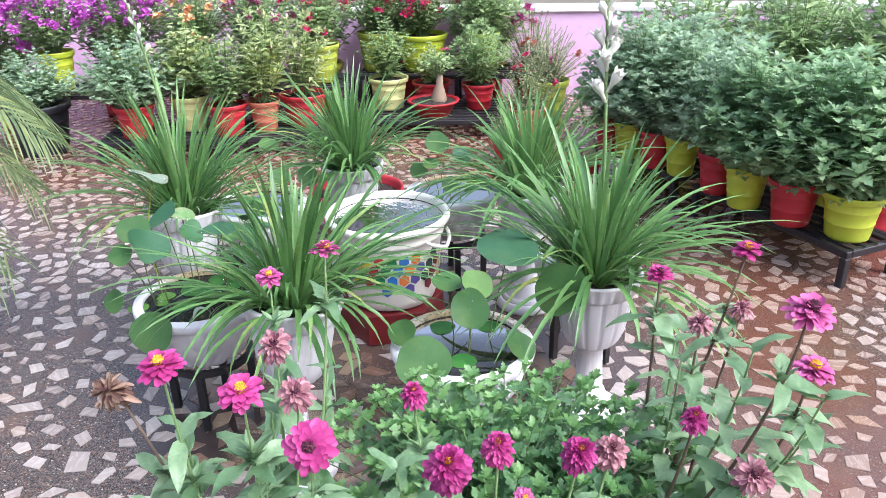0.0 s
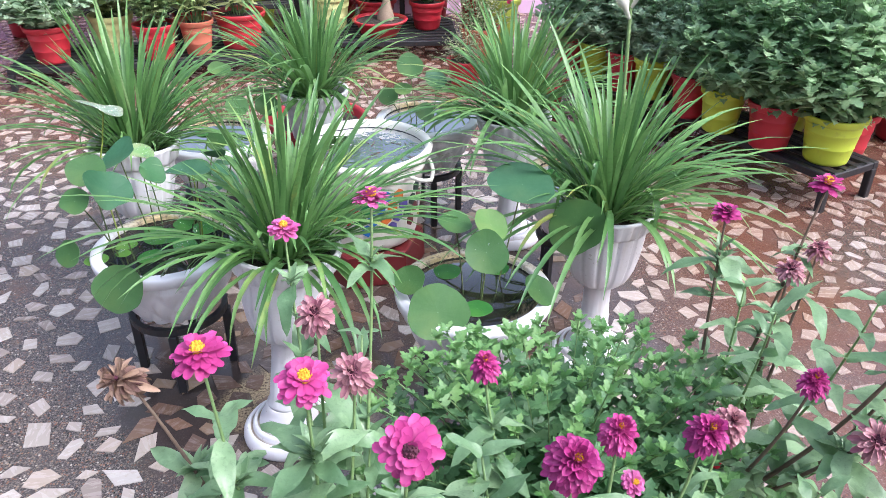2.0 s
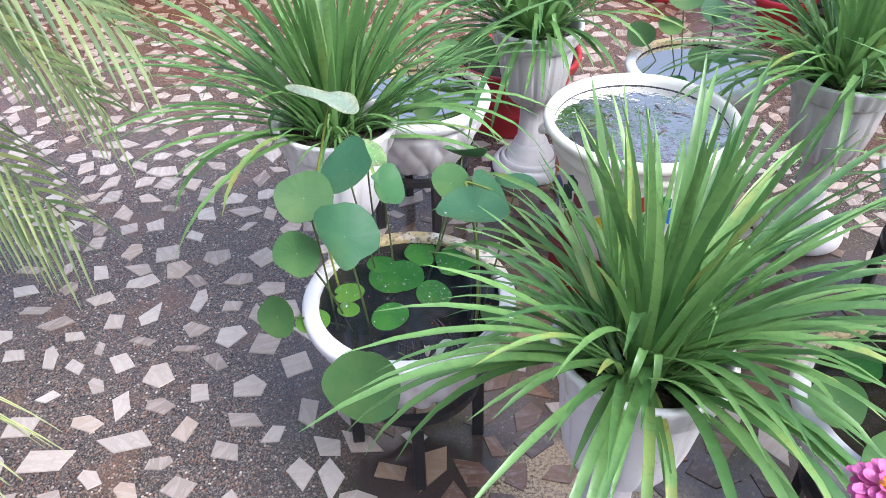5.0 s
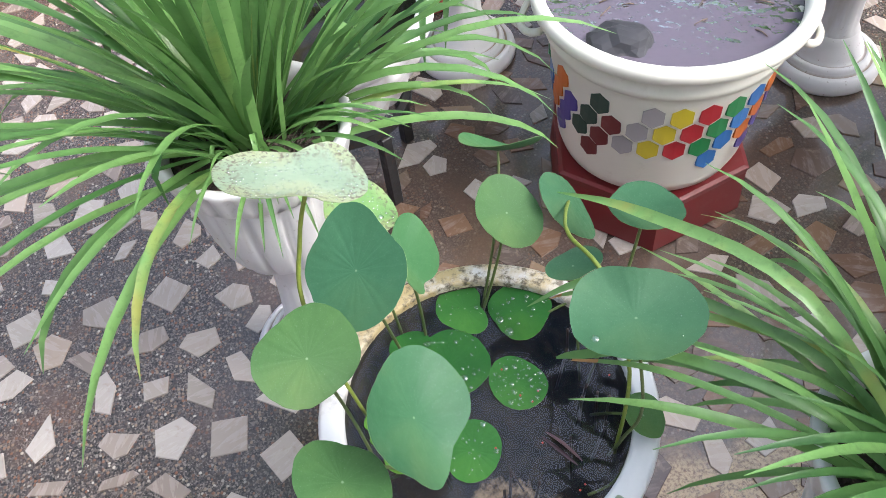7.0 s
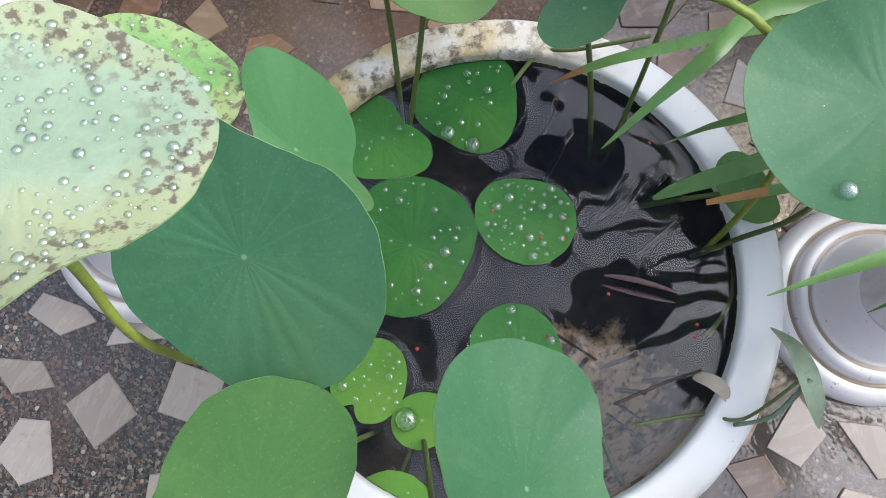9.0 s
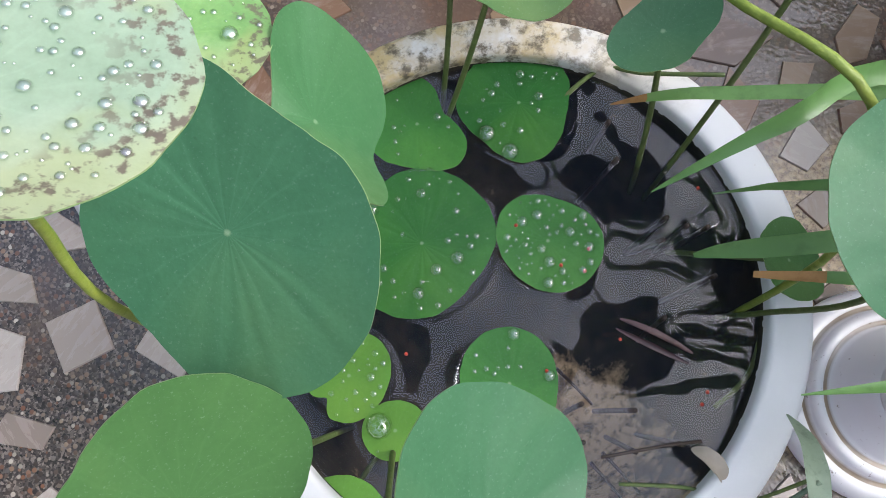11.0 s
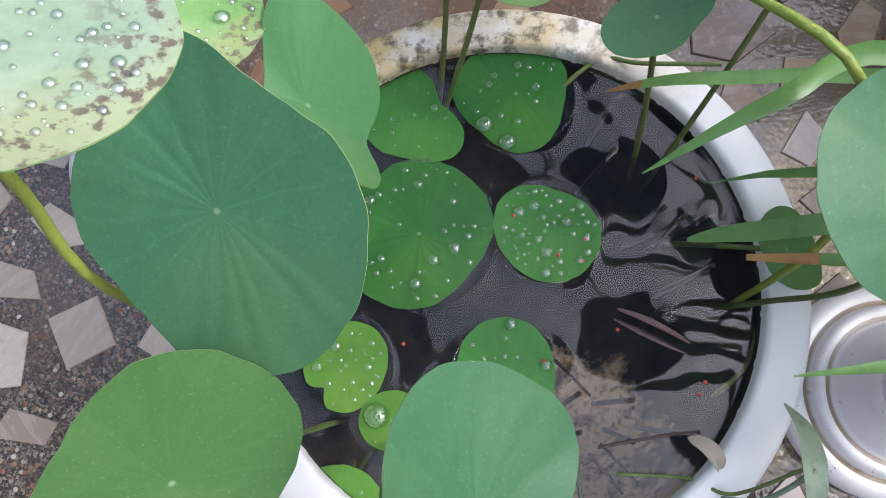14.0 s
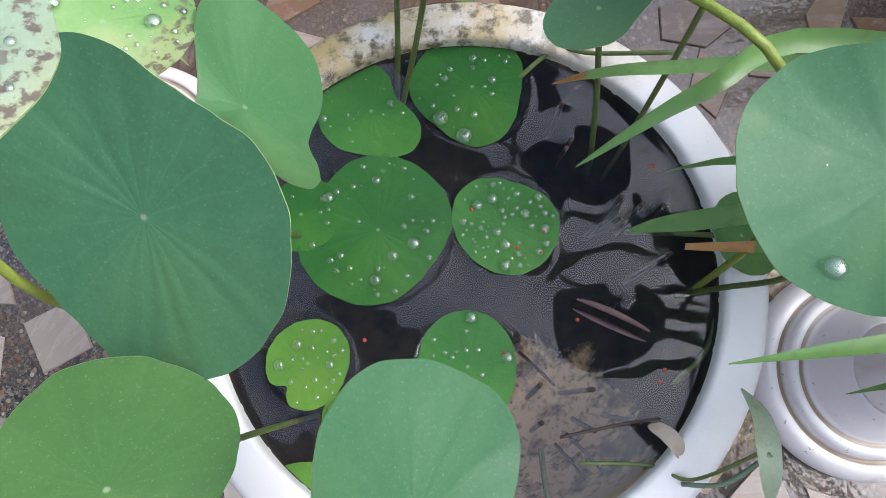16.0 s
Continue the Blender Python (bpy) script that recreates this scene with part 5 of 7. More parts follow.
def tub():
    cx, cy, z0 = 0.009, 2.694, 0.115
    t = thing("fountain_tub", cx, cy, 0, "cream plastic tub with coloured hexagons, full of rippled grey water", "tub")
    t.scale = (0.928, 0.928, 1.02)
    prof = [(0.0, z0), (0.150, z0), (0.166, z0 + 0.008), (0.174, z0 + 0.03), (0.197, 0.345), (0.200, 0.352), (0.205, 0.354), (0.207, 0.366), (0.203, 0.370), (0.207, 0.390), (0.212, 0.398)]
    piece("tub_body", mesh_of("tub_body", *turned(prof, 72), M_TUB), t)
    rim = [(0.208, 0.392), (0.220, 0.394), (0.229, 0.402), (0.231, 0.413), (0.226, 0.421), (0.217, 0.423), (0.209, 0.419), (0.206, 0.41), (0.20, 0.36)]
    piece("rim", mesh_of("rim", *turned(rim, 72), M_TUB), t)
    piece("basin", mesh_of("basin", *turned([(0.2045, 0.40), (0.192, 0.37), (0.165, 0.17), (0.0, 0.16)], 48), M_STONE), t)
    r = 0.2045
    v, f = turned([(r * i / 9 + 1e-4, 0.398) for i in range(10)], 56)
    w = piece("water", mesh_of("water", v, f, M_TUBWATER), t)
    w.visible_shadow = False
    cols = [hex_mat("hexagon_paint_" + nm, c) for nm, c in (
        ("bottle", (0.012, 0.05, 0.035)), ("maroon", (0.16, 0.015, 0.02)), ("silver", (0.40, 0.37, 0.38)), ("yellow", (0.66, 0.52, 0.03)), ("red", (0.45, 0.02, 0.03)),
        ("green", (0.015, 0.22, 0.06)), ("blue", (0.03, 0.17, 0.50)), ("orange", (0.68, 0.17, 0.02)), ("violet", (0.10, 0.07, 0.32)))]
    pitch, hr = 0.0455, 0.0205
    count = 27
    meshes = {}
    for row in range(4):
        z = 0.312 - row * 0.0365
        rr = 0.174 + (0.197 - 0.174) * (z - z0 - 0.03) / (0.345 - z0 - 0.03) + 0.0012
        for k in range(count):
            skip = (k * 5 + row * 3) % 11
            if row == 3 and skip < 7 or row == 0 and skip > 7:
                continue
            a = 2 * math.pi * (k + 0.5 * (row % 2)) / count
            idx = (k + (row + 1) // 2 + 2) % 9
            if (idx, row) not in meshes:
                g = Geo()
                ring = [(0.0012, 0, 0)] + [(0.0012, hr * math.cos(j * math.pi / 3 + math.pi / 6) * 0.97, hr * math.sin(j * math.pi / 3 + math.pi / 6)) for j in range(6)]
                ring = [((p[0] + rr) * math.cos(p[1] / rr) - rr, (p[0] + rr) * math.sin(p[1] / rr), p[2]) for p in ring]
                low = [(p[0] - 0.003, p[1] * 1.02, p[2] * 1.02) for p in ring[1:]]
                g.add(ring + low, [(0, 1 + j, 1 + (j + 1) % 6) for j in range(6)] + [(1 + j, 7 + j, 7 + (j + 1) % 6, 1 + (j + 1) % 6) for j in range(6)])
                meshes[(idx, row)] = g.mesh("hexagon", cols[idx], False)
            piece("hexagon", meshes[(idx, row)], t, Matrix.Rotation(a, 4, "Z") @ Matrix.Translation((rr, 0, z)))
    for a in (-26, 154):
        pts = [(0.205, -0.075, 0.372), (0.236, -0.062, 0.352), (0.248, 0.0, 0.338), (0.236, 0.062, 0.352), (0.205, 0.075, 0.372)]
        fine = curve_points(pts[0], pts[1], pts[2], 6)[:-1] + curve_points(pts[2], pts[3], pts[4], 6)
        piece("handle", mesh_of("handle", *tube(fine, 0.0065, 0.0065, 8), M_TUB), t, pose(0, 0, 0, 0, 0, a))
    base = thing("tub_base", cx, cy, 0, "dark red painted round stand under the tub", "stand")
    piece("drum", mesh_of("drum", *turned([(0.0, 0.0), (0.186, 0.0), (0.192, 0.006), (0.188, 0.06), (0.186, 0.098), (0.188, 0.112), (0.180, 0.1145), (0.0, 0.1147)], 6), M_DKRED, False), base, pose(0, 0, 0, 0, 0, 12))
    piece("top_plate", mesh_of("top_plate", *turned([(0.0, 0.1148), (0.176, 0.1148)], 6), M_DKRED, False), base, pose(0, 0, 0, 0, 0, 12))
    rng = random.Random(4)
    bm = bmesh.new()
    bmesh.ops.create_icosphere(bm, subdivisions=3, radius=1.0)
    for p in bm.verts:
        d = 1 + 0.28 * noise.noise(p.co * 1.6)
        p.co = Vector((p.co.x * 0.050 * d, p.co.y * 0.036 * d, p.co.z * 0.03 * d))
    me = bpy.data.meshes.new("black_stone")
    bm.to_mesh(me)
    bm.free()
    me.materials.append(M_STONE)
    tagged(piece("black_stone", me, None, pose(cx - 0.113, cy - 0.078, 0.402, 0, 0, -30)), "wet black stone at the tub's edge in the water", "stone")
    for i in range(15):
        a, q = rng.uniform(0, 6.28), 0.17 * math.sqrt(rng.random())
        b, l = rng.uniform(0, 6.28), rng.uniform(0.008, 0.022)
        p = Vector((cx + q * math.cos(a), cy + q * math.sin(a), 0.4074))
        d = Vector((math.cos(b), math.sin(b), 0.03)) * l
        tw = piece("floating_twig", mesh_of("floating_twig", *tube([p - d, p + Vector((0.002, 0.001, 0.0006)), p + d], 0.0012, 0.0008, 5), M_TWIG))
        tagged(tw, "short dark twig floating on the tub's water", "twig", "twigs on the tub water")


tub()


# ---------------------------------------------------------------- foliage
def leaf_outline(kind):
    """Half outlines along x (0..1), widths along y; mirrored into a folded leaf."""
    return {
        "lobed": [(0.0, 0.03), (0.18, 0.05), (0.24, 0.26), (0.36, 0.30), (0.40, 0.14), (0.52, 0.36), (0.66, 0.34), (0.68, 0.15), (0.84, 0.17), (1.0, 0.0)],
        "cut": [(0.0, 0.025), (0.16, 0.04), (0.24, 0.20), (0.33, 0.24), (0.37, 0.10), (0.48, 0.28), (0.59, 0.28), (0.63, 0.11), (0.75, 0.19), (0.85, 0.14), (0.88, 0.08), (1.0, 0.0)],
        "ovate": [(0.0, 0.03), (0.2, 0.20), (0.42, 0.27), (0.68, 0.18), (1.0, 0.0)],
        "spear": [(0.0, 0.03), (0.18, 0.125), (0.40, 0.17), (0.68, 0.115), (1.0, 0.0)],
        "lance": [(0.0, 0.02), (0.25, 0.10), (0.55, 0.115), (0.8, 0.06), (1.0, 0.0)],
        "round": [(0.0, 0.05), (0.2, 0.33), (0.5, 0.44), (0.8, 0.31), (1.0, 0.0)],
    }[kind]


def leaf_geo(kind, length, droop=0.25, fold=0.25):
    half = leaf_outline(kind)
    v, f = [], []
    for x, w in half:
        z = -droop * x * x
        v += [(x * length, 0, z * length), (x * length, w * length, (z + fold * w) * length), (x * length, -w * length, (z + fold * w) * length)]
    for i in range(len(half) - 1):
        a, b = 3 * i, 3 * (i + 1)
        if i == len(half) - 2:
            f += [(a, b, a + 1), (a, a + 2, b)]
        else:
            f += [(a, b, b + 1, a + 1), (a, a + 2, b + 2, b)]
    return v, f


def wavy_leaf(rng, length, droop):
    """A pointed leaf with a folded midrib and an uneven, waved margin."""
    v, f = [], []
    n, ph, bow = 8, rng.uniform(0, 6.28), rng.uniform(-0.18, 0.18)
    for i in range(n + 1):
        u = i / n
        w = 0.40 * (u + 0.04) ** 0.55 * (1 - u) ** 0.75 * rng.uniform(0.92, 1.08)
        x, z, y0 = u * (1 - 0.25 * droop * u), -droop * u * u, bow * u * u
        for k, side in ((0, 0.0), (1, 0.55), (2, 1.0), (3, -0.55), (4, -1.0)):
            lift = 0.55 * abs(side) * w - 0.30 * side * side * w + 0.05 * math.sin(9 * u + ph + 2.0 * side) * abs(side) * (w > 0.02)
            v.append((x * length, (y0 + side * w) * length, (z + lift) * length))
    for i in range(n):
        a, b = 5 * i, 5 * (i + 1)
        f += [(a, b, b + 1, a + 1), (a + 1, b + 1, b + 2, a + 2), (a, a + 3, b + 3, b), (a + 3, a + 4, b + 4, b + 3)]
    return v, f


def shoot_foliage(rng, shoots, per, size, kind, rad, z0, leaves, stems, start=0.3, spread=0.5, droop=0.25, lift=0.5, tips=None, base=0.04, stem_r=0.002, shrink=0.45, dome=0.6, young=None):
    """Shoots from the pot's soil out to an uneven dome, each with a spiral of leaves."""
    rx, ry, rz = rad
    for s in range(shoots):
        a = 2.39996 * s + rng.uniform(-0.3, 0.3)
        q = math.sqrt((s + 0.5) / shoots) * spread * 2
        q = min(q, 1.0)
        top = Vector((rx * q * math.cos(a), ry * q * math.sin(a), z0 + rz * (1 - dome * q ** 2.2) * rng.uniform(0.82, 1.12)))
        root = Vector((base * math.cos(a) * rng.random(), base * math.sin(a) * rng.random(), z0 - 0.01))
        mid = Vector((top.x * 0.55, top.y * 0.55, z0 + (top.z - z0) * 0.65))
        pts = curve_points(root, mid, top, 6)
        stems.add(*tube(pts, stem_r, stem_r * 0.55, 4, False))
        for i in range(per):
            u = start + (1 - start) * i / max(1, per - 1)
            k = min(5, int(u * 6))
            p = pts[k].lerp(pts[k + 1], u * 6 - k)
            b = a + 2.4 * i + rng.uniform(-0.4, 0.4)
            up = lift * (0.4 + 0.9 * u) + rng.uniform(-0.25, 0.3)
            l = size * (1 - shrink * max(0, u - 0.6) / 0.4) * rng.uniform(0.7, 1.2)
            m = Matrix.Translation(p) @ Matrix.Rotation(b, 4, "Z") @ Matrix.Rotation(-up, 4, "Y") @ Matrix.Rotation(rng.uniform(-0.5, 0.5), 4, "X")
            v, f = leaf_geo(kind, l, droop)
            (young if young is not None and u > 0.86 else leaves).add(v, f, m)
        for i in range(6):
            l = 0.85 * size * (1 - shrink) * rng.uniform(0.75, 1.1)
            m = Matrix.Translation(top) @ Matrix.Rotation(a + 1.3 * i, 4, "Z") @ Matrix.Rotation(-rng.uniform(0.55, 1.25), 4, "Y")
            v, f = leaf_geo(kind, l, droop)
            (young if young is not None else leaves).add(v, f, m)
        if tips is not None:
            tips.append(top)


def petal_geo(length, width, droop, cup=0.1):
    rows = ((0.0, 0.22), (0.35, 0.6), (0.72, 1.0), (0.93, 0.82), (1.0, 0.35))
    v, f = [], []
    for s, w in rows:
        z = -droop * length * s * s
        v += [(s * length, -w * width / 2, z + cup * w * width), (s * length, 0, z), (s * length, w * width / 2, z + cup * w * width)]
    for i in range(len(rows) - 1):
        for k in range(2):
            q = i * 3 + k
            f.append((q, q + 1, q + 4, q + 3))
    return v, f


def zinnia_head(d, style, seed):
    """Petals and centre of one bloom of diameter d, facing +z."""
    rng = random.Random(seed)
    pet, mid = Geo(), Geo()
    layers = {"single": ((1.0, 17, 0.22, 0.0), (0.92, 16, 0.06, 0.004), (0.74, 13, -0.14, 0.007), (0.50, 8, -0.40, 0.009)),
              "double": ((0.90, 20, 1.25, -0.004), (1.0, 22, 0.75, 0.001), (1.0, 22, 0.40, 0.006), (0.92, 21, 0.12, 0.011), (0.80, 19, -0.12, 0.015), (0.66, 16, -0.35, 0.019), (0.50, 12, -0.62, 0.022), (0.32, 8, -1.0, 0.024)),
              "faded": ((1.0, 20, 0.75, 0.0), (0.95, 20, 0.36, 0.004), (0.82, 18, 0.05, 0.008), (0.58, 14, -0.45, 0.010), (0.40, 8, -0.85, 0.011)),
              "dead": ((0.85, 15, 1.5, -0.004), (0.95, 16, 1.0, 0.001), (1.0, 16, 0.5, 0.006), (0.9, 15, 0.1, 0.010), (0.72, 13, -0.35, 0.014), (0.52, 10, -0.8, 0.017), (0.4, 7, -1.2, 0.018))}[style]
    k = d / 0.06
    for n, (s, count, dr, h) in enumerate(layers):
        for i in range(count):
            a = 2 * math.pi * (i + 0.5 * (n % 2)) / count + rng.uniform(-0.12, 0.12)
            wild = {"dead": 0.75, "faded": 0.42}.get(style, 0.24)
            l = d / 2 * s * rng.uniform(0.80, 1.08)
            v, f = petal_geo(l, d * rng.uniform(0.82, 1.12) * {"dead": 0.16, "faded": 0.135, "double": 0.15}.get(style, 0.185) * (0.75 + 0.25 * s), dr * 0.6 + rng.uniform(-wild, wild) * 0.6, {"dead": 0.6, "faded": 0.45, "double": 0.42}.get(style, 0.20))
            m = Matrix.Translation((0, 0, h * k)) @ Matrix.Rotation(a, 4, "Z") @ Matrix.Rotation(rng.uniform(-wild, wild) - max(0, -dr) * 0.9, 4, "Y")
            pet.add(v, f, m)
    r = d * (0.13 if style in ("single", "faded") else 0.07)
    h = layers[-1][3] * k
    mid.add(*turned([(r * 0.9, h - 0.003), (r, h + 0.001), (r * 0.75, h + 0.006 * k), (0.0001, h + 0.008 * k)], 14))
    for i in range(20):
        a, q = i * 2.4, r * math.sqrt((i + 0.5) / 20)
        mid.add(*turned([(0.0016 * k, 0), (0.0014 * k, 0.0035 * k), (0.0001, 0.0045 * k)], 5), Matrix.Translation((q * math.cos(a), q * math.sin(a), h + 0.006 * k * (1 - (q / r) ** 2))))
    return pet, mid


LOOKS = {
    "gold": ("single", M_MAGENTA, M_GOLD, "bright magenta open bloom with a golden centre"),
    "pink": ("single", M_PINKP, M_GOLD, "pink open bloom with a yellow centre"),
    "pinkdark": ("single", M_PINKP, M_DARKC, "pink bloom with a dark centre"),
    "dark": ("single", M_MAGENTA, M_DARKC, "deep magenta bloom with a dark centre"),
    "double": ("double", M_DEEP, M_GOLD, "full double deep magenta bloom"),
    "doublepink": ("double", M_MAGENTA, M_GOLD, "full double pink bloom"),
    "faded": ("faded", M_FADED, M_DARKC, "faded dusty pink bloom"),
    "fadeddbl": ("double", M_FADED, M_DARKC, "faded full bloom"),
    "dead": ("dead", M_DEAD, M_DARKC, "withered brown seed head"),
}


def zinnia_plant(x, y, seed, blooms, shoots=()):
    t = thing("zinnia_plant", x, y, 0, "potted zinnia with magenta blooms and pointed green leaves", "flower", "zinnias in front of the ring")
    add_pot(t, 0.125, 0.24, M_RED)
    rng = random.Random(seed)
    for i, (px, py, pz, d, look_key, nrm, fork) in enumerate(blooms):
        style, pm, cm, label = LOOKS[look_key]
        top = Vector((px - x, py - y, pz))
        n = Vector(nrm).normalized()
        root = Vector((rng.uniform(-0.05, 0.05), rng.uniform(-0.05, 0.05), 0.2))
        low = Vector((root.x + (top.x - root.x) * fork, root.y + (top.y - root.y) * fork, 0.2 + (pz - 0.2) * 0.62))
        end = top - n * 0.004
        pts = curve_points(root, low, end, 12)
        woody = fork < 0.45 or x > 0.5
        stem = piece("stem", mesh_of("stem", *tube(pts, 0.0045 if woody else 0.0032, 0.0018, 6), M_TWIG if woody else M_STEM), t)
        lv = Geo()
        for j, u in enumerate(sorted(rng.uniform(0.26, 0.86) for _ in range(6))):
            k = min(11, int(u * 12))
            p = pts[k].lerp(pts[k + 1], u * 12 - k)
            b = j * math.pi / 2 + rng.uniform(-0.4, 0.4) + i
            size = rng.uniform(0.060, 0.128) * (1.2 - 0.55 * u)
            for side in (0, math.pi):
                m = Matrix.Translation(p) @ Matrix.Rotation(b + side, 4, "Z") @ Matrix.Rotation(-rng.uniform(-0.15, 0.75), 4, "Y") @ Matrix.Rotation(rng.uniform(-0.4, 0.4), 4, "X")
                if rng.random() < 0.14:
                    continue
                v, f = wavy_leaf(rng, size, rng.uniform(0.1, 0.8))
                lv.add(v, f, m)
                if 0.4 < u < 0.85 and rng.random() < 0.6:
                    for q in range(4):
                        v, f = leaf_geo("spear", size * 0.42, 0.2, 0.4)
                        lv.add(v, f, Matrix.Translation(p + Vector((0, 0, 0.006))) @ Matrix.Rotation(b + side + 1.2 + q * 1.6, 4, "Z") @ Matrix.Rotation(-rng.uniform(0.6, 1.2), 4, "Y"))
        piece("leaves", lv.mesh("leaves", M_ZLEAF), stem)
        pet, mid = zinnia_head(d, style, seed * 31 + i)
        fl = piece("bloom", pet.mesh("bloom", pm), t, frame_of(top, n, rng.uniform(0, 6)), label)
        piece("flower_centre", mid.mesh("flower_centre", cm), fl)
    for i, (px, py, pz) in enumerate(shoots):
        top = Vector((px - x, py - y, pz))
        root = Vector((rng.uniform(-0.05, 0.05), rng.uniform(-0.05, 0.05), 0.2))
        pts = curve_points(root, (top.x * 0.8, top.y * 0.8, 0.2 + (pz - 0.2) * 0.5), top, 10)
        stem = piece("stem", mesh_of("stem", *tube(pts, 0.0031, 0.0016, 6), M_STEM), t)
        lv = Geo()
        for j in range(9):
            u = 0.35 + 0.65 * j / 8
            k = min(9, int(u * 10))
            q = pts[k].lerp(pts[k + 1], u * 10 - k)
            for side in (0, math.pi):
                size = rng.uniform(0.06, 0.10) * (1.1 - 0.5 * u)
                v, f = wavy_leaf(rng, size * rng.uniform(0.8, 1.25), rng.uniform(0.1, 0.75))
                lv.add(v, f, Matrix.Translation(q) @ Matrix.Rotation(j * 1.57 + side + rng.uniform(-0.3, 0.3), 4, "Z") @ Matrix.Rotation(-rng.uniform(0.0, 0.6) - 0.5 * u ** 4, 4, "Y"))
        piece("leaves", lv.mesh("leaves", M_ZLEAF), stem)
    return t


UP = (0.0, -0.12, 1.0)
zinnia_plant(0.02, 1.12, 3, [
    (-0.066, 1.104, 0.831, 0.064, "gold", (-0.05, -0.15, 1.0), 0.8),
    (0.043, 1.094, 0.801, 0.062, "gold", (0.1, -0.32, 0.95), 0.9),
    (0.155, 1.001, 0.791, 0.068, "dark", (0.1, -0.8, 0.55), 0.9),
    (-0.194, 1.198, 0.722, 0.058, "dead", (-0.5, -0.5, 0.7), 0.35),
    (0.031, 1.289, 0.753, 0.060, "faded", (0.0, -0.55, 0.8), 0.9),
    (0.086, 1.194, 0.730, 0.056, "faded", (0.0, -0.55, 0.8), 0.9),
    (-0.044, 1.528, 0.753, 0.054, "pink", (0.0, -0.12, 1.0), 0.85),
    (0.107, 1.358, 0.887, 0.052, "pink", (0.0, 0.30, 1.0), 0.9),
    (-0.01, 1.00, 0.66, 0.058, "gold", (0.0, -0.3, 0.9), 0.8),
], [(-0.08, 1.16, 0.69), (0.05, 1.12, 0.66), (-0.05, 1.03, 0.62), (0.14, 1.07, 0.64), (0.08, 1.41, 0.63), (0.0, 1.32, 0.60), (-0.12, 1.10, 0.60), (0.10, 1.20, 0.60)])
zinnia_plant(0.36, 1.00, 5, [
    (0.321, 1.008, 0.757, 0.060, "double", (0.05, -0.5, 0.85), 0.9),
    (0.382, 1.060, 0.746, 0.044, "doublepink", (0.0, -0.3, 0.93), 0.9),
    (0.487, 1.077, 0.727, 0.048, "double", (0.1, -0.4, 0.9), 0.9),
    (0.537, 1.130, 0.690, 0.050, "fadeddbl", (0.1, -0.45, 0.9), 0.8),
    (0.418, 1.090, 0.640, 0.034, "pink", (0.3, -0.5, 0.7), 0.8),
    (0.253, 1.240, 0.697, 0.042, "doublepink", UP, 0.9),
], [(0.33, 1.04, 0.64), (0.45, 1.00, 0.62), (0.26, 1.02, 0.64), (0.24, 1.12, 0.66), (0.52, 1.05, 0.60), (0.40, 0.95, 0.58), (0.56, 1.14, 0.56)])
zinnia_plant(0.66, 1.42, 9, [
    (0.765, 1.127, 0.915, 0.064, "pinkdark", (0.1, -0.22, 1.0), 0.9),
    (0.829, 1.224, 0.768, 0.062, "pink", (0.15, -0.15, 1.0), 0.9),
    (0.819, 1.528, 0.817, 0.056, "gold", (0.0, 0.0, 1.0), 0.7),
    (0.679, 1.556, 0.755, 0.050, "dark", (0.0, -0.1, 1.0), 0.8),
    (0.658, 1.173, 0.713, 0.038, "doublepink", UP, 0.8),
    (0.737, 1.139, 0.648, 0.058, "faded", (0.0, -0.6, 0.75), 0.6),
    (0.710, 1.379, 0.752, 0.044, "faded", (-0.1, -0.2, 1.0), 0.6),
    (0.810, 1.487, 0.720, 0.046, "faded", (0.0, 0.1, 1.0), 0.5),
], [(0.74, 1.22, 0.80), (0.82, 1.16, 0.76), (0.67, 1.32, 0.72), (0.86, 1.26, 0.64), (0.66, 1.10, 0.60), (0.80, 1.08, 0.62), (0.72, 1.04, 0.60), (0.70, 1.48, 0.66)])


def bush_meshes(seed, shoots, per, size, kind, rad, z0, mat, **kw):
    rng = random.Random(seed)
    lv, st, tips = Geo(), Geo(), []
    shoot_foliage(rng, shoots, per, size, kind, rad, z0, lv, st, tips=tips, **kw)
    return lv.mesh("foliage", mat), st.mesh("stem", M_STEM), tips


def front_chrysanthemum():
    t = thing("chrysanthemum_plant", 0.40, 1.37, 0, "bushy potted chrysanthemum with lobed light green leaves", "plant")
    add_pot(t, 0.15, 0.26, M_BLACK)
    tips = Geo()
    lv, st, _ = bush_meshes(77, 140, 18, 0.056, "cut", (0.37, 0.29, 0.365), 0.235, M_CHRYSLITE, start=0.16, lift=0.75, dome=0.42, shrink=0.5, young=tips)
    piece("young_leaves", tips.mesh("young_leaves", M_CHRYSTIP), t, None, "light green shoot tips")["kind"] = "stuff"
    piece("foliage", lv, t)["kind"] = "stuff"
    piece("stem", st, t)


front_chrysanthemum()


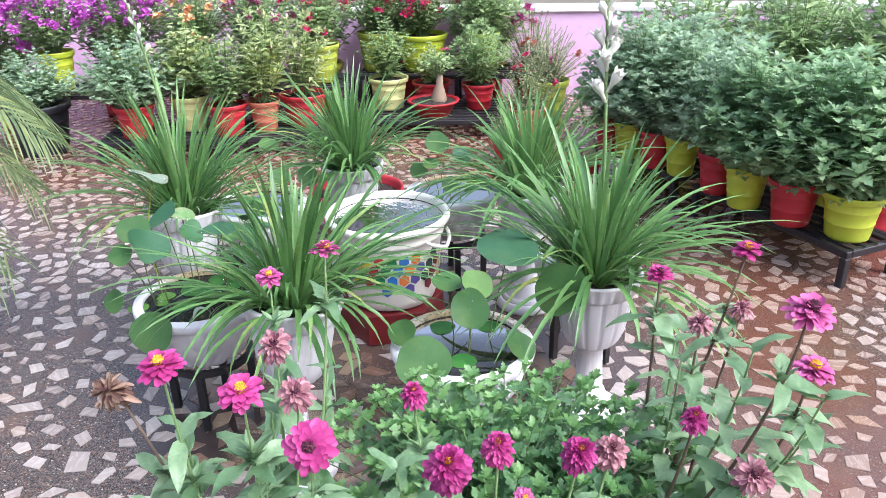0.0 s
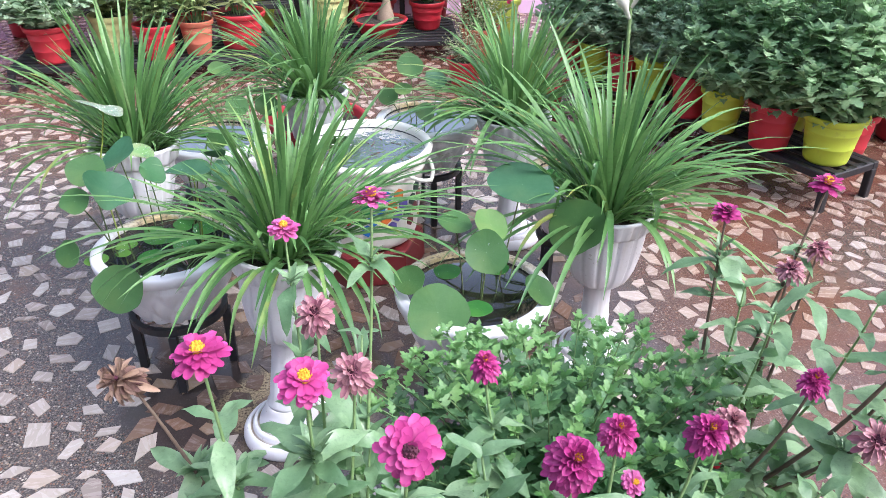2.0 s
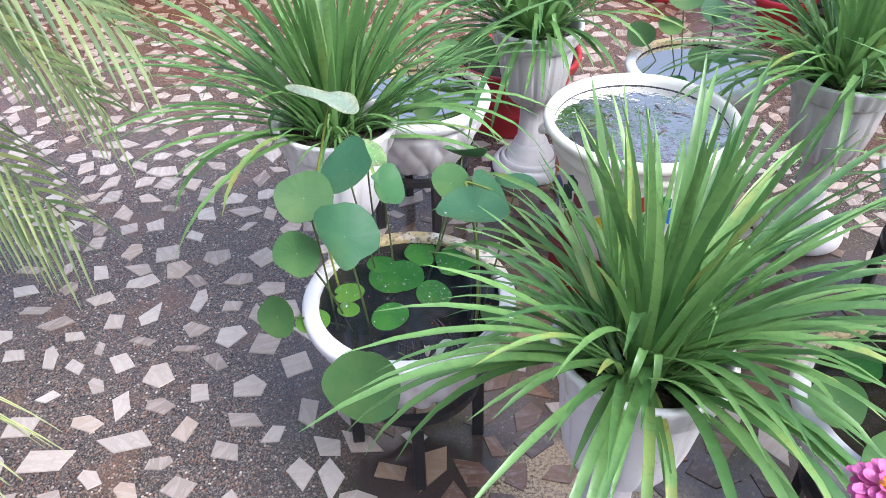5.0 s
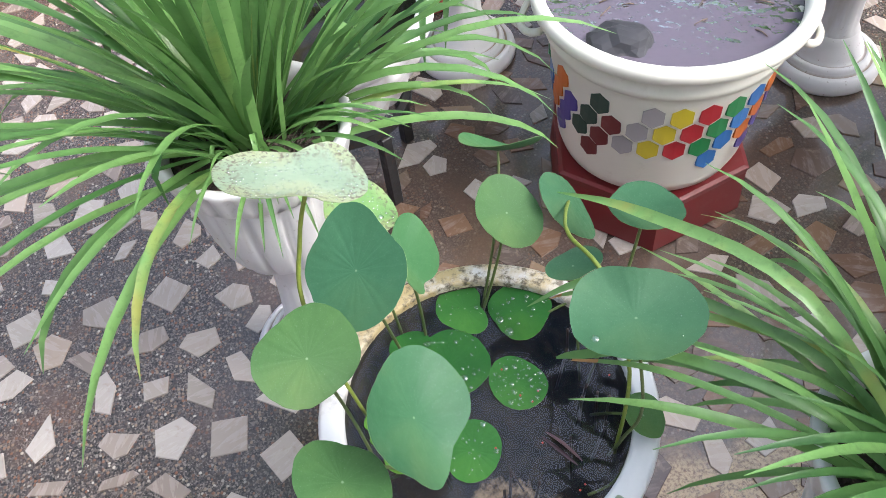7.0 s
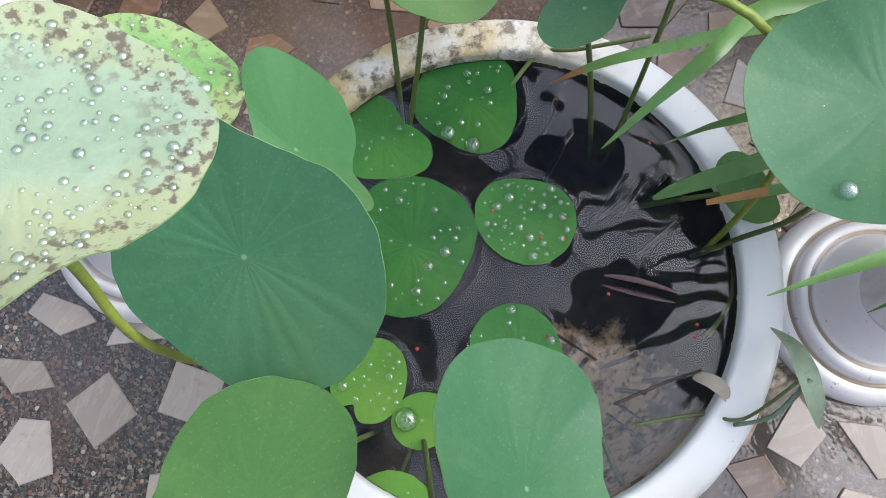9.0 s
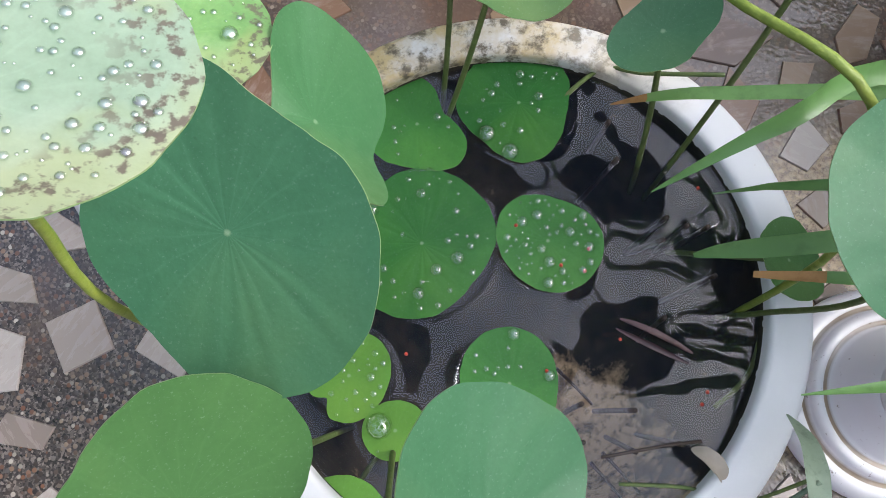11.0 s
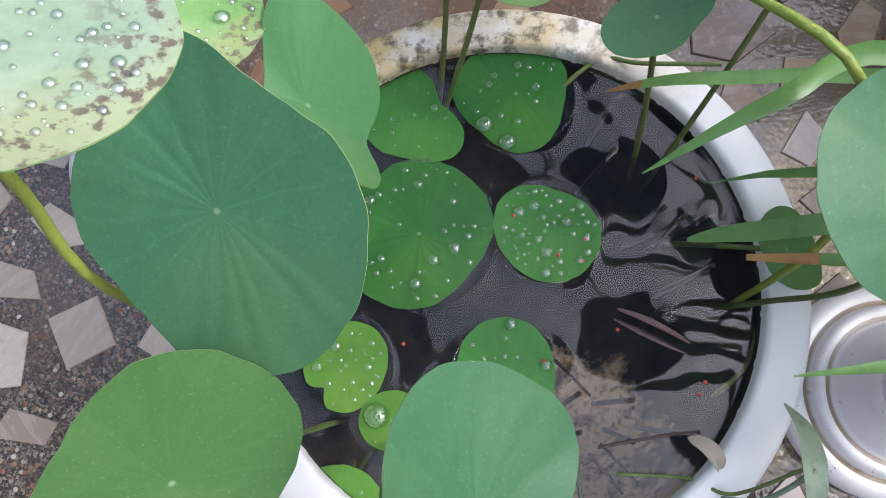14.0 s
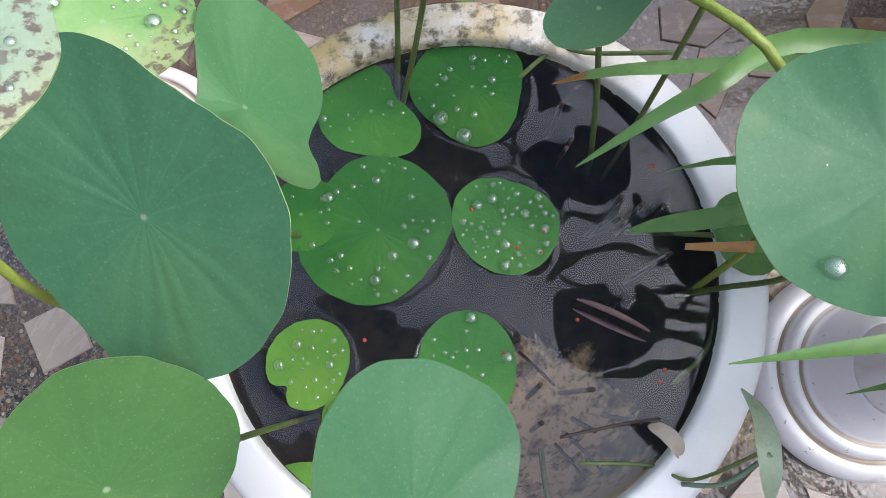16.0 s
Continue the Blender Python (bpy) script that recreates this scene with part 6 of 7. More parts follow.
# ---------------------------------------------------------------- benches and the plants along the edges
def bench(name, x, y, turn, length, depth, h, label):
    """An iron bench: angle frame, slats and splayed legs."""
    t = thing(name, x, y, 0, label, "plant bench", "iron benches", turn)
    g = Geo()
    for yy in (0.0, depth - 0.03):
        g.add(*box(0, yy, h - 0.03, length, yy + 0.03, h, 0.003))
    for xx in (0.0, length - 0.03):
        g.add(*box(xx, 0.031, h - 0.031, xx + 0.03, depth - 0.031, h - 0.001, 0.003))
    piece("bench_frame", g.mesh("bench_frame", M_IRON, False), t)
    n = max(2, int(depth / 0.07))
    for i in range(n):
        yy = 0.04 + (depth - 0.11) * i / max(1, n - 1)
        piece("slat", Geo().add(*box(0.005, yy, h - 0.012, length - 0.005, yy + 0.032, h + 0.003, 0.002)).mesh("slat", M_IRON, False), t)
    legs = max(2, int(length / 0.7) + 1)
    for i in range(legs):
        xx = 0.0 + (length - 0.03) * i / (legs - 1)
        for yy in (0.0, depth - 0.03):
            piece("leg", Geo().add(*box(xx, yy, 0.0, xx + 0.03, yy + 0.03, h - 0.031, 0.003)).mesh("leg", M_IRON, False), t)
    return t


# the right-hand bench runs away from the camera; its left edge from (1.69, 3.02) to (1.32, 3.73)
bench("plant_bench", 1.70, 2.99, 117.5, 0.86, 0.30, 0.155, "low black iron bench carrying potted chrysanthemums").scale = (1, -1, 1)
bench("plant_bench", 1.24, 3.86, 118.0, 0.70, 0.30, 0.155, "low black iron bench carrying potted chrysanthemums").scale = (1, -1, 1)
bench("plant_bench", -1.98, 4.52, 9.0, 1.40, 0.45, 0.125, "low black iron bench carrying red and yellow pots")
bench("plant_bench", -0.50, 5.02, 2.0, 0.95, 0.60, 0.125, "low black iron bench carrying red and yellow pots")
bench("plant_bench", -2.75, 4.98, 8.0, 2.20, 0.45, 0.295, "tall black iron bench behind the front row of pots")
bench("plant_bench", -0.60, 5.62, 0.0, 1.40, 0.45, 0.295, "tall black iron bench behind the front row of pots")

CHRYS = [bush_meshes(200 + i, 70, 18, 0.082, "cut", (0.25, 0.25, 0.47), 0.0, M_CHRYS, start=0.10, lift=0.22, dome=0.78, shrink=0.2, stem_r=0.0017) for i in range(3)]
CHRYSG = [bush_meshes(230 + i, 84, 20, 0.060, "cut", (0.25, 0.25, 0.52), 0.0, M_GREY, start=0.10, lift=0.35, dome=0.75, shrink=0.15, stem_r=0.0015) for i in range(2)]


def potted(name, x, y, z, r, h, mat, bush, label, group="", turn=0.0, scale=1.0, style="plain", blossoms=None):
    t = thing(name, x, y, z, label, "potted plant", group, turn)
    add_pot(t, r, h, mat, style)
    lv, st, tips = bush
    m = pose(0, 0, 0.9 * h) @ Matrix.Diagonal((scale, scale, scale, 1))
    piece("foliage", lv, t, m)["kind"] = "stuff"
    piece("stem", st, t, m)["kind"] = "stuff"
    if blossoms:
        fm, count, d, seed = blossoms
        rng = random.Random(seed)
        picks = rng.sample(tips, min(count, len(tips)))
        for p in picks:
            g = Geo()
            for k in range(3):
                o = Vector((rng.uniform(-d, d), rng.uniform(-d, d), rng.uniform(-d, d) * 0.6)) * 0.7
                for j in range(9):
                    a = j * 2.4
                    v, f = petal_geo(d * rng.uniform(0.6, 1.0), d * 0.55, rng.uniform(-0.2, 0.5), 0.25)
                    g.add(v, f, Matrix.Translation(o) @ Matrix.Rotation(a, 4, "Z") @ Matrix.Rotation(-rng.uniform(-0.4, 1.3), 4, "Y"))
            piece("blossom", g.mesh("blossom", fm), t, m @ Matrix.Translation(p))
    return t


right_row = [
    (1.755, 3.145, 0.115, M_YEL, CHRYS[0], 1.06), (1.585, 3.285, 0.103, M_RED, CHRYS[1], 0.98), (1.450, 3.470, 0.095, M_YEL, CHRYS[2], 0.98), (1.375, 3.650, 0.090, M_RED, CHRYSG[0], 0.9),
    (2.02, 3.48, 0.11, M_RED, CHRYS[1], 1.0), (1.86, 3.72, 0.11, M_YEL, CHRYS[2], 1.1),
    (1.270, 3.900, 0.085, M_YEL, CHRYSG[1], 0.9), (1.165, 4.020, 0.085, M_RED, CHRYSG[0], 1.0), (1.065, 4.180, 0.085, M_YEL, CHRYSG[1], 1.0), (0.985, 4.320, 0.085, M_RED, CHRYS[0], 0.8),
    (1.50, 4.10, 0.1, M_RED, CHRYSG[0], 1.15), (1.38, 4.42, 0.1, M_YEL, CHRYSG[1], 1.15),
]
for i, (px, py, r, mt, bs, sc) in enumerate(right_row):
    on = 0.158 if i not in (4, 5, 10, 11) else 0.0
    hh = 0.19 if on else 0.24
    hue = "yellow" if mt is M_YEL else "red"
    potted("potted_chrysanthemum", px, py, on, r, hh, mt, bs, "dense green chrysanthemum in a " + hue + (" plastic pot on the iron bench" if on else " plastic pot on the floor"), "chrysanthemums on the right bench", 57 * i, sc)

OVATE = [bush_meshes(300 + i, 60, 13, 0.06, "ovate", (0.25, 0.22, 0.46), 0.0, M_OVATE, start=0.2, lift=0.3, dome=0.5) for i in range(2)]
VARIEG = bush_meshes(310, 50, 13, 0.048, "round", (0.20, 0.19, 0.36), 0.0, M_VARIEG, start=0.15, lift=0.3, dome=0.6)
CROTON = bush_meshes(312, 30, 13, 0.085, "lance", (0.17, 0.16, 0.40), 0.0, M_VARIEG, start=0.2, lift=0.4, dome=0.5)
SMALL = bush_meshes(314, 90, 16, 0.040, "round", (0.27, 0.24, 0.30), 0.0, M_GREY, start=0.12, lift=0.3, dome=0.7)
THIN = bush_meshes(316, 60, 15, 0.022, "ovate", (0.20, 0.20, 0.26), 0.0, M_PALE, start=0.15, lift=0.3, dome=0.75)
LANCE = [bush_meshes(320 + i, 80, 18, 0.105, "lance", (0.40, 0.36, 0.64), 0.0, M_OVATE, start=0.2, lift=0.25, dome=0.55, shrink=0.25, stem_r=0.0026) for i in range(2)]
BOUG = [bush_meshes(330 + i, 66, 13, 0.055, "ovate", (0.30, 0.26, 0.42), 0.0, M_OVATE, start=0.25, lift=0.2, dome=0.5, stem_r=0.003) for i in range(2)]

G1, G2 = "pots of the back row", "pots of the raised row"
back = [
    ("potted_shrub", -1.78, 4.66, 0.128, 0.118, 0.20, M_RED, SMALL, "small-leaved green shrub spilling from a red pot", G1, 1.35, "plain", None),
    ("potted_shrub", -1.50, 4.84, 0.128, 0.118, 0.215, M_PALEYEL, VARIEG, "yellow-green leafy shrub in a pale yellow pot", G1, 1.25, "plain", (M_PEACH, 4, 0.014, 2)),
    ("potted_shrub", -1.23, 4.72, 0.128, 0.115, 0.19, M_RED, OVATE[0], "sparse shrub in a red plastic pot", G1, 0.85, "plain", None),
    ("potted_shrub", -1.03, 4.80, 0.128, 0.095, 0.19, M_TERRA, CROTON, "narrow yellow-leaved shrub in a terracotta pot", G1, 1.3, "plain", (M_PINKP, 3, 0.014, 4)),
    ("potted_shrub", -0.82, 4.95, 0.128, 0.145, 0.20, M_RED, CROTON, "leafy shrub in a wide red plastic pot", G1, 1.25, "plain", (M_CRIMSON, 3, 0.02, 5)),
    ("potted_shrub", -0.34, 5.36, 0.128, 0.130, 0.21, M_PALEYEL, OVATE[1], "thin shrub in a pale lime pot", G1, 0.8, "plain", None),
    ("potted_shrub", -0.06, 5.46, 0.128, 0.130, 0.16, M_RED, VARIEG, "small shrub in a red pot with a pale rim", G1, 0.7, "plain", None),
    ("potted_shrub", 0.26, 5.35, 0.128, 0.11, 0.17, M_RED, LANCE[0], "lance-leaved shrub in a red pot", G1, 0.6, "plain", None),
    ("potted_bush", -2.46, 4.78, 0.0, 0.200, 0.31, M_BLACK, SMALL, "leafy bush in a large black plastic tub", G1, 1.1, "plain", None),
    ("potted_bougainvillea", -2.52, 5.22, 0.298, 0.118, 0.25, M_YEL, BOUG[0], "bougainvillea with crimson and purple bracts in a yellow pot", G2, 1.0, "plain", (M_PURPLE, 40, 0.042, 8)),
    ("potted_bougainvillea", -2.05, 5.32, 0.298, 0.118, 0.25, M_OLIVE, BOUG[1], "bougainvillea with purple bracts in an olive pot", G2, 1.0, "plain", (M_PURPLE, 36, 0.042, 9)),
    ("potted_bougainvillea", -1.60, 5.36, 0.298, 0.128, 0.25, M_OLIVE, BOUG[0], "bougainvillea with peach bracts in an olive pot", G2, 0.95, "fluted", (M_PEACH, 16, 0.042, 10)),
    ("potted_rose", -1.17, 5.34, 0.298, 0.138, 0.25, M_OLIVE, OVATE[1], "rose bush with pink flowers in an olive fluted pot", G2, 1.0, "fluted", (M_PINKP, 14, 0.036, 11)),
    ("potted_rose", -0.80, 5.42, 0.298, 0.128, 0.25, M_OLIVE, OVATE[0], "rose bush with crimson flowers in an olive fluted pot", G2, 1.0, "fluted", (M_CRIMSON, 14, 0.036, 12)),
    ("potted_rose", -0.47, 5.80, 0.298, 0.138, 0.27, M_OLIVE, BOUG[1], "leafy bush with crimson flowers in an olive fluted pot", G2, 0.95, "fluted", (M_CRIMSON, 14, 0.04, 13)),
    ("potted_bougainvillea", -0.15, 5.80, 0.298, 0.175, 0.255, M_YEL, BOUG[0], "bougainvillea with crimson bracts in a yellow fluted pot", G2, 0.95, "fluted", (M_CRIMSON, 26, 0.042, 14)),
    ("potted_shrub", 0.28, 5.80, 0.298, 0.115, 0.26, M_YEL, LANCE[1], "lance-leaved shrub in a yellow pot", G2, 0.7, "plain", None),
    ("potted_shrub", 0.57, 5.10, 0.0, 0.12, 0.20, M_TERRA, THIN, "sparse pale shrub in a terracotta pot", G1, 1.2, "plain", (M_CRIMSON, 3, 0.02, 15)),
    ("potted_shrub", 0.72, 5.45, 0.0, 0.14, 0.30, M_OLIVE, THIN, "sparse pale shrub in an olive pot", G1, 1.4, "plain", (M_TERRA, 4, 0.02, 16)),
    ("potted_shrub", 0.45, 4.55, 0.0, 0.10, 0.16, M_RED, THIN, "sparse pale shrub in a red pot", G1, 0.8, "plain", None),
    ("potted_shrub", -1.85, 5.72, 0.0, 0.15, 0.34, M_OLIVE, LANCE[1], "leafy shrub in an olive pot against the wall", "shrubs along the wall", 0.85, "plain", (M_PURPLE, 14, 0.04, 30)),
    ("potted_shrub", -1.35, 5.85, 0.0, 0.15, 0.34, M_RED, OVATE[0], "leafy shrub in a red pot against the wall", "shrubs along the wall", 1.25, "plain", (M_PINKP, 8, 0.035, 31)),
    ("potted_shrub", -0.90, 5.90, 0.0, 0.15, 0.34, M_OLIVE, OVATE[1], "leafy shrub in an olive pot against the wall", "shrubs along the wall", 1.25, "plain", (M_CRIMSON, 8, 0.035, 32)),
    ("potted_shrub", -2.40, 5.75, 0.0, 0.15, 0.34, M_RED, OVATE[1], "leafy shrub in a red pot against the wall", "shrubs along the wall", 1.3, "plain", (M_PURPLE, 20, 0.045, 33)),
    ("potted_shrub", -3.00, 5.40, 0.0, 0.15, 0.34, M_YEL, BOUG[0], "bougainvillea in a yellow pot against the wall", "shrubs along the wall", 1.4, "plain", (M_PURPLE, 30, 0.045, 34)),
    ("potted_shrub", 0.30, 6.05, 0.0, 0.15, 0.34, M_RED, LANCE[0], "lance-leaved shrub in a red pot against the wall", "shrubs along the wall", 0.9, "plain", None),
    ("potted_shrub", -0.35, 6.08, 0.0, 0.15, 0.34, M_RED, OVATE[0], "leafy shrub in a red pot against the wall", "shrubs along the wall", 1.35, "plain", (M_CRIMSON, 8, 0.04, 35)),
    ("potted_shrub", 0.62, 5.85, 0.0, 0.14, 0.30, M_RED, THIN, "sparse pale shrub in a red pot", "shrubs along the wall", 1.6, "plain", (M_PINKP, 6, 0.03, 36)),
    ("potted_shrub", 1.30, 4.85, 0.0, 0.14, 0.28, M_YEL, OVATE[1], "leafy shrub in a yellow pot", "shrubs along the wall", 1.2, "plain", None),
    ("potted_oleander", 1.55, 5.00, 0.0, 0.16, 0.28, M_RED, LANCE[0], "tall oleander with white flowers in a red pot", "oleanders by the wall", 1.05, "plain", (M_CREAM, 5, 0.03, 17)),
    ("potted_oleander", 2.05, 4.70, 0.0, 0.16, 0.28, M_RED, LANCE[1], "tall oleander with white flowers in a red pot", "oleanders by the wall", 1.1, "plain", (M_CREAM, 5, 0.03, 18)),
    ("potted_oleander", 2.50, 4.40, 0.0, 0.16, 0.28, M_YEL, LANCE[0], "tall oleander in a yellow pot", "oleanders by the wall", 1.15, "plain", (M_CREAM, 4, 0.03, 19)),
    ("potted_oleander", 2.85, 4.95, 0.0, 0.16, 0.28, M_RED, LANCE[1], "tall oleander in a red pot", "oleanders by the wall", 1.2, "plain", None),
    ("potted_oleander", 2.25, 5.35, 0.0, 0.16, 0.28, M_RED, LANCE[0], "tall oleander in a red pot", "oleanders by the wall", 1.1, "plain", None),
    ("potted_oleander", 2.45, 3.75, 0.0, 0.16, 0.28, M_RED, LANCE[1], "tall oleander in a red pot", "oleanders by the wall", 0.9, "plain", None),
]
for i, (nm, px, py, pz, r, h, mt, bs, label, grp, sc, style, bl) in enumerate(back):
    potted(nm, px, py, pz, r, h, mt, bs, label, grp, 71 * i, sc, style, bl)


def adenium(x, y, z, r, h, label, s=1.0):
    """A desert rose: swollen caudex and a few leafy arms in a shallow red bowl."""
    t = thing("desert_rose", x, y, z, label, "potted plant", "desert roses in red bowls")
    prof = [(0.0, 0.0), (0.62 * r, 0.0), (0.66 * r, 0.008), (0.90 * r, 0.82 * h), (1.0 * r, 0.84 * h), (1.03 * r, 0.97 * h), (0.99 * r, h), (0.92 * r, 0.97 * h), (0.88 * r, 0.85 * h)]
    piece("pot", mesh_of("pot", *turned(prof, 40), M_RED), t)
    add_soil(t, 0.9 * r, 0.88 * h)
    stem_m = leaf_mat("caudex_bark", (0.24, 0.17, 0.11), (0.36, 0.28, 0.20), 0.7, 0.0)
    piece("caudex", mesh_of("caudex", *turned([(0.05 * s, 0.85 * h), (0.052 * s, 0.9 * h + 0.02), (0.040 * s, 0.9 * h + 0.06 * s), (0.024 * s, 0.9 * h + 0.11 * s), (0.018 * s, 0.9 * h + 0.17 * s), (0.0, 0.9 * h + 0.175 * s)], 20), stem_m), t, pose(0.03, 0, 0, 6, 4, 0))
    lv, st, tips = bush_meshes(int(x * 100) + 900, 12, 9, 0.05, "ovate", (0.14, 0.14, 0.16), 0.0, M_OVATE, start=0.5, lift=0.4)
    m = pose(0.03, 0, 0.9 * h + 0.16 * s)
    piece("foliage", lv, t, m)
    piece("stem", st, t, m)
    g = Geo()
    for j in range(10):
        v, f = petal_geo(0.03, 0.02, 0.2, 0.3)
        g.add(v, f, Matrix.Rotation(j * 2.4, 4, "Z") @ Matrix.Rotation(-0.4, 4, "Y"))
    piece("blossom", g.mesh("blossom", M_CRIMSON), t, m @ Matrix.Translation(tips[3]))


adenium(-0.03, 5.19, 0.128, 0.165, 0.10, "desert rose with a swollen trunk in a shallow red bowl")
adenium(0.815, 4.13, 0.0, 0.115, 0.17, "desert rose with a pink flower in a round red pot", 0.8)


def red_planter():
    t = thing("red_planter", -0.235, 3.46, 0, "round red pot with bare soil behind the urns", "planter")
    add_pot(t, 0.20, 0.24, M_RED, "plain", 0.0, 0.86)


red_planter()


# ---------------------------------------------------------------- the palm at the left
def palm():
    x0, y0 = -2.03, 2.26
    t = thing("areca_palm", x0, y0, 0, "areca palm with long drooping yellow-green fronds", "palm")
    add_pot(t, 0.2, 0.32, M_BLACK)
    rng = random.Random(12)
    plan = [  # azimuth, reach, height of the arch, height of the tip
        (-3, 1.20, 1.00, 0.82), (2, 0.94, 0.95, 0.42), (8, 1.02, 1.00, 0.60), (14, 1.06, 1.05, 0.72), (5, 0.86, 0.75, 0.34), (20, 0.95, 0.95, 0.55),
        (28, 1.02, 1.08, 0.72), (38, 1.00, 1.20, 0.66), (95, 0.9, 1.2, 0.8), (150, 0.8, 1.2, 0.8), (215, 0.8, 1.2, 0.8), (270, 0.7, 1.1, 0.7), (64, 0.85, 0.95, 0.4),
    ]
    for i, (az, reach, high, tip) in enumerate(plan):
        a = radians(az)
        d = Vector((math.cos(a), math.sin(a), 0))
        root = d * 0.03 + Vector((0, 0, 0.28))
        pts = curve_points(root, d * reach * 0.42 + Vector((0, 0, high * 1.45)), d * reach + Vector((0, 0, tip)), 22)
        fr = piece("frond", mesh_of("frond", *tube(pts, 0.008, 0.0018, 5), M_PETIOLE), t)
        lv = Geo()
        for k in range(7, 22):
            for h in (0.0, 0.33, 0.67):
                p = pts[k].lerp(pts[k + 1], h) if k < 22 else pts[k]
                way = (pts[k + 1] - pts[k]).normalized()
                u = (k + h - 7) / 15
                ln = 0.27 * (0.55 + 0.9 * u * (1 - u) * 2) * rng.uniform(0.85, 1.1)
                side = way.cross(Vector((0, 0, 1))).normalized()
                for sgn in (-1, 1):
                    out = (side * sgn * 0.75 + way * 0.95 + Vector((0, 0, 0.12))).normalized()
                    v, f = [], []
                    q = p.copy()
                    n = 6
                    for j in range(n + 1):
                        s = j / n
                        w = 0.0100 * (1 - s) ** 0.6 * min(1, 0.4 + 3 * s)
                        dirn = (out + Vector((0, 0, -1.35)) * s ** 1.3).normalized()
                        cross = dirn.cross(way).normalized()
                        v += [q - way * w, q + cross * w * 0.35, q + way * w]
                        q = q + dirn * ln / n
                    for j in range(n):
                        for c in range(2):
                            f.append((3 * j + c, 3 * j + c + 1, 3 * j + c + 4, 3 * j + c + 3))
                    lv.add(v, f)
        piece("leaflet_fringe", lv.mesh("leaflet_fringe", M_PALM), fr)["kind"] = "stuff"


palm()


def spider_plant(x, y):
    """Long arching blades, green with cream margins, in a pot at the foot of the palm."""
    t = thing("spider_plant", x, y, 0, "spider plant with cream-edged arching blades in a black pot", "potted plant")
    add_pot(t, 0.11, 0.19, M_BLACK)
    rng = random.Random(61)
    for i in range(32):
        a = rng.uniform(0, 6.28) if i > 20 else rng.uniform(-0.9, 0.5)
        reach, high = rng.uniform(0.17, 0.31), rng.uniform(0.10, 0.26)
        d = Vector((math.cos(a), math.sin(a), 0))
        root = d * rng.uniform(0.0, 0.04) + Vector((0, 0, 0.17))
        pts = curve_points(root, d * reach * 0.5 + Vector((0, 0, 0.19 + high * 1.6)), d * reach + Vector((0, 0, 0.17 + rng.uniform(-0.12, 0.06))), 10)
        w = rng.uniform(0.010, 0.016)
        blade = piece("blade", mesh_of("blade", *ribbon(pts, (w * 0.6, w, w, w * 0.7, 0.0006)), M_BLADE), t)
        for s in (-1, 1):
            edge = []
            for k, q in enumerate(pts):
                way = (pts[min(k + 1, 10)] - pts[max(k - 1, 0)]).normalized()
                side = way.cross(Vector((0, 0, 1))).normalized()
                wk = w * (0.6 + 0.4 * min(1, k / 2.5)) * (1 if k < 6 else max(0.1, (10 - k) / 4.5)) * 0.5
                edge.append(q + side * s * wk + side.cross(way) * (0.36 * wk))
            piece("cream_margin", mesh_of("cream_margin", *ribbon([q + Vector((0, 0, 0.0008)) for q in edge], (w * 0.3, w * 0.5, w * 0.46, w * 0.3, 0.0004)), M_CREAMEDGE), blade)


spider_plant(-1.37, 1.92)


# ---------------------------------------------------------------- marble chips set in the floor
def chip_shape(rng, size):
    """An angular, four- or five-sided chip with a worn edge."""
    n = 5 if rng.random() < 0.35 else 4
    long = rng.uniform(1.0, 2.0)
    turn = rng.uniform(0, 6.28)
    ring = []
    for k in range(n):
        a = 2 * math.pi * (k + rng.uniform(-0.27, 0.27)) / n
        r = size * rng.uniform(0.78, 1.12)
        px, py = r * math.cos(a) * long ** 0.5, r * math.sin(a) / long ** 0.5
        ring.append((px * math.cos(turn) - py * math.sin(turn), px * math.sin(turn) + py * math.cos(turn)))
    return ring


def chip_solid(ring):
    n = len(ring)
    v = [(x * 0.965, y * 0.965, 0.0026) for x, y in ring] + [(x, y, 0.0012) for x, y in ring] + [(x, y, -0.002) for x, y in ring]
    f = [tuple(range(n))]
    for lay in (0, n):
        f += [(lay + k, lay + n + k, lay + n + (k + 1) % n, lay + (k + 1) % n) for k in range(n)]
    return v, f


def outline(me, x, y, turn, s):
    n = len(me.polygons[0].vertices)
    c, d = math.cos(radians(turn)) * s, math.sin(radians(turn)) * s
    return [(x + me.vertices[n + k].co.x * c - me.vertices[n + k].co.y * d, y + me.vertices[n + k].co.x * d + me.vertices[n + k].co.y * c) for k in range(n)]


def apart(a, b, gap=0.004):
    """Whether two convex outlines keep the gap along some edge's normal."""
    for p in (a, b):
        for k in range(len(p)):
            ex, ey = p[(k + 1) % len(p)][0] - p[k][0], p[(k + 1) % len(p)][1] - p[k][1]
            l = math.hypot(ex, ey) or 1.0
            nx, ny = ey / l, -ex / l
            qa, qb = [x * nx + y * ny for x, y in a], [x * nx + y * ny for x, y in b]
            if min(qa) - max(qb) > gap or min(qb) - max(qa) > gap:
                return True
    return False


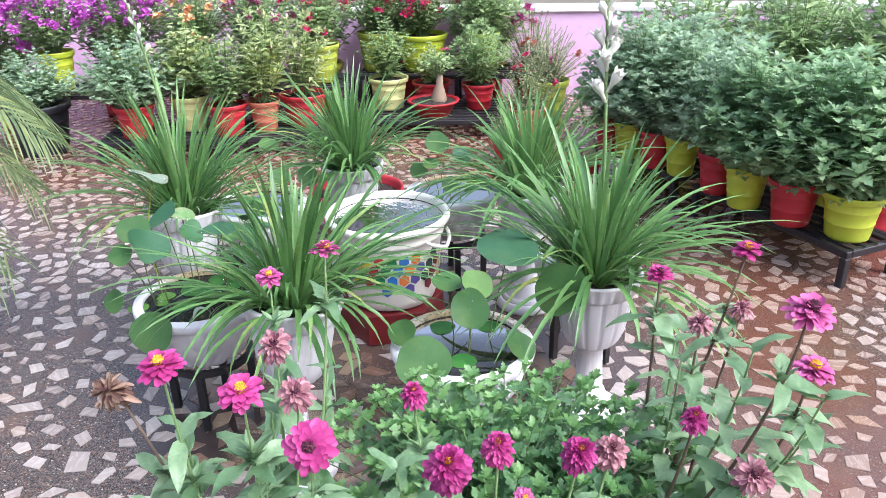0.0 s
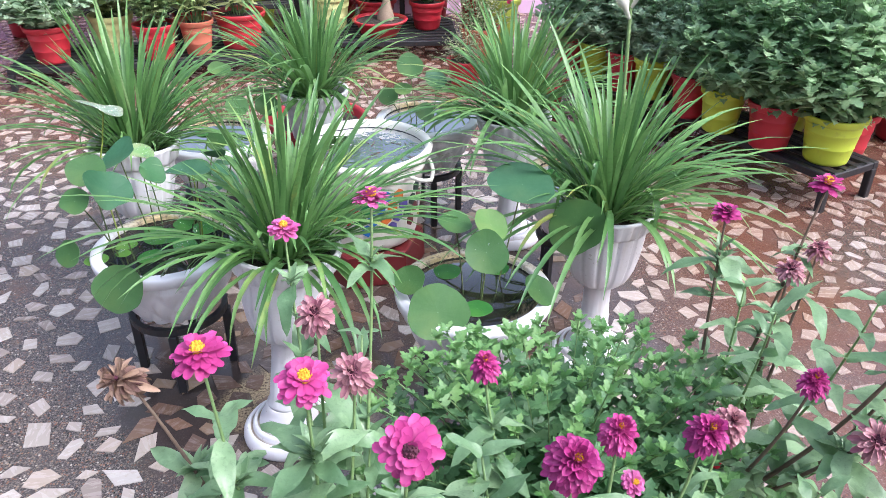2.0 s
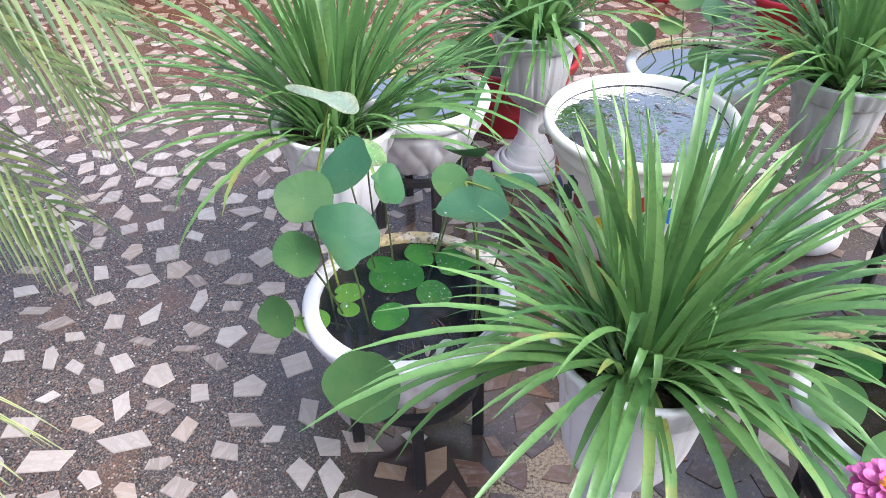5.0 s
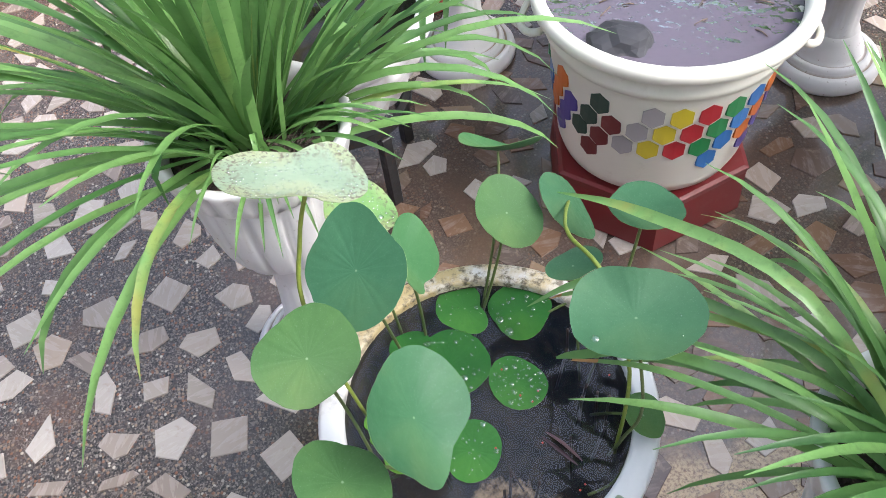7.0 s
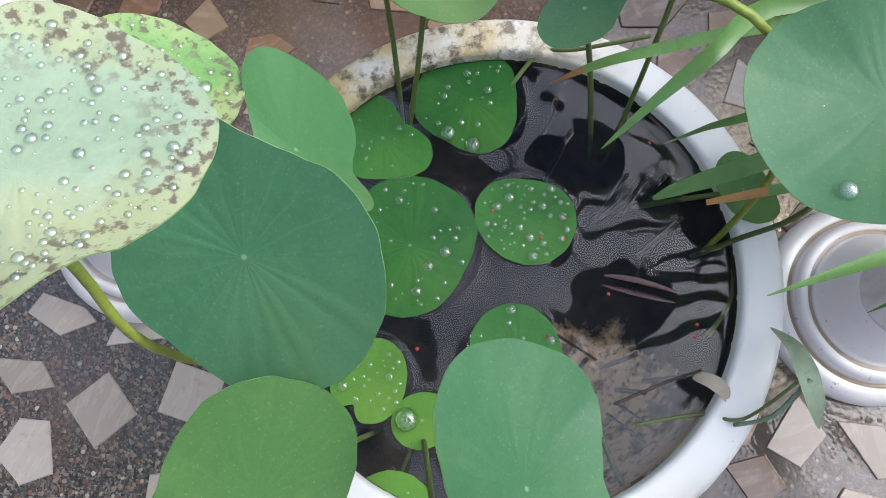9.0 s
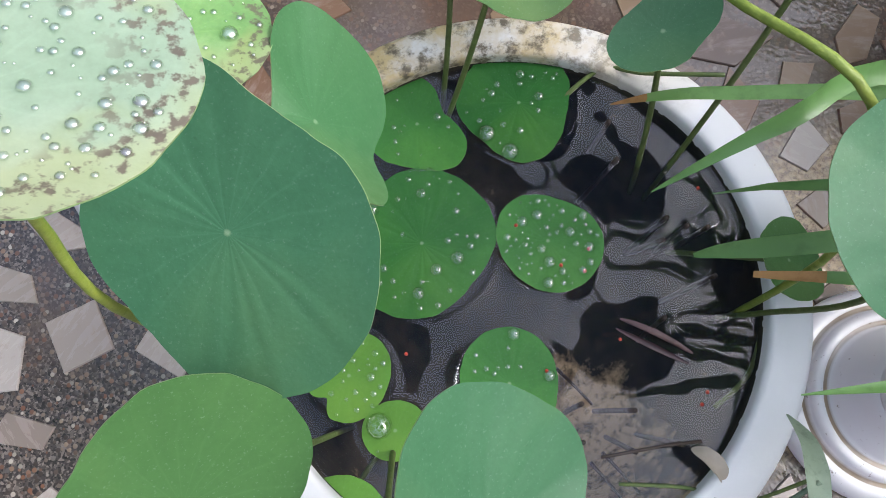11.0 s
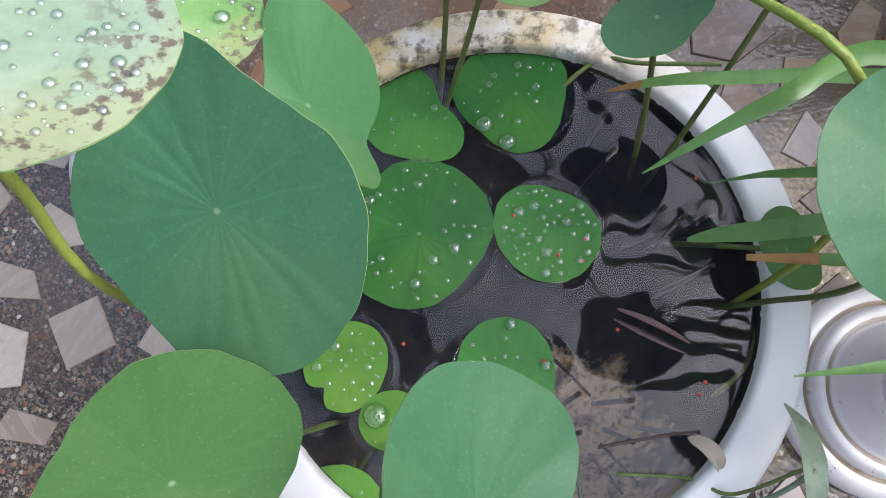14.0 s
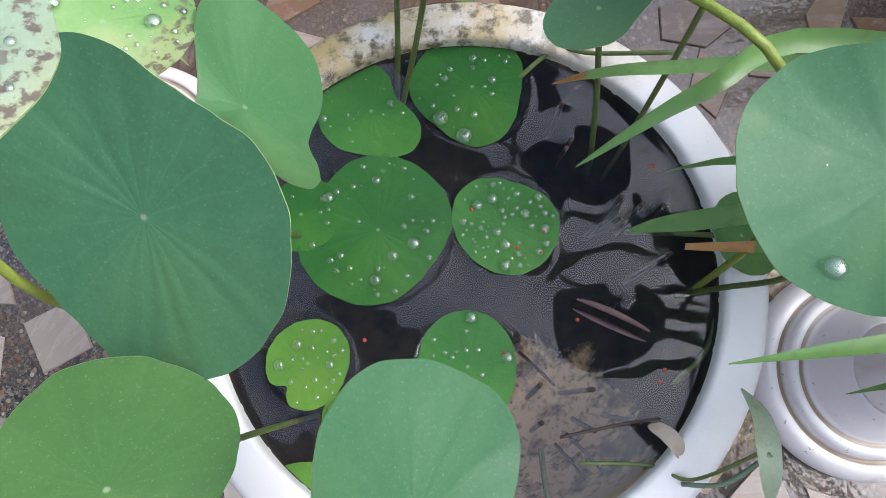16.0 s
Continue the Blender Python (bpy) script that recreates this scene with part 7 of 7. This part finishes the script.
def settle(spots, rng):
    """Turns, then shrinks each chip until it touches no chip laid before it."""
    laid, cells = [], {}
    for x, y, me, turn, s in spots:
        i, j = int(x // 0.12), int(y // 0.12)
        near = [o for u in (-1, 0, 1) for v in (-1, 0, 1) for o in cells.get((i + u, j + v), ())]
        for go in range(14):
            poly = outline(me, x, y, turn, s)
            if all(apart(poly, o) for o in near):
                laid.append((x, y, me, turn, s))
                cells.setdefault((i, j), []).append(poly)
                break
            turn = rng.uniform(0, 360)
            if go > 5:
                s *= 0.9
    return laid


def lay_chips():
    rng = random.Random(2024)
    shapes = [chip_shape(rng, 1.0) for _ in range(60)]
    meshes = [mesh_of("marble_chip", *chip_solid([(x * 0.033, y * 0.033) for x, y in s]), M_MARBLE, False) for s in shapes]
    square = mesh_of("marble_chip", *chip_solid([(-0.031, -0.029), (0.028, -0.031), (0.032, 0.029), (-0.027, 0.032)]), M_MARBLE, False)
    pent = mesh_of("marble_chip", *chip_solid([(-0.034, -0.026), (0.024, -0.032), (0.036, 0.0), (0.004, 0.034), (-0.036, 0.012)]), M_MARBLE, False)
    placed = [(-0.829, 2.405, square, -4), (-0.918, 2.433, pent, 60), (-1.008, 2.450, meshes[3], 20), (-0.834, 2.279, pent, 10), (-0.928, 2.349, meshes[5], 30), (-1.046, 2.304, pent, 130), (-0.746, 2.344, square, 30),
              (-0.860, 2.597, meshes[8], 0), (-0.947, 2.627, meshes[12], 40), (-1.055, 2.624, meshes[14], 60), (-0.905, 2.719, square, 50), (-1.164, 2.730, square, 20), (-1.113, 2.665, pent, 80), (-1.028, 2.715, pent, 200),
              (-1.125, 2.495, meshes[21], 70), (-0.868, 2.502, meshes[23], 10), (-0.79, 2.518, meshes[25], 0)]
    # single chips of the open floor: place, turn, half length, half width
    row_a = [(-0.766, 1.886, 117, 0.064, 0.042), (-0.881, 1.875, 140, 0.041, 0.035), (-0.956, 1.939, 148, 0.035, 0.028), (-0.872, 1.944, 3, 0.031, 0.017), (-0.802, 1.985, 113, 0.045, 0.033), (-1.062, 1.929, 69, 0.041, 0.022), (-1.145, 1.984, 132, 0.037, 0.029), (-1.234, 1.973, 73, 0.041, 0.026), (-1.089, 2.038, 142, 0.033, 0.022), (-1.195, 2.077, 13, 0.067, 0.037), (-1.053, 2.127, 3, 0.071, 0.036), (-1.008, 2.011, 133, 0.033, 0.025), (-0.91, 2.021, 172, 0.039, 0.032), (-0.842, 2.107, 149, 0.044, 0.032), (-0.966, 2.076, 14, 0.033, 0.02), (-0.94, 2.16, 83, 0.04, 0.027)]
    row_b = [(-0.823, 2.185, 167, 0.053, 0.029), (-1.15, 2.17, 164, 0.042, 0.026), (-1.284, 2.158, 17, 0.045, 0.038), (-1.096, 2.217, 99, 0.05, 0.028), (-1.013, 2.22, 164, 0.038, 0.026), (-0.939, 2.257, 120, 0.037, 0.027), (-1.263, 2.238, 27, 0.032, 0.019), (-1.17, 2.272, 128, 0.032, 0.02), (-1.141, 2.34, 140, 0.041, 0.03), (-1.241, 2.324, 133, 0.035, 0.023), (-1.308, 2.351, 108, 0.047, 0.021), (-1.207, 2.382, 101, 0.029, 0.013), (-1.395, 2.355, 166, 0.037, 0.029), (-1.007, 2.386, 4, 0.04, 0.013), (-1.116, 2.408, 172, 0.039, 0.016), (-1.281, 2.419, 172, 0.035, 0.023)]
    row_c = [(-1.467, 2.413, 1, 0.047, 0.032), (-1.207, 2.471, 110, 0.035, 0.03), (-1.346, 2.462, 19, 0.055, 0.028), (-1.533, 2.484, 72, 0.057, 0.029), (-1.417, 2.506, 7, 0.045, 0.019), (-1.271, 2.551, 10, 0.046, 0.032), (-1.024, 2.549, 88, 0.051, 0.023), (-0.939, 2.531, 15, 0.032, 0.025), (-1.474, 2.575, 178, 0.045, 0.031), (-1.367, 2.588, 63, 0.029, 0.028), (-1.312, 2.65, 124, 0.043, 0.025), (-1.601, 2.568, 177, 0.05, 0.022), (-1.619, 2.647, 154, 0.049, 0.031), (-1.5, 2.657, 0, 0.046, 0.021), (-1.404, 2.663, 95, 0.034, 0.018), (-1.259, 2.737, 78, 0.042, 0.031)]
    row_d = [(-1.517, 2.738, 159, 0.042, 0.025), (-1.694, 2.721, 145, 0.046, 0.036), (-1.447, 2.775, 130, 0.058, 0.028), (-1.307, 2.838, 41, 0.033, 0.032), (-1.113, 2.805, 137, 0.039, 0.027), (-1.224, 2.934, 173, 0.033, 0.02)]
    spots = [(x, y, me, turn, 1.0) for x, y, me, turn in placed]
    forms = [[(-0.95, -0.62), (0.55, -0.95), (1.0, 0.45), (-0.60, 0.98)], [(-1.0, 0.1), (-0.25, -0.95), (0.98, -0.35), (0.45, 0.92)], [(-1.0, -0.5), (0.2, -0.95), (1.0, -0.1), (0.75, 0.8), (-0.7, 0.85)]]
    for i, (x, y, turn, half_long, half_wide) in enumerate(row_a + row_b + row_c + row_d):
        ring = [(0.84 * half_long * u, 0.84 * half_wide * w) for u, w in forms[i % 3]]
        spots.append((x, y, mesh_of("marble_chip", *chip_solid(ring), M_MARBLE, False), turn, 1.0))
        placed.append((x, y, None, turn))
    pitch = 0.088
    taken = {}
    for x, y, *_ in placed:
        taken.setdefault((int(x // 0.1), int(y // 0.1)), []).append((x, y))
    yy, row = -2.35, 0
    while yy < 6.25:
        xx = -4.35 + (row % 2) * pitch / 2
        while xx < 3.4:
            x, y = xx + rng.uniform(-0.018, 0.018), yy + rng.uniform(-0.018, 0.018)
            xx += pitch
            if rng.random() < 0.03:
                continue
            near = [p for i in (-1, 0, 1) for j in (-1, 0, 1) for p in taken.get((int(x // 0.1) + i, int(y // 0.1) + j), ())]
            if any(math.hypot(x - a, y - b) < 0.072 for a, b in near):
                continue
            spots.append((x, y, rng.choice(meshes), rng.uniform(0, 360), rng.uniform(0.8, 1.32)))
        yy += pitch * 0.88
        row += 1
    spots = settle(spots, rng)
    spots.sort(key=lambda s: math.hypot(s[0] + 0.45, (s[1] - 2.45)))
    def dull(x, y):
        """Brown stones, wet and stained, among the chips inside the ring."""
        # chips in the floor's dark patch by the near stand turn brown too
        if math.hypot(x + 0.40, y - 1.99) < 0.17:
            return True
        return math.hypot(x - 0.04, y - 2.48) < 0.68 and math.sin(x * 91.0 + y * 57.0) > -0.75

    brown = {}
    for x, y, me, turn, s in spots[:300]:
        if dull(x, y):
            if me.name not in brown:
                brown[me.name] = me.copy()
                brown[me.name].materials[0] = M_BROWN
            me, s = brown[me.name], s * 1.05
        piece("marble_chip", me, FLOOR, pose(x, y, 0.0004, 0, 0, turn) @ Matrix.Diagonal((s, s, 1, 1)))
    for name, mat, want in (("marble_chips", M_MARBLE, False), ("brown_chips", M_BROWN, True)):
        vs, fs = [], []
        for x, y, me, turn, s in spots[300:]:
            if dull(x, y) != want:
                continue
            c, d, k = math.cos(radians(turn)) * s, math.sin(radians(turn)) * s, len(vs)
            vs += [(x + p.co.x * c - p.co.y * d, y + p.co.x * d + p.co.y * c, p.co.z + 0.0004) for p in me.vertices]
            fs += [tuple(q + k for q in poly.vertices) for poly in me.polygons]
        rest = piece(name, mesh_of(name, vs, fs, mat, False), FLOOR)
        rest["kind"] = "stuff"


lay_chips()
